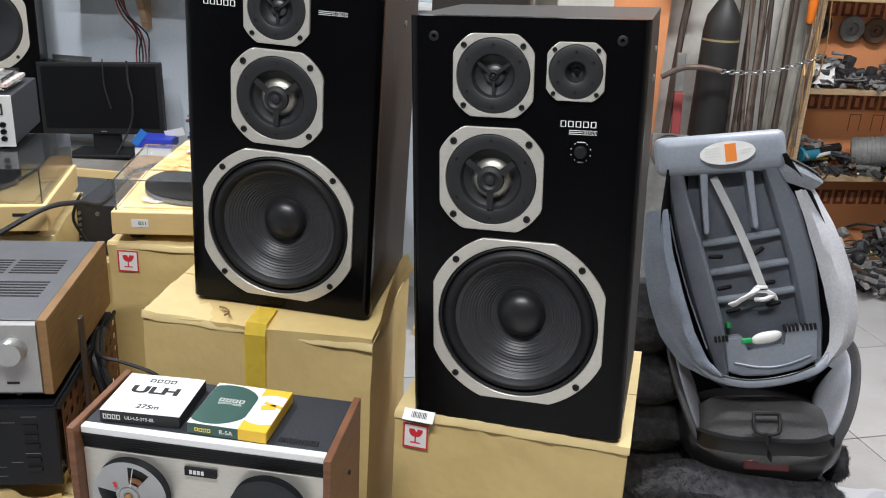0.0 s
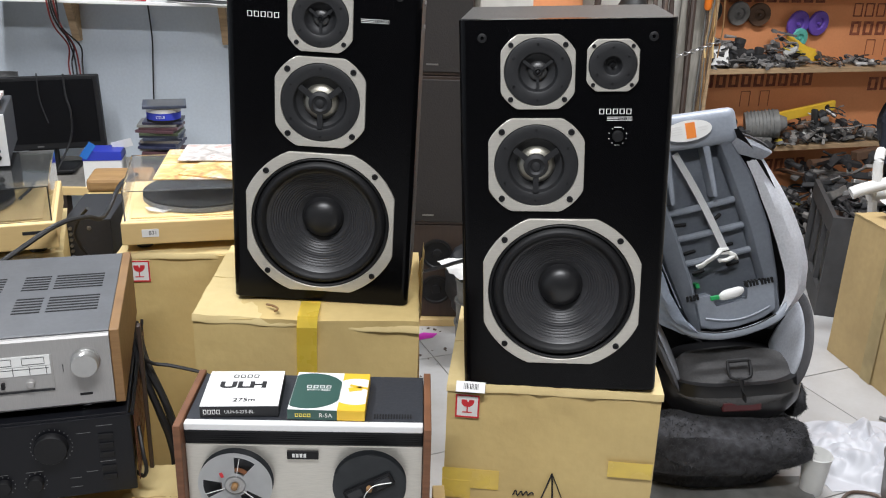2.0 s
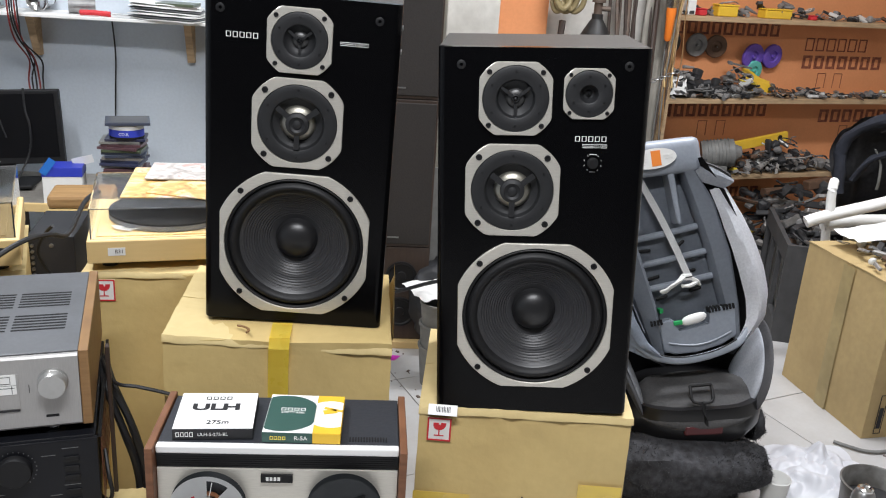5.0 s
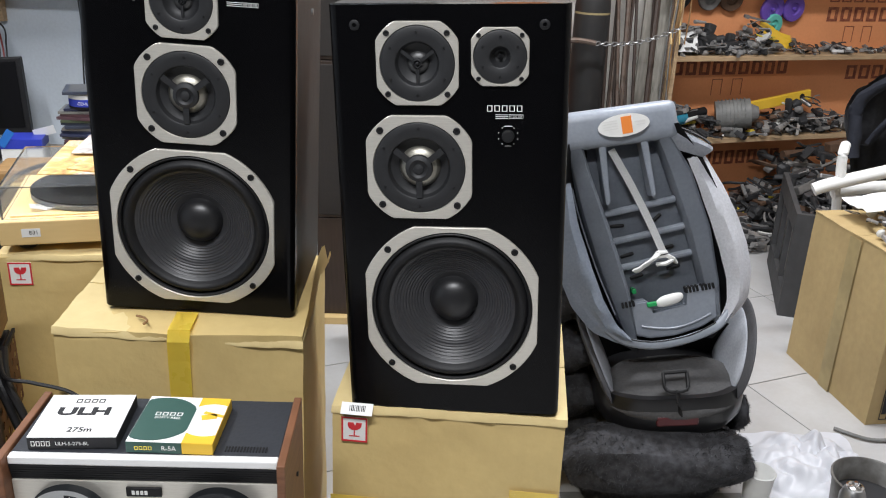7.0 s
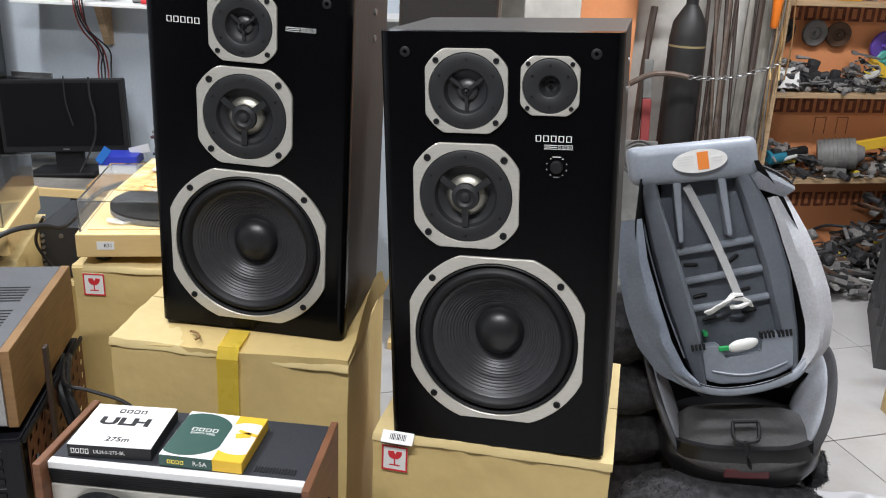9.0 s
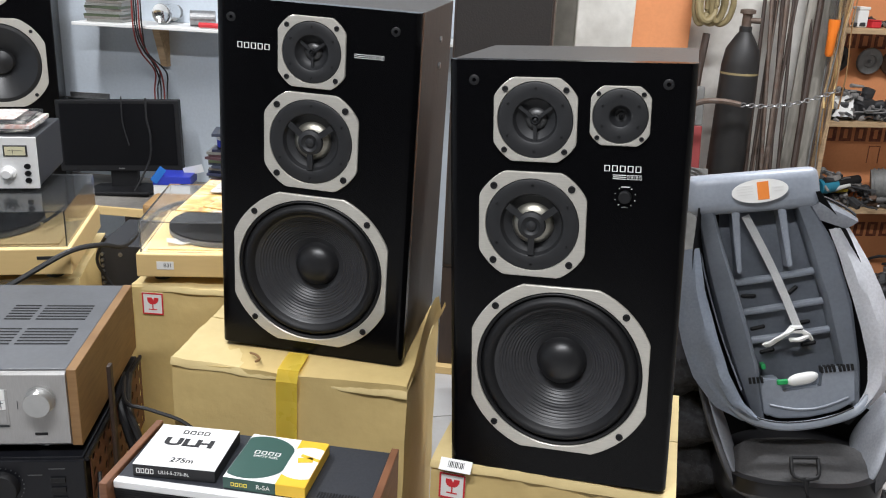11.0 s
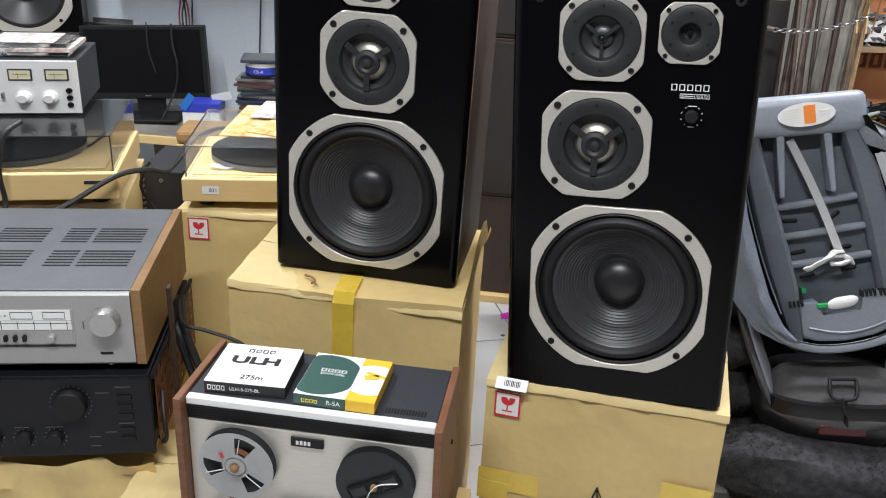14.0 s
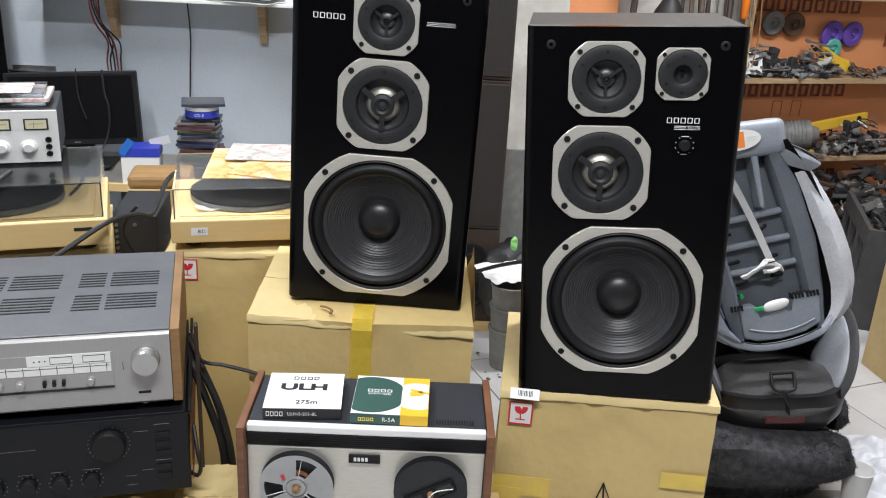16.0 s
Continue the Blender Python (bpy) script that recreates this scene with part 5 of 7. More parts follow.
# large loudspeaker at the left wall
fs = thing("floor_loudspeaker", "tall black loudspeaker with a silver-rimmed woofer", "loudspeaker", pose(-2.215, 3.175, 0.551, 0, 0, 24))
bm = bmesh.new()
block(bm, -0.26, 0.26, 0, 0.30, 0.0, 1.05, 0.004)
fc = part("cabinet", bm, M_BLACK, fs)
bored(fc, [(0.06, 0.49, 0.1505), (0.03, 0.80, 0.0855)], 0.07)
w = driver_frame(fs, "woofer", 0.06, 0.49, 0.168, 0.075, 0.15)
bm = bmesh.new()
lathe_y(bm, [(0.15, 0.0), (0.146, -0.006), (0.135, -0.008), (0.122, -0.002), (0.05, 0.045)], 0.06, 0.49, 56, False)
part("cone", bm, M_DUST, w, smooth=True)
bm = bmesh.new()
lathe_y(bm, [(0.05, 0.045), (0.043, 0.028), (0.025, 0.02), (0.001, 0.017)], 0.06, 0.49, 32)
part("dust_cap", bm, M_DUST, w, smooth=True)
driver_screws(w, 0.06, 0.49, 0.121, 0.007)
w = driver_frame(fs, "midrange", 0.03, 0.80, 0.098, 0.05, 0.085)
bm = bmesh.new()
lathe_y(bm, [(0.085, -0.004), (0.05, -0.004), (0.03, 0.004), (0.001, 0.0)], 0.03, 0.80, 40)
part("face_plate", bm, M_PLATE, w, smooth=True)
# ---- towers and floor clutter between the loudspeakers ----
M_GRILLE = material("dark_grille_cloth", (0.022, 0.018, 0.016), 0.8, grain=0.4, scale=160, bump=0.2)
M_DIRTY = material("grimy_grey_plastic", (0.22, 0.22, 0.21), 0.6, grain=0.5, scale=30, stain=0.6, stain_scale=9)
M_PALEGREY = material("pale_grey_fabric", (0.36, 0.38, 0.42), 0.85, grain=0.3, scale=150, stain=0.3, stain_scale=7, bump=0.2)
M_DKFABRIC = material("charcoal_fabric", (0.06, 0.06, 0.065), 0.9, grain=0.4, scale=140, bump=0.25)
M_SEATPL = material("blue_grey_plastic", (0.285, 0.315, 0.365), 0.38, grain=0.2, scale=120, stain=0.35, stain_scale=9, bump=0.05)
M_OLIVE = material("olive_hose", (0.30, 0.24, 0.12), 0.6, grain=0.4, scale=30)
M_RUSTY = material("rusty_steel", (0.16, 0.13, 0.11), 0.6, 0.5, grain=0.6, scale=30, tint=(0.10, 0.05, 0.03))

for z0, z1, kind in ((0.03, 0.42, 1), (0.423, 0.995, 0), (0.998, 1.62, 0)):
    tw = thing("tower_speaker", "dark brown speaker cabinet in a stack by the wall", "loudspeaker", pose(-0.232, 3.05, z0, 0, 0, -1), "stacked dark speaker cabinets")
    bm = bmesh.new()
    block(bm, -0.167, 0.167, 0.0, 0.26, 0, z1 - z0, 0.003)
    part("cabinet", bm, M_DARKWOOD, tw, "dark stained wooden cabinet")
    if kind:
        for cz in (0.27, 0.12):
            bm = bmesh.new()
            lathe_y(bm, [(0.062, 0), (0.062, -0.006), (0.054, -0.007), (0.05, -0.002), (0.02, -0.001), (0.018, -0.006), (0.001, -0.008)], 0.06, cz, 32)
            part("driver", bm, M_RUBBER, tw, "black round driver", smooth=True)
    else:
        bm = bmesh.new()
        block(bm, -0.160, 0.160, -0.008, -0.0005, 0.012, z1 - z0 - 0.012, 0.003)
        part("grille", bm, M_GRILLE, tw, "dark cloth grille")
        bars(tw, "maker_badge", M_STEEL, pose(0.02, -0.0085, 0.04), [(-0.022, 0.022, -0.003, 0.003)])
bd = thing("card_sheet", "flat brown cardboard sheet under the speaker stack", "cardboard", pose(-0.41, 3.02, 0))
bm = bmesh.new()
block(bm, 0, 0.37, 0, 0.32, 0.0, 0.0295, 0.002)
part("sheet", bm, M_PINE, bd)
pn = thing("board", "grey dusty board leaning on the wall", "board", pose(-0.055, 3.25, 0.0, -6, 0, -4))
bm = bmesh.new()
block(bm, 0, 0.20, 0, 0.02, 0, 0.68, 0.003)
part("panel", bm, M_DIRTY, pn)
ck = thing("dark_bag", "dark grey plastic sack on the floor", "bag", pose(0.0, 3.05, 0.0))
bm = bmesh.new()
bmesh.ops.create_icosphere(bm, subdivisions=4, radius=1)
for v in bm.verts:
    p = v.co.copy()
    v.co = Vector((p.x * 0.13, p.y * 0.12, 0.19 + p.z * 0.19)) + noise.noise_vector(p * 2.4) * 0.03
    v.co.z = max(v.co.z, 0.0)
part("sack", bm, M_PLATE, ck, smooth=True)
bk = thing("bucket", "stack of grimy grey plastic buckets", "bucket", pose(-0.045, 2.74, 0))
for k in range(3):
    bm = bmesh.new()
    z = k * 0.085
    lathe_z(bm, [(0.058, z), (0.070, z + 0.15), (0.074, z + 0.15), (0.074, z + 0.158), (0.066, z + 0.158), (0.055, z + 0.006)], 28)
    part("tub", bm, M_DIRTY, bk, smooth=True)
pa = thing("paper_sheet", "crumpled white paper on the buckets", "paper", pose(-0.10, 2.70, 0.334, 0, 0, 20))
bm = bmesh.new()
bmesh.ops.create_grid(bm, x_segments=12, y_segments=12, size=0.5)
for v in bm.verts:
    p = v.co.copy()
    v.co = Vector(((p.x + 0.4) * 0.18, (p.y + 0.4) * 0.20, 0.012)) + noise.noise_vector(p * 5) * 0.014
bmesh.ops.solidify(bm, geom=list(bm.faces), thickness=0.0008)
part("sheet", bm, M_WHITE, pa, smooth=True)
gb = thing("plastic_wrapper", "small bright green plastic wrapper on the sack", "wrapper", pose(-0.02, 2.955, 0.40))
bm = bmesh.new()
bmesh.ops.create_icosphere(bm, subdivisions=3, radius=0.02)
for v in bm.verts:
    v.co = Vector((v.co.x * 0.7, v.co.y * 0.6, v.co.z * 1.3)) + noise.noise_vector(v.co * 60) * 0.007
part("wrapper", bm, material("green_film", (0.25, 0.60, 0.18), 0.3), gb, smooth=True)
pk = thing("paper_scrap", "magenta paper scrap on the floor tiles", "paper", pose(-0.215, 2.93, 0.0005, 0, 0, 25))
bm = bmesh.new()
prism(bm, [(-0.05, -0.02), (0.02, -0.025), (0.055, 0.0), (0.01, 0.03), (-0.04, 0.02)], 0, 0.0008)
for v in bm.verts:
    v.co = Vector((v.co.x, v.co.z, v.co.y))
part("scrap", bm, material("magenta_paper", (0.55, 0.03, 0.42), 0.6), pk)
cable([(-0.24, 2.86, 0.30), (-0.18, 2.80, 0.34), (-0.10, 2.72, 0.40), (-0.02, 2.62, 0.46)], 0.007, "black rod leaning among the floor clutter")
dirt = thing("floor_litter", "scattered dark crumbs and offcuts on the tiles", "litter", kind="stuff")
bm = bmesh.new()
for k in range(46):
    s = random.uniform(0.002, 0.008)
    x, y = random.uniform(-0.25, 0.02), random.uniform(2.45, 3.0)
    if k > 22:
        x, y = random.uniform(0.95, 1.5), random.uniform(1.7, 2.3)
    block(bm, -s, s, -s * random.uniform(0.3, 1), s * 0.7, 0.0003, s * random.uniform(0.2, 0.7), m=Matrix.Translation((x, y, 0)) @ Matrix.Rotation(random.uniform(0, 6), 4, "Z"))
part("crumbs", bm, M_RUSTY, dirt)

# ---- niche with gas cylinder and rods ----
gc = thing("gas_cylinder", "black steel gas cylinder with a yellow band", "gas cylinder", pose(0.745, 3.98, 0))
bm = bmesh.new()
lathe_z(bm, [(0.074, 0.0), (0.079, 0.01), (0.079, 1.12), (0.070, 1.19), (0.038, 1.245), (0.026, 1.262), (0.026, 1.285)], 40)
part("vessel", bm, material("black_cylinder_paint", (0.010, 0.010, 0.011), 0.5, grain=0.4, scale=20, stain=0.3, tint=(0.025, 0.023, 0.021)), gc, smooth=True)
bm = bmesh.new()
lathe_z(bm, [(0.0798, 1.085), (0.0798, 1.094)], 40, False)
part("band", bm, M_OLIVE, gc, smooth=True)
bm = bmesh.new()
lathe_z(bm, [(0.020, 1.285), (0.020, 1.335), (0.032, 1.337), (0.032, 1.352), (0.02, 1.356)], 20)
cyl(bm, 0.012, (0, 0, 1.31), (0.055, -0.02, 1.31), 12)
part("valve", bm, M_RUSTY, gc, smooth=True)
rods = [((0.90, 3.82, 0.0), (0.93, 4.15, 1.55), 0.012), ((0.96, 3.85, 0.0), (0.90, 4.15, 1.6), 0.010), ((0.87, 3.80, 0.0), (0.98, 4.15, 1.5), 0.007), ((0.93, 3.83, 0.0), (0.86, 4.12, 1.45), 0.009), ((1.0, 3.86, 0.0), (0.96, 4.16, 1.5), 0.008), ((1.00, 3.80, 0.0), (1.08, 4.16, 1.6), 0.014)]
rr_ = random.Random(77)
for k in range(9):
    x = 0.80 + 0.022 * k + rr_.uniform(-0.012, 0.012)
    rods.append(((x + rr_.uniform(-0.05, 0.05), 3.86 + rr_.uniform(-0.03, 0.03), 0.0), (x + rr_.uniform(-0.07, 0.07), 4.15, rr_.uniform(1.15, 1.7)), rr_.uniform(0.004, 0.009)))
for k_, (a, b, r) in enumerate(rods):
    rd = thing("metal_rod", "dull grey metal rod leaning in the corner", "rod", group="leaning rods")
    bm = bmesh.new()
    a, b = Vector(a), Vector(b)
    tube(bm, [a, a.lerp(b, 0.5) + Vector((random.uniform(-0.012, 0.012), 0, 0)), b], r, 8)
    part("rod", bm, M_DARKWOOD if k_ % 3 else M_RUSTY, rd, smooth=True)
dp = thing("wall_plank", "wide dusty grey plank leaning in the corner", "plank", pose(0.985, 4.03, 0.0, -4, 1.5, 0))
bm = bmesh.new()
block(bm, 0, 0.125, 0, 0.022, 0, 1.95, 0.004)
part("plank", bm, material("dusty_plank", (0.33, 0.31, 0.27), 0.8, grain=0.5, scale=10, stretch=(6, 6, 1), stain=0.7, stain_scale=5, tint=(0.14, 0.13, 0.11), bump=0.3), dp)
pb = thing("pry_bar", "dark wooden handle leaning beside the orange board", "handle", pose(0.0, 0.0, 0.0))
bm = bmesh.new()
tube(bm, [(0.555, 3.86, 0.0), (0.56, 3.93, 0.45), (0.575, 4.0, 0.95), (0.60, 4.06, 1.24)], 0.016, 8)
part("shaft", bm, M_DARKWOOD, pb, smooth=True)
ax = thing("axe", "tool with a grey and red painted handle", "axe", pose(0.63, 3.86, 0.0, -8, -2, 0))
bm = bmesh.new()
block(bm, -0.020, 0.020, -0.012, 0.012, 0.86, 1.03, 0.005)
part("grip", bm, M_DIRTY, ax, "grey grip")
bm = bmesh.new()
block(bm, -0.019, 0.021, -0.012, 0.012, 0.0, 0.859, 0.005)
part("handle", bm, material("faded_red_paint", (0.30, 0.045, 0.045), 0.6, grain=0.3, scale=20), ax, "red painted handle")
cable([(0.50, 3.85, 0.93), (0.58, 3.84, 0.975), (0.66, 3.83, 0.985), (0.74, 3.83, 0.975)], 0.012, "dark bent pipe hooked in the niche", M_RUSTY)
ch = thing("chain", "grey steel chain strung across the niche", "chain")
for k in range(22):
    t = k / 21
    p = Vector((0.73 + 0.40 * t, 3.83 + 0.05 * t, 0.975 + 0.075 * t - 0.03 * math.sin(math.pi * t)))
    bm = bmesh.new()
    lp = []
    for i in range(10):
        a = 2 * math.pi * i / 10
        c0 = Vector((0.014 * math.cos(a), 0.008 * math.sin(a), 0))
        d0 = Vector((math.cos(a), math.sin(a), 0))
        lp.append([c0 + d0 * 0.0028 * math.cos(2 * math.pi * j / 5) + Vector((0, 0, 0.0028 * math.sin(2 * math.pi * j / 5))) for j in range(5)])
    rings(bm, lp + [lp[0]])
    bmesh.ops.remove_doubles(bm, verts=bm.verts, dist=1e-5)
    part("link", bm, M_STEEL, ch, smooth=True, m=Matrix.Translation(p) @ Matrix.Rotation(radians(-10), 4, "Y") @ Matrix.Rotation(radians(90 * (k % 2)), 4, "X"))
hs = thing("hose_coil", "olive rubber hose coiled on a hook", "hose", pose(0.60, 4.02, 1.35))
bm = bmesh.new()
for q in range(5):
    pts = []
    for k in range(13):
        a = 2 * math.pi * k / 12
        pts.append((0.030 * (q - 2) * 0.75 + (0.028 + 0.012 * (q % 3)) * math.cos(a), -0.02 * (q % 2) + 0.02 * math.sin(a + q), 0.02 + (0.085 - 0.012 * (q % 2)) * math.sin(a)))
    tube(bm, pts, 0.0135, 8, 3)
part("hose", bm, M_OLIVE, hs, smooth=True)
bm = bmesh.new()
cyl(bm, 0.006, (0, 0.0, 0.09), (0, 0.178, 0.10), 8)
part("hook", bm, M_STEEL, hs)
gr = thing("fan_guard", "round grimy metal guard leaning at the wall", "guard", pose(0.585, 3.90, 0.60, -10))
bm = bmesh.new()
for r in (0.075, 0.06, 0.045, 0.03, 0.015):
    tube(bm, [(r * math.cos(2 * math.pi * k / 16), 0, r * math.sin(2 * math.pi * k / 16)) for k in range(17)], 0.0035, 6, 2)
part("wire_guard", bm, M_STEEL, gr)
bm = bmesh.new()
block(bm, -0.08, 0.08, 0.005, 0.02, -0.60, 0.075, 0.004)
part("backing", bm, M_DIRTY, gr)

# cable post beside the shelves
ps = thing("cable_post", "rough post wrapped with orange and tan cords", "post", pose(1.165, 4.10, 0))
bm = bmesh.new()
block(bm, -0.02, 0.03, 0.0, 0.06, 0, 2.2, 0.003)
part("post", bm, M_WOOD, ps, "rough wooden post")
for k in range(14):
    bm = bmesh.new()
    x = random.uniform(-0.045, 0.045)
    pts = [(x + random.uniform(-0.008, 0.008), -0.012 - random.uniform(0, 0.035), 1.75 - j * 0.16) for j in range(random.randint(6, 10))]
    tube(bm, pts, random.uniform(0.0025, 0.005), 6, 4)
    part("cord", bm, (M_WOOD, M_OAK, M_RUSTY, M_PINE, M_DIRTY)[k % 5], ps)
wl = thing("work_lamp", "orange-handled inspection lamp hanging on the post", "lamp", pose(1.115, 4.03, 1.175))
bm = bmesh.new()
lathe_z(bm, [(0.010, 0), (0.017, 0.01), (0.020, 0.10), (0.024, 0.13), (0.024, 0.155)], 20)
part("handle", bm, material("orange_plastic", (0.80, 0.20, 0.02), 0.4), wl, "orange handle", smooth=True)
bm = bmesh.new()
lathe_z(bm, [(0.022, 0.1555), (0.03, 0.18), (0.03, 0.30), (0.015, 0.33)], 20)
part("cage", bm, M_CLEAR, wl, smooth=True)

# ---- shelves on the foam wall ----
SW = pose(1.15, 4.19, 0, 0, 0, 15)
simple("wall_foam", (-0.05, 2.35, 0.20, 0.26, -0.006, 3.0), M_FOAM, "orange insulation boards lining the wall", "wall", "structure", m=SW)
su = thing("shelf_unit", "long plywood shelves fixed to the orange wall", "shelf", SW)
SZ = (0.455, 0.872, 1.29)
for z in SZ:
    bm = bmesh.new()
    block(bm, 0.0, 2.2, 0.0, 0.197, z - 0.026, z, 0.002)
    for v in bm.verts:
        v.co.z += 0.002 * noise.noise(v.co * 3)
    part("shelf_board", bm, M_WOOD, su)
for x in (0.005, 2.18):
    bm = bmesh.new()
    block(bm, x, x + 0.02, 0.17, 0.197, 0, 1.8, 0.002)
    part("upright", bm, M_WOOD, su)


def print_sign(x0, x1, z0, z1, s):
    """One plain block frame."""
    return [(x0, x0 + s, z0, z1), (x1 - s, x1, z0, z1), (x0 + s, x1 - s, z1 - s * 0.7, z1), (x0 + s, x1 - s, z0, z0 + s * 0.7)]


FM = SW @ pose(0, 0.1985, 0)
pr = thing("wall_print", "faded dark red maker's print on the orange boards", "print", FM)
M_FPRINT = material("dark_red_print", (0.17, 0.035, 0.02), 0.7, grain=0.5, scale=40, tint=(0.5, 0.2, 0.09))
for x0, x1, z0, z1, count, stroke in ((0.20, 0.90, 1.185, 1.255, 9, 0.017), (1.083, 1.68, 1.014, 1.088, 7, 0.020), (1.083, 1.547, 1.113, 1.185, 6, 0.009), (0.19, 0.905, 0.742, 0.815, 9, 0.020), (1.28, 1.90, 0.705, 0.780, 7, 0.020), (0.30, 0.95, 0.255, 0.33, 9, 0.018)):
    step = (x1 - x0) / count
    for k in range(count):
        bars(pr, "printed_sign", M_FPRINT, None, print_sign(x0 + k * step, x0 + (k + 0.78) * step, z0, z1, stroke))
for x, z in ((0.437, 0.635), (0.56, 0.635), (1.21, 0.905), (1.33, 0.905), (1.45, 0.60)):
    bars(pr, "printed_frame", M_FPRINT, None, [(x, x + 0.062, z + 0.081, z + 0.085), (x, x + 0.004, z, z + 0.081), (x + 0.058, x + 0.062, z, z + 0.081)])

JUNK = [material("junk_black", (0.032, 0.032, 0.034), 0.6, grain=0.4, scale=40), material("junk_grey", (0.20, 0.195, 0.19), 0.6, grain=0.5, scale=40), material("junk_steel", (0.32, 0.31, 0.30), 0.45, 0.7, grain=0.5, scale=40), material("junk_white", (0.6, 0.6, 0.57), 0.6, grain=0.3, scale=40), material("junk_brown", (0.11, 0.06, 0.035), 0.7, grain=0.4, scale=40), material("junk_yellow", (0.62, 0.47, 0.05), 0.5, grain=0.3, scale=40), material("junk_dust", (0.29, 0.275, 0.26), 0.9, grain=0.5, scale=30)]


def junk_piece(bm, p, s, rng):
    """One odd tool, bracket, roll or loop of wire."""
    kind = rng.random()
    m = Matrix.Translation(p) @ Euler((rng.uniform(-0.5, 0.5), rng.uniform(-0.5, 0.5), rng.uniform(0, 6.3))).to_matrix().to_4x4()
    if kind < 0.30:
        block(bm, -s, s, -s * rng.uniform(0.2, 0.6), s * rng.uniform(0.2, 0.6), -s * 0.2, s * rng.uniform(0.15, 0.5), s * 0.08, m=m)
    elif kind < 0.52:
        cyl(bm, s * rng.uniform(0.12, 0.4), m @ Vector((-s, 0, 0)), m @ Vector((s, 0, 0)), 10, s * rng.uniform(0.12, 0.4))
    elif kind < 0.72:
        tube(bm, [m @ Vector((s * 1.3 * math.cos(a) * (1 + 0.2 * rng.random()), s * 0.8 * math.sin(a), s * 0.3 * rng.random())) for a in [i * 0.9 for i in range(rng.randint(4, 9))]], s * 0.10, 5, 3)
    elif kind < 0.86:
        block(bm, -s * 1.5, s * 1.5, -s * 0.10, s * 0.10, -s * 0.1, s * 0.1, m=m)
        block(bm, s * 1.1, s * 1.7, -s * 0.3, s * 0.3, -s * 0.14, s * 0.14, m=m)
    else:
        g = bmesh.ops.create_icosphere(bm, subdivisions=2, radius=s * 0.6)["verts"]
        for v in g:
            v.co = m @ (v.co + noise.noise_vector(v.co * 30) * s * 0.25)


def junk(name, label, m, spots, seed):
    """Loose workshop clutter, too small and mixed to count. Spots: x0, x1, y0, y1, z, height, count, size."""
    rng = random.Random(seed)
    th = thing(name, label, "clutter", m, kind="stuff")
    bms = [bmesh.new() for _ in JUNK]
    for x0, x1, y0, y1, z, h, n, s in spots:
        for k in range(n):
            q = rng.choices(range(len(JUNK)), weights=(42, 26, 9, 5, 8, 1, 14))[0]
            fx = rng.random()
            size = s * rng.uniform(0.5, 1.3)
            zz = z + size * 0.35 + h * rng.random() ** 1.5 * (0.5 + 0.5 * math.sin(fx * 9 + seed))
            junk_piece(bms[q], Vector((x0 + fx * (x1 - x0), rng.uniform(y0, y1), zz)), size, rng)
    for b, mat in zip(bms, JUNK):
        part("pieces", b, mat, th)
    return th


junk("shelf_clutter", "dusty tools and parts heaped on the top shelf", SW, [(0.05, 2.1, 0.02, 0.17, SZ[2], 0.06, 130, 0.03)], 11)
junk("shelf_clutter", "dusty tools, rags and parts heaped on the middle shelf", SW, [(0.05, 0.62, 0.01, 0.15, SZ[1], 0.16, 230, 0.034), (0.3, 2.1, 0.005, 0.15, SZ[1], 0.04, 230, 0.028)], 12)
junk("shelf_clutter", "dusty motors, tools and parts on the lower shelf", SW, [(0.05, 1.1, 0.0, 0.17, SZ[0], 0.17, 260, 0.036), (1.0, 2.1, 0.0, 0.16, SZ[0], 0.08, 110, 0.04)], 13)
junk("floor_clutter", "heap of grey cables, parts and scrap under the shelves", SW, [(0.0, 1.3, -0.45, 0.16, 0.0, 0.36, 420, 0.055), (0.0, 1.2, -0.15, 0.16, 0.0, 0.42, 120, 0.06), (0.9, 2.0, -0.55, 0.15, 0.0, 0.50, 190, 0.06)], 14)


def grinding_disc(x, z, r, mat, label):
    d = thing("grinding_disc", label, "grinding disc", SW @ pose(x, 0.165, z, 6, 0, random.uniform(-14, 14)), "discs hung on the wall")
    bm = bmesh.new()
    lathe_y(bm, [(r, 0.012), (r, 0.0), (r * 0.93, -0.004), (r * 0.5, -0.005), (r * 0.42, 0.004), (r * 0.14, 0.004), (r * 0.12, -0.010), (r * 0.02, -0.011)], 0, 0, 36)
    part("disc", bm, mat, d, smooth=True)
    bm = bmesh.new()
    cyl(bm, 0.003, (0, -0.012, 0.0), (0, 0.033, 0.003), 8)
    part("nail", bm, M_STEEL, d)


M_PURPLE = material("purple_abrasive", (0.14, 0.07, 0.42), 0.6, grain=0.3, scale=60)
M_TEAL = material("teal_plastic", (0.12, 0.50, 0.42), 0.5, grain=0.2)
for x, z, r, mat, label in ((0.17, 1.135, 0.062, JUNK[0], "black worn grinding disc"), (0.33, 1.13, 0.062, JUNK[1], "dark grey grinding disc"), (0.455, 1.125, 0.060, JUNK[4], "dark brown grinding disc"), (0.71, 1.075, 0.072, M_PURPLE, "purple abrasive disc hung on a nail"), (0.84, 1.08, 0.066, M_PURPLE, "purple abrasive disc hung on a nail"), (0.73, 1.0, 0.055, M_TEAL, "teal plastic backing disc")):
    grinding_disc(x, z, r, mat, label)
lvl = thing("spirit_level", "yellow spirit level lying on the lower shelf", "spirit level", SW @ pose(0.60, 0.09, SZ[0] + 0.11, 0, -8, 3))
bm = bmesh.new()
block(bm, 0, 0.40, -0.012, 0.012, 0, 0.052, 0.003)
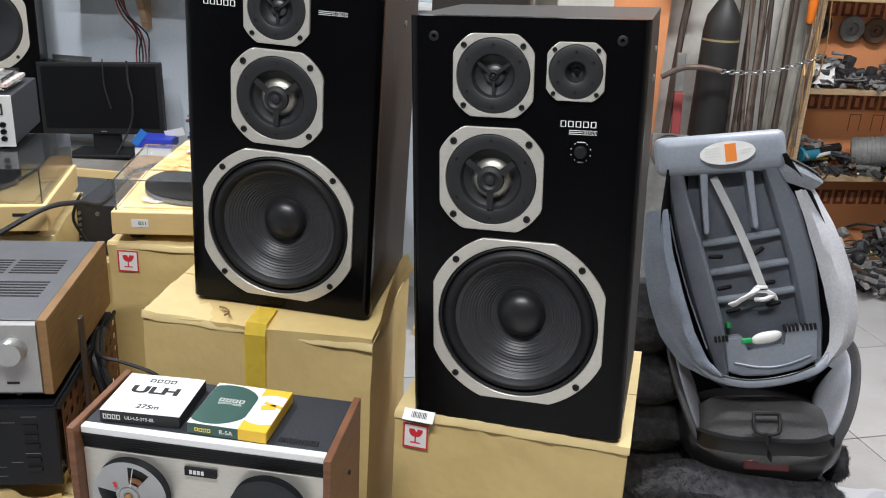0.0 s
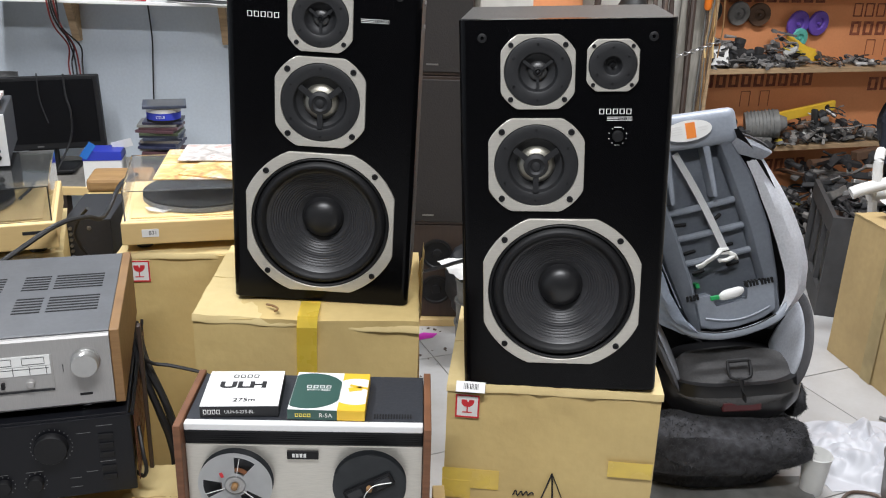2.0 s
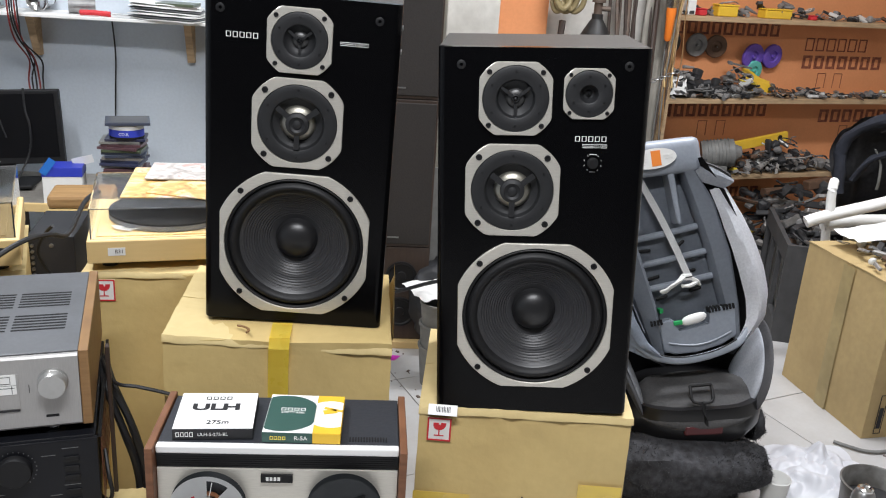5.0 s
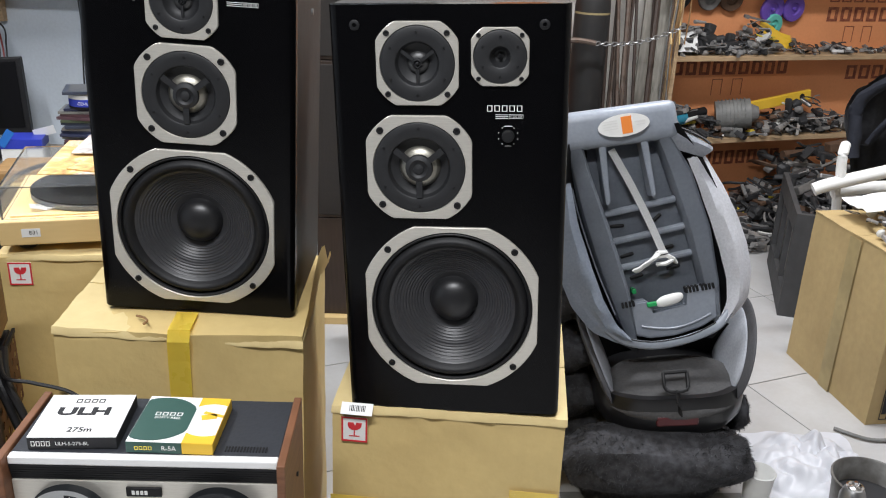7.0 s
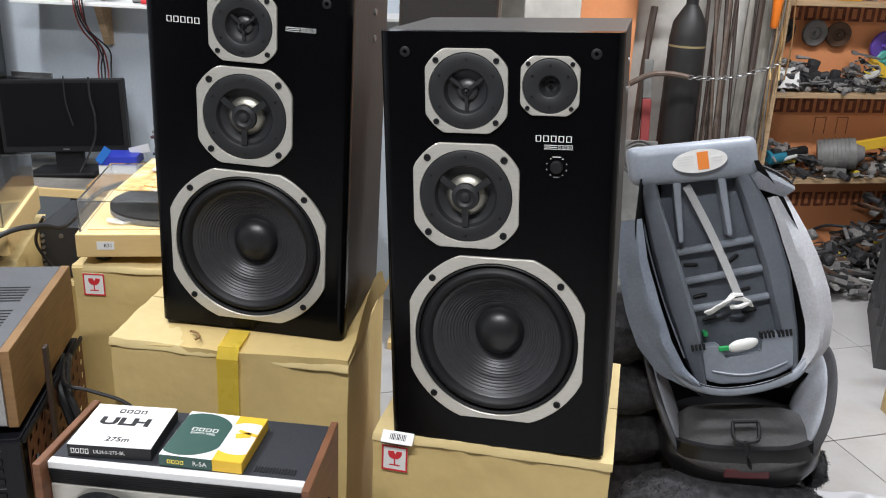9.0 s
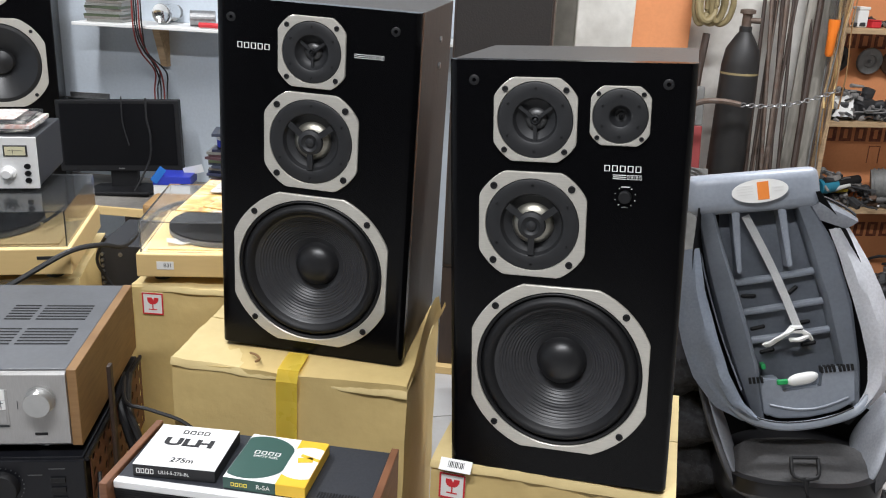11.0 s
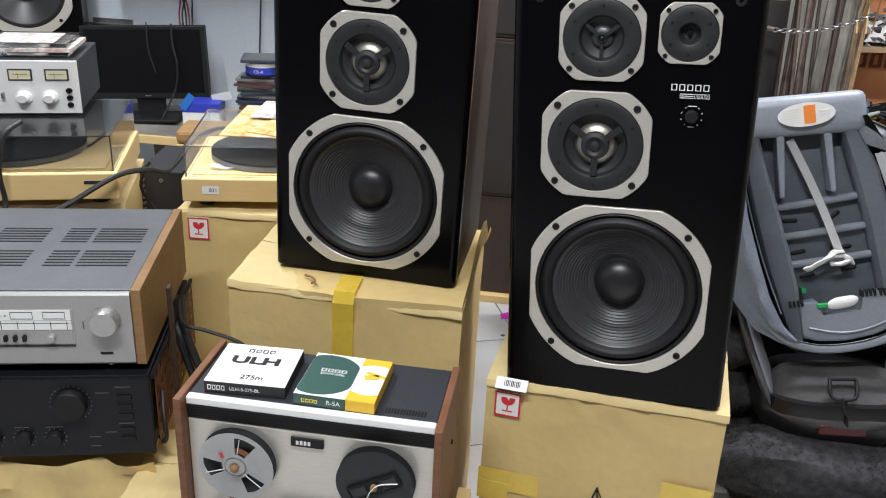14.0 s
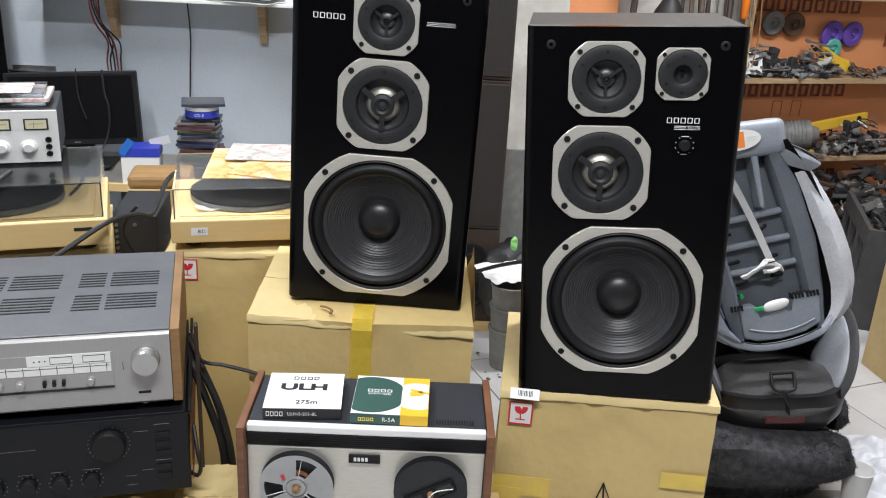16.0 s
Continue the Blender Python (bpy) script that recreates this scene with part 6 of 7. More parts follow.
part("bar", bm, M_YELLOW, lvl)
bm = bmesh.new()
lathe_y(bm, [(0.016, -0.0122), (0.016, -0.014), (0.001, -0.014)], 0.34, 0.026, 20)
part("vial", bm, M_RUBBER, lvl)
mo2 = thing("electric_motor", "grey electric motor on the lower shelf", "motor", SW @ pose(0.50, 0.06, SZ[0] + 0.002, 0, 0, -30) @ Matrix.Scale(1.0, 4))
bm = bmesh.new()
cyl(bm, 0.075, (-0.09, 0, 0.09), (0.08, 0, 0.12), 28)
block(bm, -0.05, 0.05, -0.06, 0.06, 0, 0.05, 0.004)
part("housing", bm, M_DIRTY, mo2, smooth=True)
for k in range(8):
    bm = bmesh.new()
    cyl(bm, 0.081, (-0.075 + k * 0.018, 0, 0.0926 + k * 0.0032), (-0.070 + k * 0.018, 0, 0.0935 + k * 0.0032), 28)
    part("cooling_fin", bm, M_DIRTY, mo2)
bm = bmesh.new()
cyl(bm, 0.05, (0.081, 0, 0.12), (0.12, 0, 0.127), 20, 0.03)
part("end_bell", bm, JUNK[1], mo2, smooth=True)
gp = thing("angle_grinder", "blue and black hand tool on the lower shelf", "power tool", SW @ pose(0.10, 0.03, SZ[0] + 0.045, 0, 0, 12))
bm = bmesh.new()
cyl(bm, 0.038, (0, 0, 0.05), (0.10, 0, 0.06), 20, 0.034)
part("motor_body", bm, material("blue_tool_plastic", (0.02, 0.20, 0.30), 0.45), gp, smooth=True)
bm = bmesh.new()
cyl(bm, 0.030, (0.10, 0, 0.06), (0.24, 0, 0.08), 16, 0.022)
block(bm, -0.02, 0.02, -0.03, 0.03, -0.045, 0.03, 0.004)
part("grip", bm, M_RUBBER, gp, smooth=True)
tr = thing("metal_tube", "bright thin metal tube on the lower shelf", "tube", SW @ pose(0.80, 0.0, SZ[0] + 0.085, 0, 0, 2))
bm = bmesh.new()
cyl(bm, 0.006, (0, 0, 0), (0.26, 0.0, 0.002), 10)
block(bm, 0.05, 0.07, -0.01, 0.06, -0.083, -0.005)
part("tube", bm, M_CHROME, tr)
for x, z, w, h, rz in ((0.05, SZ[1] + 0.05, 0.14, 0.10, -8), (0.07, SZ[1] + 0.004, 0.07, 0.05, 20)):
    pp = thing("paper_scrap", "crumpled white paper propped on the shelf", "paper", SW @ pose(x, 0.02, z - 0.03, -18, 0, rz))
    bm = bmesh.new()
    bmesh.ops.create_grid(bm, x_segments=8, y_segments=8, size=0.5)
    for v in bm.verts:
        p = v.co.copy()
        v.co = Vector(((p.x + 0.5) * w, 0.0, (p.y + 0.5) * h)) + noise.noise_vector(p * 4) * 0.012
    bmesh.ops.solidify(bm, geom=list(bm.faces), thickness=0.001)
    part("sheet", bm, M_WHITE, pp, smooth=True)
for x, z, w, h, d, mat, label in ((0.16, SZ[2], 0.05, 0.09, 0.05, M_WHITE, "white plastic tub on the top shelf"), (0.23, SZ[2], 0.05, 0.035, 0.05, M_RED, "red lid on the top shelf"), (0.38, SZ[2], 0.12, 0.06, 0.06, M_YELLOW, "yellow plastic case on the top shelf"), (0.70, SZ[2], 0.17, 0.05, 0.07, M_YELLOW, "yellow plastic tray on the top shelf"), (0.95, SZ[2], 0.04, 0.025, 0.04, M_RED, "small pink box on the top shelf")):
    tb = thing("small_tub", label, "tub", SW @ pose(x, 0.045, z + 0.0005, 0, 0, random.uniform(-12, 12)), "tubs on the top shelf")
    bm = bmesh.new()
    block(bm, -w / 2, w / 2, -d / 2, d / 2, 0, h * 0.85, 0.006)
    part("tub", bm, mat, tb)
    bm = bmesh.new()
    block(bm, -w / 2 - 0.002, w / 2 + 0.002, -d / 2 - 0.002, d / 2 + 0.002, h * 0.852, h, 0.003)
    part("lid", bm, mat, tb)
gc_ = thing("storage_case", "rounded grey plastic case standing on the middle shelf", "case", SW @ pose(1.86, 0.03, SZ[1] + 0.002))
bm = bmesh.new()
block(bm, 0, 0.24, 0, 0.11, 0, 0.205, 0.03)
part("case", bm, M_DIRTY, gc_, smooth=True)
rb = random.Random(5)
for x, z, sx, sz, mat, label in ((0.13, SZ[1], 0.09, 0.12, JUNK[0], "black power tool body on the middle shelf"), (0.27, SZ[1], 0.11, 0.15, JUNK[0], "black worn tool case on the middle shelf"), (0.40, SZ[1], 0.10, 0.10, JUNK[0], "black hand tool on the middle shelf"), (0.52, SZ[1], 0.09, 0.07, JUNK[1], "grey metal bracket on the middle shelf"), (0.78, SZ[0], 0.08, 0.10, JUNK[3], "pale plastic jar on the lower shelf"), (0.86, SZ[0], 0.05, 0.19, JUNK[0], "black upright handle on the lower shelf"), (1.00, SZ[0], 0.16, 0.08, JUNK[0], "black plastic part on the lower shelf"), (1.30, SZ[0], 0.18, 0.06, JUNK[6], "dusty flat part on the lower shelf"), (0.66, SZ[0], 0.12, 0.07, JUNK[4], "brown rusty part on the lower shelf")):
    tb = thing("tool_part", label, "tool", SW @ pose(x, 0.03, z + 0.001, 0, 0, rb.uniform(-25, 25)))
    bm = bmesh.new()
    block(bm, -sx / 2, sx / 2, 0.0, 0.07, 0, sz * 0.62, 0.012)
    block(bm, -sx * 0.28, sx * 0.2, 0.012, 0.05, sz * 0.55, sz, 0.010, m=Matrix.Rotation(radians(rb.uniform(-14, 14)), 4, "Y"))
    cyl(bm, sz * 0.13, (sx * 0.3, 0.03, sz * 0.4), (sx * 0.85, 0.0, sz * 0.5), 12)
    wobble(bm, 0.006, 14)
    for v in bm.verts:
        v.co.z = max(v.co.z, 0.0)
    part("body", bm, mat, tb, smooth=True)
yb = thing("yellow_rag", "yellow plastic sheet hanging behind the discs", "rag", SW @ pose(0.62, 0.10, SZ[1] + 0.002, 0, 0, 0))
bm = bmesh.new()
bmesh.ops.create_grid(bm, x_segments=10, y_segments=8, size=0.5)
for v in bm.verts:
    p = v.co.copy()
    v.co = Vector(((p.x + 0.5) * 0.20, 0.03 * (p.y + 0.5), 0.012 + (p.y + 0.5) * 0.10 * (1 - p.x * 0.8))) + noise.noise_vector(p * 6) * 0.010
bmesh.ops.solidify(bm, geom=list(bm.faces), thickness=0.001)
part("sheet", bm, M_YELLOW, yb, smooth=True)
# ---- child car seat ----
# Seat cover colours by side: pale grey right, darker blue-grey left.
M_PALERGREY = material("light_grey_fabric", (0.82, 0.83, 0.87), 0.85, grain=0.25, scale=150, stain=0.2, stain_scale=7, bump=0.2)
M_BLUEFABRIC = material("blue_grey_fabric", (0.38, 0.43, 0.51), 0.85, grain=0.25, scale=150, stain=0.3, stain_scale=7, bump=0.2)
CS = axes((0.648, 2.055, 0.355), (0.965, -0.02, 0.235), (-0.145, 0.19, 0.59))
cs = thing("child_car_seat", "grey child car seat stripped of its padding, on folded fur", "car seat", CS)


def lerp_table(t, table):
    for (a, va), (b, vb) in zip(table, table[1:]):
        if t <= b:
            k = (t - a) / (b - a)
            return va + (vb - va) * k
    return table[-1][1]


LEFT_IN = ((0.10, -0.080), (0.243, -0.076), (0.349, -0.088), (0.454, -0.102), (0.56, -0.120), (0.66, -0.130))
LEFT_OUT = ((0.10, -0.100), (0.173, -0.122), (0.326, -0.150), (0.476, -0.166), (0.611, -0.172), (0.66, -0.170))
RIGHT_IN = ((0.10, 0.132), (0.224, 0.117), (0.394, 0.103), (0.573, 0.075), (0.66, 0.060))
RIGHT_OUT = ((0.10, 0.144), (0.213, 0.160), (0.373, 0.164), (0.537, 0.140), (0.619, 0.105), (0.66, 0.090))
TUB_L = ((0.085, -0.09), (0.13, -0.15), (0.20, -0.195), (0.30, -0.213), (0.45, -0.212), (0.55, -0.20), (0.66, -0.17))
TUB_R = ((0.085, 0.11), (0.13, 0.165), (0.20, 0.200), (0.30, 0.208), (0.45, 0.195), (0.55, 0.170), (0.66, 0.12))


def sweep(name, mat, lab, z0, z1, n, section, thick):
    bm = bmesh.new()
    rows = []
    for i in range(n + 1):
        z = z0 + (z1 - z0) * i / n
        rows.append([bm.verts.new((x, y, z)) for x, y in section(z)])
    for p, q in zip(rows, rows[1:]):
        for i in range(len(p) - 1):
            bm.faces.new((p[i], p[i + 1], q[i + 1], q[i]))
    bmesh.ops.solidify(bm, geom=list(bm.faces), thickness=thick)
    return part(name, bm, mat, cs, lab, smooth=True)


def tub(z):
    l, r = lerp_table(z, TUB_L), lerp_table(z, TUB_R)
    c, h = (l + r) / 2, (r - l) / 2
    return [(c + h * u, 0.075 - 0.125 * abs(u) ** 2.6) for u in [k / 10 - 1 for k in range(21)]]


sweep("tub", M_RUBBER, "black inner side of the seat tub", 0.085, 0.66, 22, tub, 0.006)
sweep("shell", M_SEATPL, "blue-grey moulded plastic back pan", 0.105, 0.655, 20, lambda z: [(lerp_table(z, LEFT_IN) - 0.004 + (lerp_table(z, RIGHT_IN) + 0.008 - lerp_table(z, LEFT_IN)) * k / 8, 0.042 + 0.006 * math.sin(math.pi * k / 8)) for k in range(9)], 0.005)
for lo, hi in ((LEFT_OUT, LEFT_IN), (RIGHT_IN, RIGHT_OUT)):
    def rail(z):
        p, q = lerp_table(z, lo), lerp_table(z, hi)
        w = q - p
        return [(p, 0.035), (p + 0.001, -0.014), (p + 0.12 * w, -0.024), (p + 0.40 * w, -0.029), (p + 0.82 * w, -0.031), (p + 0.95 * w, -0.026), (q, -0.014), (q + 0.001, 0.046)]
    sweep("side_rail", M_SEATPL, "", 0.105, 0.65, 18, rail, 0.003)
bm = bmesh.new()
prism(bm, [(-0.083, 0.128), (-0.050, 0.112), (0.02, 0.107), (0.09, 0.116), (0.138, 0.136), (0.148, 0.222), (0.070, 0.226), (0.066, 0.178), (-0.030, 0.172), (-0.036, 0.214), (-0.082, 0.214)], -0.030, 0.02)
bmesh.ops.bevel(bm, geom=list(bm.edges), offset=0.004, segments=2, affect="EDGES")
part("lower_crossmember", bm, M_SEATPL, cs)
bm = bmesh.new()
pts = [(-0.064 + 0.185 * k / 10, -0.032, 0.148 - 0.020 * math.sin(math.pi * k / 10)) for k in range(11)]
tube(bm, pts, 0.0035, 6, 2)
part("moulded_rib", bm, M_SEATPL, cs)
for z in (0.460, 0.383, 0.309):
    bm = bmesh.new()
    p, q = lerp_table(z, LEFT_IN), lerp_table(z, RIGHT_IN)
    tube(bm, [(p, 0.022, z - 0.003), (0, 0.020, z), (q, 0.022, z + 0.004)], 0.0095, 10, 4)
    part("crossbar", bm, M_SEATPL, cs, smooth=True)
for x, z, t in ((-0.069, 0.418, -5), (0.037, 0.418, 32), (-0.057, 0.334, 6), (0.053, 0.335, 4), (-0.042, 0.272, 8), (0.060, 0.279, 6)):
    bm = bmesh.new()
    block(bm, -0.019, 0.019, 0.0385, 0.050, -0.005, 0.005, 0.004, m=Matrix.Translation((x, 0, z)) @ Matrix.Rotation(radians(-t), 4, "Y"))
    part("belt_slot", bm, M_RUBBER, cs)
for x0, z in ((-0.106, 0.213), (0.066, 0.222), (0.108, 0.221)):
    for k in range(4):
        bm = bmesh.new()
        block(bm, x0 + k * 0.0095, x0 + 0.006 + k * 0.0095, -0.036, -0.010, z - 0.008, z + 0.008, 0.001)
        part("ratchet_tooth", bm, M_RUBBER, cs)
for x0, x1 in ((-0.078, -0.092), (0.031, 0.030)):
    bm = bmesh.new()
    prism(bm, [(x1 - 0.004, 0.482), (x1 + 0.007, 0.482), (x0 + 0.010, 0.655), (x0 - 0.010, 0.655)], -0.024, 0.046)
    bmesh.ops.bevel(bm, geom=list(bm.edges), offset=0.003, segments=2, affect="EDGES")
    part("headrest_rib", bm, M_SEATPL, cs)
bm = bmesh.new()
rows = []
for k in range(17):
    t = k / 16
    c = Vector((-0.054 + 0.083 * t + 0.006 * math.sin(3 * t), 0.004 - 0.022 * t, 0.625 - 0.297 * t))
    rows.append([bm.verts.new(c + Vector((-0.0095, 0, -0.003))), bm.verts.new(c + Vector((0.0095, 0.001 * math.sin(k), 0.003)))])
for p, q in zip(rows, rows[1:]):
    bm.faces.new((p[0], p[1], q[1], q[0]))
bmesh.ops.solidify(bm, geom=list(bm.faces), thickness=0.002)
part("harness_strap", bm, material("white_webbing", (0.9, 0.9, 0.9), 0.8, grain=0.2, scale=300, bump=0.2), cs, "white webbing harness strap", smooth=True)
bm = bmesh.new()
tube(bm, [(0.022, -0.012, 0.330), (-0.006, -0.022, 0.318), (-0.030, -0.020, 0.303), (-0.054, -0.010, 0.294)], 0.0115, 10, 5, flat=0.55)
tube(bm, [(0.030, -0.012, 0.330), (0.044, -0.020, 0.318), (0.058, -0.014, 0.296)], 0.009, 10, 5, flat=0.5)
tube(bm, [(0.010, -0.016, 0.300), (0.028, -0.022, 0.302), (0.048, -0.016, 0.305)], 0.010, 10, 5, flat=0.6)
block(bm, 0.012, 0.042, -0.024, -0.012, 0.318, 0.336, 0.004)
wobble(bm, 0.006, 42)
part("harness_yoke", bm, M_WHITE, cs, "white plastic harness yoke", smooth=True)
bm = bmesh.new()
block(bm, 0.012, 0.040, -0.0255, -0.0235, 0.3245, 0.3275)
part("yoke_slot", bm, M_RUBBER, cs)
bm = bmesh.new()
g = bmesh.ops.create_icosphere(bm, subdivisions=3, radius=1)["verts"]
for v in g:
    v.co = Vector((0.022 + math.copysign(abs(v.co.x) ** 0.7, v.co.x) * 0.038, -0.026 + v.co.y * 0.011, 0.204 + v.co.z * 0.015 + 0.005 * v.co.x))
part("adjuster_handle", bm, M_WHITE, cs, "white adjuster handle", smooth=True)
M_GREENPL = material("green_plastic", (0.02, 0.35, 0.10), 0.4)
bm = bmesh.new()
block(bm, -0.040, -0.014, -0.036, -0.024, 0.195, 0.208, 0.003)
part("green_tab", bm, M_GREENPL, cs, "green release tab")
bm = bmesh.new()
block(bm, -0.069, -0.058, -0.012, 0.024, 0.234, 0.248, 0.002)
part("green_tab", bm, M_GREENPL, cs)
bm = bmesh.new()
block(bm, -0.060, -0.042, -0.066, -0.060, 0.098, 0.103)
part("red_label", bm, M_RED, cs)
# headrest
bm = bmesh.new()
block(bm, -0.160, 0.160, -0.055, 0.055, 0.640, 0.742)
ed = list(bm.edges)
bmesh.ops.bevel(bm, geom=ed, offset=0.028, segments=4, affect="EDGES", profile=0.6)
for v in bm.verts:
    v.co.y += 0.9 * v.co.x ** 2
    v.co.z += 0.25 * v.co.x ** 2 - 0.04 * v.co.x
HM = Matrix.Translation((0.0, 0.0, 0.69)) @ pose(-0.032, 0, -0.012, 4, 1.5, 0) @ Matrix.Translation((0, 0, -0.69))
hr = part("headrest", bm, M_SEATPL, cs, "padded blue-grey plastic headrest", smooth=True, m=HM)


def disc_xz(bm, cx, cz, rx, rz, y0, y1, n=40):
    prism(bm, [(cx + rx * math.cos(2 * math.pi * k / n), cz + rz * math.sin(2 * math.pi * k / n)) for k in range(n)], y0, y1)


bm = bmesh.new()
disc_xz(bm, 0.012, 0.697, 0.067, 0.029, -0.0562, -0.0545)
stk = part("oval_label", bm, M_WHITE, hr, "white oval label")
bars(stk, "orange_print", material("orange_print", (0.85, 0.25, 0.04), 0.5), None, [(0.006, 0.033, 0.675, 0.719)], -0.0572, -0.0563)
bars(stk, "fine_print", M_PRINT, None, [(-0.042, -0.004, 0.690 + k * 0.007, 0.692 + k * 0.007) for k in range(4)] + [(0.040, 0.068, 0.700, 0.7035), (0.044, 0.066, 0.692, 0.694)], -0.0572, -0.0563)


# fabric cover hanging at both sides, paler on the right than on the left
def drape(path, width, seed, mat, label, fold=0.016):
    bm = bmesh.new()
    rows = []
    n = 22
    for i in range(n + 1):
        t = i / n
        k = t * (len(path) - 1)
        j = min(int(k), len(path) - 2)
        c = Vector(path[j]).lerp(Vector(path[j + 1]), k - j)
        w = width * (0.35 + 0.65 * math.sin(math.pi * (0.12 + 0.80 * t)))
        rows.append([bm.verts.new(c + Vector((w * (u - 0.5), fold * math.sin(u * 5 + seed) * w / width + 0.008 * noise.noise(Vector((u * 4, t * 6, seed))), 0.006 * noise.noise(Vector((u * 7, t * 9, seed + 3)))))) for u in [q / 7 for q in range(8)]])
    for a, b in zip(rows, rows[1:]):
        for i in range(7):
            bm.faces.new((a[i], a[i + 1], b[i + 1], b[i]))
    bmesh.ops.solidify(bm, geom=list(bm.faces), thickness=0.006)
    return part("fabric_cover", bm, mat, cs, label, smooth=True)


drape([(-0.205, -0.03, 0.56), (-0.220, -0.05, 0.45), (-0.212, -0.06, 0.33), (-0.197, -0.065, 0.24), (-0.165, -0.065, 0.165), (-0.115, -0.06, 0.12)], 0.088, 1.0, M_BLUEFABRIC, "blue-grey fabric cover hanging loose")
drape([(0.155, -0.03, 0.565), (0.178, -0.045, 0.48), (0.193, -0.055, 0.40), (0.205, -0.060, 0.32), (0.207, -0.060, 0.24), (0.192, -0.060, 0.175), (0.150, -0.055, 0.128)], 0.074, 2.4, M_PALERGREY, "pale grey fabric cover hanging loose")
bm = bmesh.new()
tube(bm, [(-0.180, -0.05, 0.19), (-0.130, -0.058, 0.132), (-0.070, -0.060, 0.104), (-0.010, -0.060, 0.096), (0.060, -0.060, 0.101), (0.125, -0.060, 0.118), (0.165, -0.055, 0.150)], 0.008, 8, 6, flat=1.4)
part("cover_hem", bm, M_SEATPL, cs, "rolled grey hem of the cover", smooth=True)
bm = bmesh.new()
tube(bm, [(-0.155, -0.058, 0.165), (-0.115, -0.066, 0.133), (-0.062, -0.070, 0.113), (-0.005, -0.070, 0.107), (0.062, -0.070, 0.112), (0.122, -0.068, 0.130)], 0.0022, 6, 5)
part("hem_piping", bm, M_RUBBER, cs, "black piping", smooth=True)
bm = bmesh.new()
rows = []
for k in range(13):
    t = k / 12
    top = Vector((0.065 + 0.125 * t, 0.03 - 0.08 * t, 0.672 - 0.085 * t ** 1.6))
    low = Vector((0.070 + 0.095 * t, -0.005 - 0.045 * t, 0.615 - 0.055 * t))
    rows.append([bm.verts.new(top.lerp(low, u) + Vector((0.012 * math.sin(math.pi * u), -0.022 * math.sin(math.pi * u), 0))) for u in (0, 0.25, 0.5, 0.75, 1)])
for p, q in zip(rows, rows[1:]):
    for i in range(4):
        bm.faces.new((p[i], p[i + 1], q[i + 1], q[i]))
bmesh.ops.solidify(bm, geom=list(bm.faces), thickness=0.007)
part("shoulder_pad", bm, M_PALEGREY, cs, "grey padded collar folded outward", smooth=True)
bm = bmesh.new()
tube(bm, [(0.065, 0.028, 0.676), (0.11, 0.0, 0.658), (0.155, -0.03, 0.628), (0.190, -0.052, 0.590), (0.172, -0.058, 0.572)], 0.0035, 6, 5)
part("collar_piping", bm, M_RUBBER, cs, "black piping", smooth=True)
for lo, hi in ((0.0, -0.163), (0.0, -0.176)):
    bm = bmesh.new()
    tube(bm, [(hi, -0.006, 0.60), (hi + 0.004, -0.010, 0.48), (hi + 0.022, -0.018, 0.33), (hi + 0.050, -0.024, 0.19)], 0.0022, 6, 5)
    part("seam", bm, M_SEATPL, cs, smooth=True)

# seat base of the car seat
CB = pose(0.655, 2.115, 0.215, 0, -6, -4)
sb = thing("car_seat_base", "charcoal car seat cushion base with pale side wings", "car seat", CB)
bm = bmesh.new()
n = 40
prof = [(0.62, 0.0), (0.86, 0.01), (0.98, 0.05), (1.0, 0.10), (0.96, 0.13), (0.80, 0.125)]
rings(bm, [[(0.205 * k * math.copysign(abs(math.cos(2 * math.pi * i / n)) ** 0.6, math.cos(2 * math.pi * i / n)), 0.185 * k * math.copysign(abs(math.sin(2 * math.pi * i / n)) ** 0.7, math.sin(2 * math.pi * i / n)), z) for i in range(n)] for k, z in prof], True, True)
part("base_shell", bm, material("black_moulded_plastic", (0.009, 0.009, 0.010), 0.3, grain=0.2, scale=60), sb, "black moulded base shell", smooth=True)
bm = bmesh.new()
g = bmesh.ops.create_icosphere(bm, subdivisions=4, radius=1)["verts"]
for v in g:
    p = v.co.copy()
    v.co = Vector((math.copysign(abs(p.x) ** 0.7, p.x) * 0.185, p.y * 0.100 - 0.092, 0.116 + p.z * 0.038 + 0.035 * p.y)) + noise.noise_vector(p * 3) * 0.004
part("cushion", bm, material("grey_cushion_cloth", (0.065, 0.064, 0.065), 0.9, grain=0.4, scale=140, bump=0.3), sb, "charcoal fabric cushion", smooth=True)
for s in (-1, 1):
    for mat, off, nm, lb in ((M_DKFABRIC, 0.012, "side_wing", "charcoal side wing"), (M_PALEGREY, 0.0, "wing_lining", "pale grey wing lining")):
        bm = bmesh.new()
        g = bmesh.ops.create_icosphere(bm, subdivisions=4, radius=1)["verts"]
        k = 1.0 if off else 0.82
        for v in g:
            p = v.co.copy()
            v.co = Vector((s * (0.190 + off + 0.045 * p.z * k) + p.x * 0.016 - s * 0.02 * (1 - p.y) * 0.6, p.y * 0.155 * k + 0.0, 0.178 + p.z * 0.115 * k + 0.040 * p.y))
        part(nm, bm, mat, sb, lb, smooth=True)
# Black sheet added as the shade in the gap between the wings.
bm = bmesh.new()
rows = []
for i in range(13):
    u = i / 6 - 1
    rows.append([bm.verts.new((0.185 * u, 0.125 - 0.09 * u * u, z)) for z in (0.08, 0.17, 0.262 - 0.03 * u * u)])
for p, q in zip(rows, rows[1:]):
    for i in range(2):
        bm.faces.new((p[i], q[i], q[i + 1], p[i + 1]))
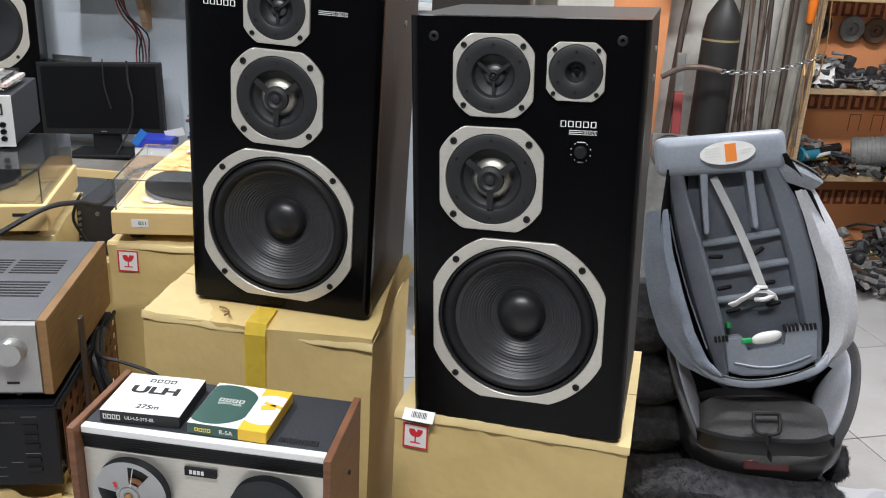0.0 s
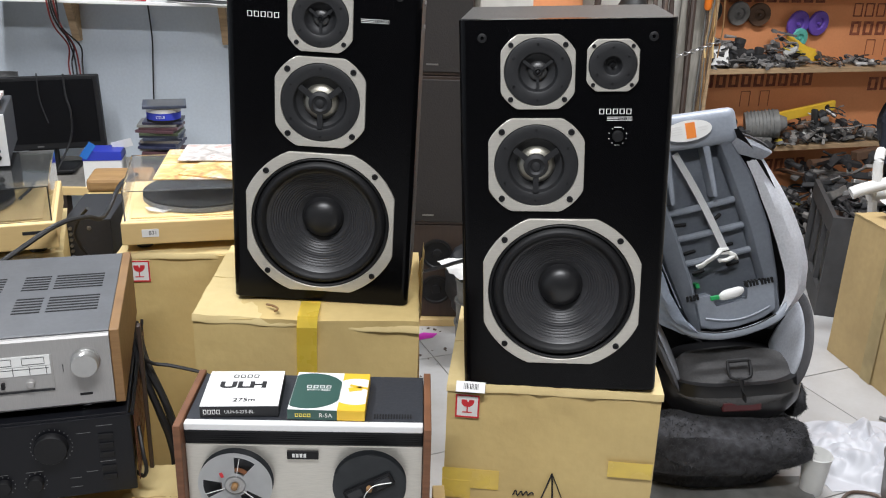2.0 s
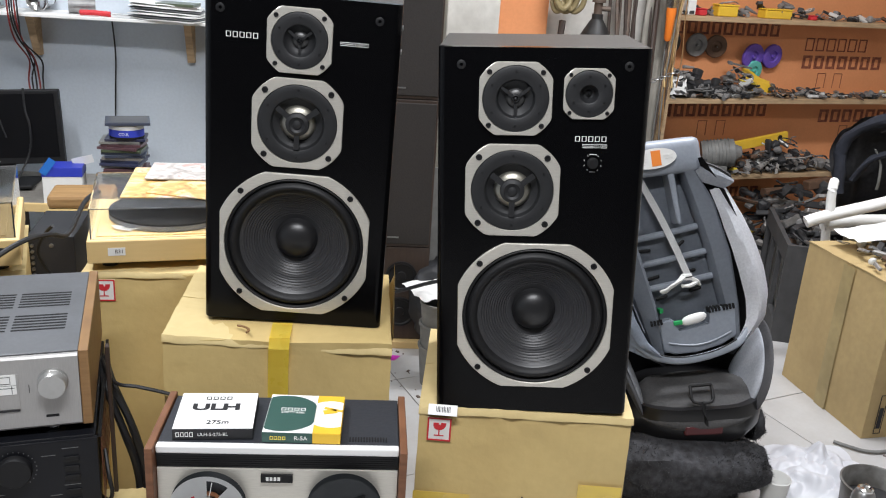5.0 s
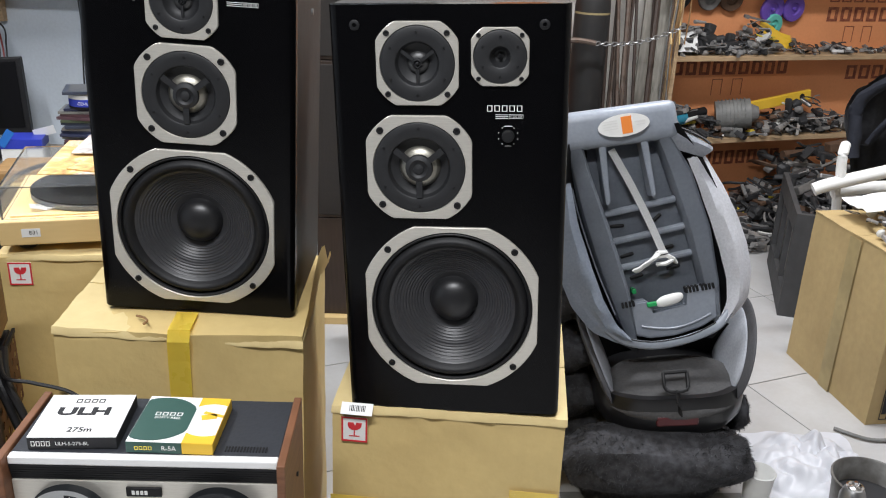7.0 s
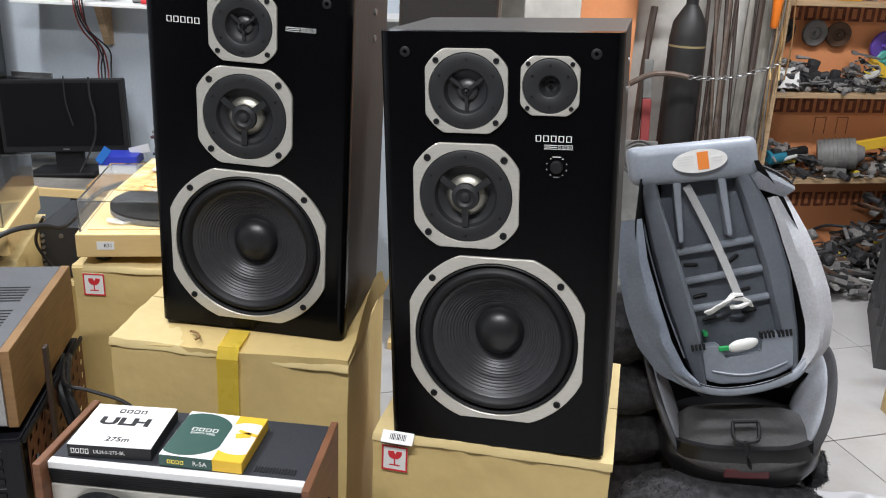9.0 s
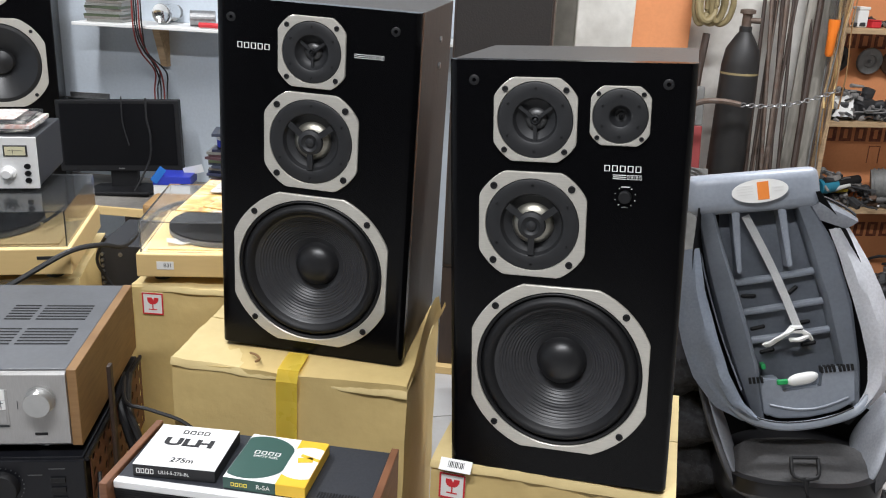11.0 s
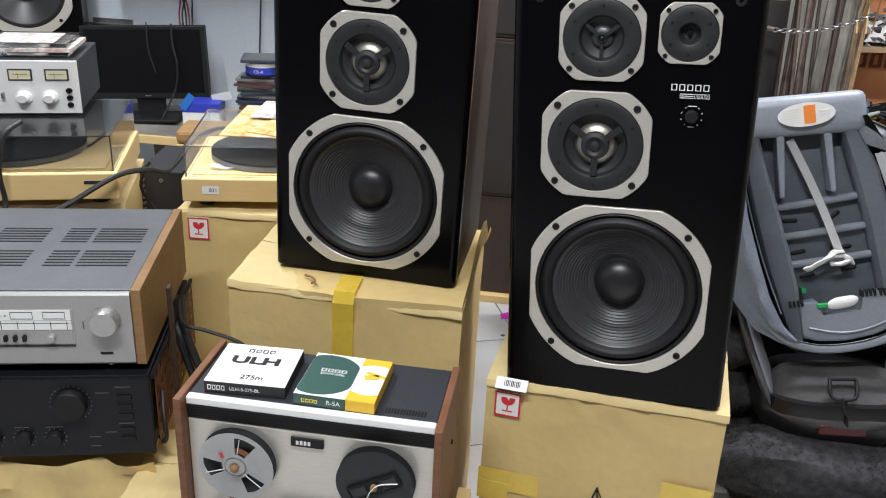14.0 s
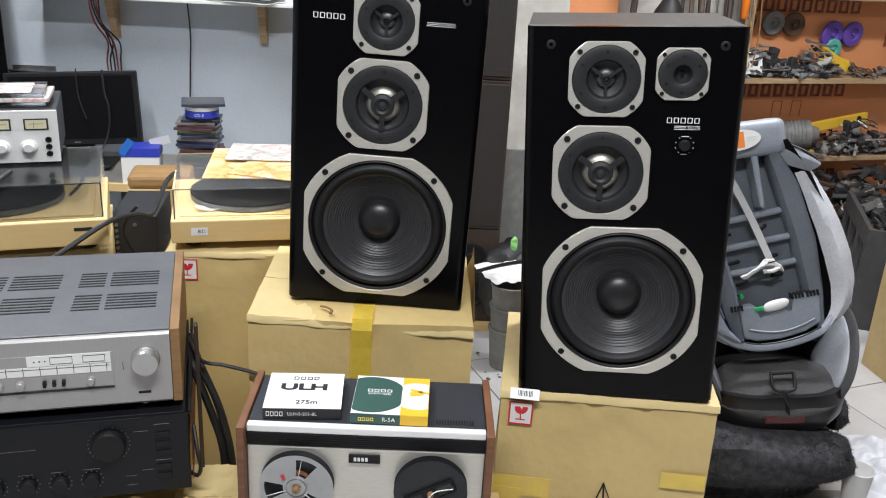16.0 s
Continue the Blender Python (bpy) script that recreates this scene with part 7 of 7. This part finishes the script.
bmesh.ops.solidify(bm, geom=list(bm.faces), thickness=0.008)
part("back_panel", bm, M_RUBBER, sb, "curved black sheet added for the shaded gap", smooth=True)
bm = bmesh.new()
tube(bm, [(-0.030, -0.135, 0.185), (-0.026, -0.165, 0.150), (0.026, -0.165, 0.150), (0.030, -0.135, 0.185)], 0.005, 8, 4)
tube(bm, [(-0.030, -0.135, 0.185), (0.030, -0.135, 0.188)], 0.006, 8, 2)
tube(bm, [(0, -0.166, 0.150), (0.003, -0.182, 0.115), (0.004, -0.185, 0.08)], 0.010, 8, 4, flat=0.3)
part("buckle_loop", bm, M_RUBBER, sb, "black plastic buckle loop", smooth=True)
bm = bmesh.new()
block(bm, -0.055, 0.055, -0.192, -0.165, 0.055, 0.085, 0.006)
part("recline_lever", bm, material("dark_red_plastic", (0.08, 0.012, 0.015), 0.4), sb, "dark red recline lever")


# ---- black fur ----
def fur_mass(name, label, category, shape, hairs, seed, m=None):
    """A lumpy pile with many short hair tufts on it. shape: list of (centre, radii)."""
    rng = random.Random(seed)
    t = thing(name, label, category, m)
    for c, r in shape:
        bm = bmesh.new()
        g = bmesh.ops.create_icosphere(bm, subdivisions=4, radius=1)["verts"]
        for v in g:
            p = v.co.copy()
            v.co = Vector((c[0] + math.copysign(abs(p.x) ** 0.55, p.x) * r[0], c[1] + p.y * r[1], max(c[2] + p.z * r[2], 0.001))) + noise.noise_vector(p * 2.2 + Vector(c)) * min(r) * 0.22
            v.co.z = max(v.co.z, 0.001)
        part("fold", bm, M_FUR, t, smooth=True)
    verts, faces = [], []
    for c, r in shape:
        for k in range(hairs):
            a, b = rng.uniform(0, 2 * math.pi), rng.uniform(-1, 1)
            q = math.sqrt(1 - b * b)
            p = Vector((q * math.cos(a), q * math.sin(a), b))
            s = Vector((c[0] + math.copysign(abs(p.x) ** 0.55, p.x) * r[0], c[1] + p.y * r[1], c[2] + p.z * r[2])) + noise.noise_vector(p * 2.2 + Vector(c)) * min(r) * 0.22
            if s.z < 0.01:
                continue
            d = (p + Vector((rng.uniform(-0.8, 0.8), rng.uniform(-0.8, 0.8), rng.uniform(-0.9, 0.3)))).normalized() * rng.uniform(0.004, 0.011)
            w = d.cross(Vector((rng.random(), rng.random(), rng.random()))).normalized() * 0.0011
            i = len(verts)
            verts += [s - w, s + w, s + d]
            faces.append((i, i + 1, i + 2))
    me = bpy.data.meshes.new("fur_nap")
    me.from_pydata([tuple(v) for v in verts], [], faces)
    me.materials.append(M_HAIR)
    h = new("fur_nap", me)
    h.parent = t
    tagged(h, "short grey-tipped fur", kind="stuff")
    return t


M_HAIR = material("grey_tipped_fur", (0.06, 0.06, 0.065), 0.7, grain=0.8, scale=35, tint=(0.012, 0.012, 0.013))
fur_mass("fur_roll", "rolled black fur rug lying on the floor", "fur rug", [((0.60, 1.965, 0.150), (0.265, 0.100, 0.088)), ((0.60, 2.02, 0.045), (0.20, 0.09, 0.06))], 6500, 3)
fur_mass("fur_pile", "folded black fur rug piled on the floor", "fur rug", [((0.36, 2.22, 0.10), (0.20, 0.17, 0.10)), ((0.34, 2.22, 0.24), (0.17, 0.16, 0.075)), ((0.33, 2.24, 0.36), (0.15, 0.15, 0.070)), ((0.31, 2.27, 0.50), (0.12, 0.13, 0.095)), ((0.66, 2.21, 0.115), (0.24, 0.14, 0.118))], 3200, 5)
fur_mass("fur_offcut", "small scrap of grey fur by the seat", "fur rug", [((0.845, 2.06, 0.235), (0.03, 0.05, 0.05))], 700, 6)

M_KRAFT = material("plain_kraft_board", (0.47, 0.345, 0.16), 0.7, grain=0.25, scale=40, stain=0.5, stain_scale=5, tint=(0.33, 0.235, 0.11), bump=0.3)

# ---- large carton and heap at the right ----
c = carton(pose(1.42, 2.362, 0, 0, 0, 7), 0.62, 0.485, 0.566, "large plain brown carton with red stamped print", 21.5, bulge=0.003, rough=0.002, mats=M_KRAFT)
M_STAMP = material("red_stamp", (0.62, 0.09, 0.11), 0.7, grain=0.7, scale=60, tint=(0.52, 0.33, 0.16))
for k in range(4):
    bars(c, "stamped_row", M_STAMP, pose(0.19 + 0.0 * k, -0.0055, 0.235 + k * 0.034), [(0.0 + j * 0.03, 0.022 + j * 0.03, 0.0, 0.024) for j in range(3)] + [(0.10 + 0.04 * j, 0.125 + 0.04 * j, 0.0, 0.022) for j in range(4)], -0.0004, 0.0004)
bars(c, "printed_frame", M_INK, pose(0.052, -0.0050, 0.02), [(-0.014, -0.011, 0.0, 0.15), (0.011, 0.014, 0.0, 0.15), (-0.011, 0.011, 0.0, 0.003), (-0.011, 0.011, 0.147, 0.15), (-0.008, 0.008, 0.02, 0.10)], -0.0004, 0.0004)
bars(c, "printed_marks", M_INK, pose(0.115, -0.0052, 0.03), [(0.0, 0.003, 0.0, 0.075), (0.006, 0.008, 0.0, 0.075), (-0.006, 0.014, 0.04, 0.043)], -0.0004, 0.0004)
bm = bmesh.new()
block(bm, -0.0075, -0.0068, 0.205, 0.265, 0.0, 0.556)
part("tape", bm, material("aged_tape", (0.43, 0.33, 0.15), 0.35, grain=0.3, scale=30, stain=0.5, stain_scale=7), c, "clear aged tape along the seam")
B3 = pose(1.42, 2.362, 0.573, 0, 0, 7)
junk("carton_clutter", "tools, cables and scraps lying on the large carton", B3, [(0.05, 0.58, 0.05, 0.40, 0.0, 0.05, 70, 0.028), (0.02, 0.3, 0.02, 0.2, 0.0, 0.02, 14, 0.025)], 31)
for x, y, z, w, d, rz, mat, label in ((0.06, 0.30, 0.045, 0.26, 0.13, 8, M_WHITE, "white paper sheet on the clutter"), (0.30, 0.24, 0.05, 0.15, 0.12, -25, material("plum_paper", (0.16, 0.07, 0.08), 0.5), "plum coloured leaflet on the clutter"), (0.20, 0.14, 0.03, 0.12, 0.09, 35, material("lilac_film", (0.55, 0.38, 0.45), 0.3), "lilac plastic wrapper on the carton")):
    pp = thing("paper_sheet", label, "paper", B3 @ pose(x, y, z, 6, -4, rz))
    bm = bmesh.new()
    bmesh.ops.create_grid(bm, x_segments=10, y_segments=8, size=0.5)
    for v in bm.verts:
        p = v.co.copy()
        v.co = Vector(((p.x + 0.5) * w, (p.y + 0.5) * d, 0)) + noise.noise_vector(p * 3.5 + Vector((x, y, 0))) * 0.014
    bmesh.ops.solidify(bm, geom=list(bm.faces), thickness=0.0012)
    part("sheet", bm, mat, pp, smooth=True)
sc = thing("scissors", "scissors with orange-red handles on the carton", "scissors", B3 @ pose(0.17, 0.03, 0.012, 0, 0, 12))
M_GRIP = material("red_orange_plastic", (0.75, 0.09, 0.04), 0.4)
for s in (-1, 1):
    bm = bmesh.new()
    tube(bm, [(0.02 + 0.022 * math.cos(a), s * 0.016 + 0.012 * math.sin(a), 0) for a in [k * math.pi / 6 for k in range(13)]], 0.004, 6, 2)
    part("handle", bm, M_GRIP, sc, smooth=True)
    bm = bmesh.new()
    block(bm, 0.04, 0.15, -0.005 + s * 0.002, 0.005 + s * 0.002, s * 0.0012 - 0.001, s * 0.0012 + 0.001)
    part("blade", bm, M_CHROME, sc)
cr = thing("plastic_crate", "dusty black plastic crate with cut-outs", "crate", pose(1.80, 3.06, 0, 0, 0, 72))
bm = bmesh.new()
X, Yd, Hh = 0.62, 0.36, 0.44
block(bm, 0, X, 0, Yd, 0, 0.02)
for z0, z1 in ((0.02, 0.10), (0.36, Hh)):
    block(bm, 0, X, 0, 0.02, z0, z1)
    block(bm, 0, X, Yd - 0.02, Yd, z0, z1)
    block(bm, 0, 0.02, 0.02, Yd - 0.02, z0, z1)
    block(bm, X - 0.02, X, 0.02, Yd - 0.02, z0, z1)
for x in (0.0, 0.19, 0.40, X - 0.03):
    for y in (0.0, Yd - 0.02):
        block(bm, x, x + 0.03, y, y + 0.02, 0.10, 0.36)
for x in (0.0, X - 0.02):
    block(bm, x, x + 0.02, 0.02, Yd - 0.02, 0.10, 0.36)
for x in (0.03, 0.22):
    block(bm, x, x + 0.18, 0.016, 0.02, 0.10, 0.36)
part("frame", bm, material("dusty_black_plastic", (0.065, 0.065, 0.067), 0.7, grain=0.5, scale=20, stain=0.5, stain_scale=6), cr)
bm = bmesh.new()
block(bm, 0.035, X - 0.035, 0.005, Yd - 0.03, 0.021, 0.33, 0.01)
part("liner", bm, M_DIRTY, cr)
junk("crate_clutter", "dusty grey parts heaped in the crate", pose(1.80, 3.06, 0, 0, 0, 72), [(0.05, 0.57, 0.05, 0.30, 0.32, 0.22, 120, 0.045)], 37)
cp = thing("card_scrap", "bent piece of brown cardboard on the heap", "cardboard", pose(1.76, 3.38, 0.52, 25, -10, 30))
bm = bmesh.new()
prism(bm, [(0, 0), (0.14, 0.0), (0.16, 0.09), (0.09, 0.15), (0.02, 0.10)], 0, 0.006)
part("sheet", bm, M_CARD, cp)

# white tubular frame and a dark padded chair-back shape built as a jacket
fr = thing("chair_frame", "white tubular metal chair frame lying on the heap", "chair", pose(0, 0, 0))
bm = bmesh.new()
tube(bm, [(1.395, 2.96, 0.605), (1.46, 2.955, 0.632), (1.70, 2.95, 0.70), (2.20, 2.94, 0.85)], 0.024, 12, 5)
part("tube", bm, M_WHITE, fr, "white enamelled tube", smooth=True)
bm = bmesh.new()
tube(bm, [(1.50, 3.02, 0.575), (1.62, 3.02, 0.60), (1.90, 3.02, 0.61), (2.25, 3.02, 0.615)], 0.024, 12, 5)
part("tube", bm, M_WHITE, fr, "white enamelled tube", smooth=True)
bm = bmesh.new()
tube(bm, [(1.485, 2.955, 0.645), (1.480, 2.96, 0.69), (1.478, 2.965, 0.74), (1.500, 3.0, 0.765)], 0.018, 10, 5)
part("tube", bm, M_WHITE, fr, "white enamelled tube", smooth=True)
bm = bmesh.new()
tube(bm, [(2.22, 2.95, 0.85), (2.22, 3.0, 0.60), (2.22, 3.0, 0.0)], 0.024, 10, 4)
part("leg", bm, M_WHITE, fr, smooth=True)
bm = bmesh.new()
tube(bm, [(1.46, 2.98, 0.63), (1.52, 3.02, 0.56), (1.56, 3.05, 0.3), (1.58, 3.06, 0.0)], 0.018, 10, 4)
part("leg", bm, M_WHITE, fr, smooth=True)
jk = thing("jacket", "dark navy padded shape with straps, built as a draped jacket", "jacket", pose(2.06, 3.24, 0))
TOPS = [Vector(p) for p in ((-0.43, 0.02, 0.90), (-0.40, 0.0, 0.95), (-0.32, -0.02, 1.0), (-0.12, -0.03, 1.06), (0.10, 0.0, 1.09), (0.32, 0.06, 1.08))]
LOWS = [Vector(p) for p in ((-0.42, -0.02, 0.68), (-0.36, 0.02, 0.70), (-0.26, 0.04, 0.69), (-0.10, 0.05, 0.66), (0.10, 0.06, 0.62), (0.34, 0.08, 0.58))]
FOOT = [Vector((-0.20 + 0.10 * k, 0.22, 0.0)) for k in range(6)]


def along(line, t):
    k = t * (len(line) - 1)
    j = min(int(k), len(line) - 2)
    return line[j].lerp(line[j + 1], k - j)


bm = bmesh.new()
rows = []
for i in range(31):
    u = i / 30
    row = []
    for j in range(21):
        v = j / 20
        p = along(TOPS, u).lerp(along(LOWS, u), v * 2) if v <= 0.5 else along(LOWS, u).lerp(along(FOOT, u), v * 2 - 1)
        q = p + Vector((0, 0.05 * math.sin(math.pi * min(1, v * 2)), 0)) + noise.noise_vector(p * 9) * 0.016 + Vector((0, 0.012 * math.sin(u * 26 + v * 9), 0))
        q.z = max(q.z, 0.0)
        row.append(bm.verts.new(q))
    rows.append(row)
for a, b in zip(rows, rows[1:]):
    for j in range(20):
        bm.faces.new((a[j], a[j + 1], b[j + 1], b[j]))
bmesh.ops.solidify(bm, geom=list(bm.faces), thickness=0.012)
part("lining", bm, material("charcoal_lining", (0.05, 0.05, 0.055), 0.8, gloss=0.25, grain=0.5, scale=60, bump=0.4), jk, "charcoal creased lining", smooth=True)
M_NAVYCLOTH = material("navy_nylon", (0.020, 0.022, 0.030), 0.85, gloss=0.2, grain=0.4, scale=60, bump=0.4)
bm = bmesh.new()
tube(bm, [LOWS[0] + Vector((0, -0.03, -0.01)), TOPS[0] + Vector((0.01, -0.03, -0.05)), TOPS[1] + Vector((0.01, -0.03, -0.03)), TOPS[2] + Vector((0, -0.03, -0.03)), TOPS[3] + Vector((0, -0.03, -0.03)), TOPS[4] + Vector((0, -0.03, -0.03)), TOPS[5]], 0.027, 12, 6, flat=0.9)
wobble(bm, 0.010, 14)
part("sleeve", bm, M_NAVYCLOTH, jk, "navy padded edge", smooth=True)
bm = bmesh.new()
tube(bm, [(-0.36, -0.03, 0.72), (-0.30, -0.05, 0.82), (-0.12, -0.05, 0.875), (0.12, -0.02, 0.90), (0.34, 0.03, 0.90)], 0.022, 10, 6, flat=0.6)
wobble(bm, 0.006, 18)
part("sleeve", bm, M_NAVYCLOTH, jk, "navy padded edge", smooth=True)
bm = bmesh.new()
tube(bm, [(-0.30, -0.05, 0.86), (-0.27, -0.06, 0.80), (-0.26, -0.06, 0.73), (-0.255, -0.05, 0.69)], 0.006, 6, 5, flat=0.5)
part("strap", bm, M_DIRTY, jk, "grey strap", smooth=True)
bm = bmesh.new()
tube(bm, [(-0.28, -0.03, 0.93), (-0.10, -0.05, 0.97), (0.10, -0.03, 0.985), (0.3, 0.02, 0.98)], 0.008, 6, 5, flat=0.5)
part("strap", bm, M_DKFABRIC, jk, smooth=True)
yx = thing("yellow_box", "yellow printed cardboard box beside the heap", "box", pose(1.875, 3.035, 0, 0, 0, 4))
bm = bmesh.new()
block(bm, 0, 0.20, 0, 0.10, 0, 0.785, 0.003)
part("box_body", bm, material("yellow_box_card", (0.62, 0.46, 0.09), 0.55, grain=0.4, scale=25, stain=0.6, stain_scale=8, tint=(0.22, 0.15, 0.04)), yx)

# ---- small things on the floor ----
cu = thing("paper_cup", "white paper cup standing on the floor", "cup", pose(0.888, 1.94, 0))
bm = bmesh.new()
lathe_z(bm, [(0.028, 0.004), (0.030, 0.0), (0.031, 0.0), (0.041, 0.118), (0.043, 0.121), (0.041, 0.124), (0.039, 0.120), (0.029, 0.006)], 32)
part("cup", bm, M_WHITE, cu, smooth=True)
bk = thing("paint_bucket", "dirty grey metal bucket with a dark inside", "bucket", pose(1.170, 1.885, 0) @ Matrix.Scale(0.86, 4))
bm = bmesh.new()
lathe_z(bm, [(0.098, 0.006), (0.100, 0.0), (0.102, 0.0), (0.116, 0.15), (0.121, 0.152), (0.122, 0.160), (0.117, 0.163), (0.113, 0.158), (0.099, 0.01)], 40)
part("pail", bm, material("rusty_pail", (0.30, 0.30, 0.29), 0.5, 0.4, grain=0.8, scale=16, stain=0.9, stain_scale=9, tint=(0.07, 0.06, 0.05), bump=0.4), bk, smooth=True)
# Black disc added so the inside of the pail shows dark.
bm = bmesh.new()
lathe_z(bm, [(0.1075, 0.085), (0.06, 0.09), (0.002, 0.088)], 32)
part("residue", bm, M_INK, bk, smooth=True)
cn = thing("spray_can", "silver spray can with a metal valve cup", "spray can", pose(1.060, 1.785, 0) @ Matrix.Diagonal((1, 1, 1.2, 1)))
bm = bmesh.new()
lathe_z(bm, [(0.030, 0.0), (0.032, 0.004), (0.032, 0.135), (0.026, 0.150), (0.021, 0.155)], 28)
part("body", bm, M_STEEL, cn, smooth=True)
bm = bmesh.new()
lathe_z(bm, [(0.021, 0.1552), (0.0215, 0.160), (0.016, 0.162), (0.012, 0.158), (0.006, 0.160), (0.005, 0.170)], 24)
part("valve_cup", bm, M_CHROME, cn, smooth=True)
bars(cn, "printed_stripe", M_INK, pose(0.010, -0.0308, 0.03), [(0, 0.0015, 0, 0.09), (0.005, 0.0065, 0, 0.09)], -0.0008, 0.0006)
bt = thing("purple_bottle", "purple bottle with a black cap on the floor", "bottle", pose(1.56, 2.25, 0))
bm = bmesh.new()
lathe_z(bm, [(0.036, 0.0), (0.038, 0.004), (0.038, 0.135), (0.034, 0.142)], 28)
part("body", bm, material("purple_label", (0.10, 0.05, 0.36), 0.4), bt, smooth=True)
bm = bmesh.new()
lathe_z(bm, [(0.0345, 0.1425), (0.036, 0.15), (0.036, 0.185), (0.03, 0.19)], 28)
part("cap", bm, M_RUBBER, bt, smooth=True)
bm = bmesh.new()
lathe_z(bm, [(0.0386, 0.05), (0.0386, 0.095)], 28, False)
part("label_band", bm, M_WHITE, bt, smooth=True)
bg = thing("plastic_bag", "crumpled translucent white plastic bag on the floor", "bag", pose(1.13, 2.12, 0))
bm = bmesh.new()
bmesh.ops.create_grid(bm, x_segments=64, y_segments=60, size=0.5)
for v in bm.verts:
    x, y = v.co.x * 2, v.co.y * 2
    e = max(0, 1 - (x * x + y * y) ** 1.2)
    h = 0.10 * e * (0.45 + 0.8 * abs(noise.noise(Vector((x * 2.1, y * 2.1, 4)))) + 0.22 * abs(noise.noise(Vector((x * 4.5, y * 4.5, 9)))))
    v.co = Vector((x * 0.18 * (1 + 0.25 * noise.noise(Vector((y * 2, x, 1)))), y * 0.19 * (1 + 0.25 * noise.noise(Vector((x * 2, y, 2)))), 0.001 + h))
bmesh.ops.solidify(bm, geom=list(bm.faces), thickness=0.0006)
part("film", bm, material("white_film", (0.62, 0.63, 0.67), 0.45, grain=0.15, scale=14, transmission=0.08), bg, smooth=True)
bg = thing("shopping_bag", "small white bag with pink print on the floor", "bag", pose(1.62, 2.05, 0))
bm = bmesh.new()
g = bmesh.ops.create_icosphere(bm, subdivisions=4, radius=1)["verts"]
for v in g:
    p = v.co.copy()
    v.co = Vector((p.x * 0.08, p.y * 0.07, max(0.085 + p.z * 0.09, 0.001))) + noise.noise_vector(p * 3) * 0.012
    v.co.z = max(v.co.z, 0.001)
part("bag", bm, M_WHITE, bg, smooth=True)
bm = bmesh.new()
g = bmesh.ops.create_icosphere(bm, subdivisions=3, radius=1)["verts"]
for v in g:
    p = v.co.copy()
    v.co = Vector((p.x * 0.055, p.y * 0.05, 0.16 + p.z * 0.03)) + noise.noise_vector(p * 3) * 0.012
part("pink_top", bm, material("pink_film", (0.70, 0.12, 0.16), 0.4), bg, smooth=True)
cable([(1.30, 2.33, 0.008), (1.38, 2.27, 0.008), (1.46, 2.27, 0.008), (1.53, 2.30, 0.008)], 0.006, "grey cord lying on the tiles", M_DIRTY)
cable([(0.93, 1.86, 0.006), (1.0, 1.92, 0.006), (1.07, 1.90, 0.006), (1.06, 1.82, 0.006), (0.98, 1.80, 0.006)], 0.005, "brown cord looped on the floor", M_RUSTY)
rg = thing("brown_rag", "flat brown cardboard scrap under the fur roll", "cardboard", pose(0.36, 1.70, 0))
bm = bmesh.new()
bmesh.ops.create_grid(bm, x_segments=12, y_segments=8, size=0.5)
for v in bm.verts:
    p = v.co.copy()
    v.co = Vector(((p.x + 0.5) * 0.52, (p.y + 0.5) * 0.30, 0.006)) + noise.noise_vector(p * 4) * 0.004
bmesh.ops.solidify(bm, geom=list(bm.faces), thickness=0.003)
part("sheet", bm, M_DIRTY, rg, smooth=True)

# ---- floor tiles ----
PITCH = 0.59
tm = bpy.data.meshes.new("tile")
bm = bmesh.new()
block(bm, 0.002, PITCH - 0.002, 0.002, PITCH - 0.002, -0.0055, 0.0, 0.0012)
bm.to_mesh(tm)
bm.free()
tm.materials.append(M_TILE)
for i in range(-8, 9):
    for j in range(-7, 9):
        o = TU * (0.767 + i * PITCH) + TN * (2.065 + j * PITCH)
        c = o + (TU + TN) * PITCH / 2
        if not (-3.1 < c.x < 3.1 and -1.6 < c.y < 4.3):
            continue
        t = new("tile", tm)
        t.parent = floor
        t.matrix_basis = Matrix.Translation(o + Vector((0, 0, 0.0004 * random.random() - 0.0006))) @ Matrix.Rotation(TA, 4, "Z")
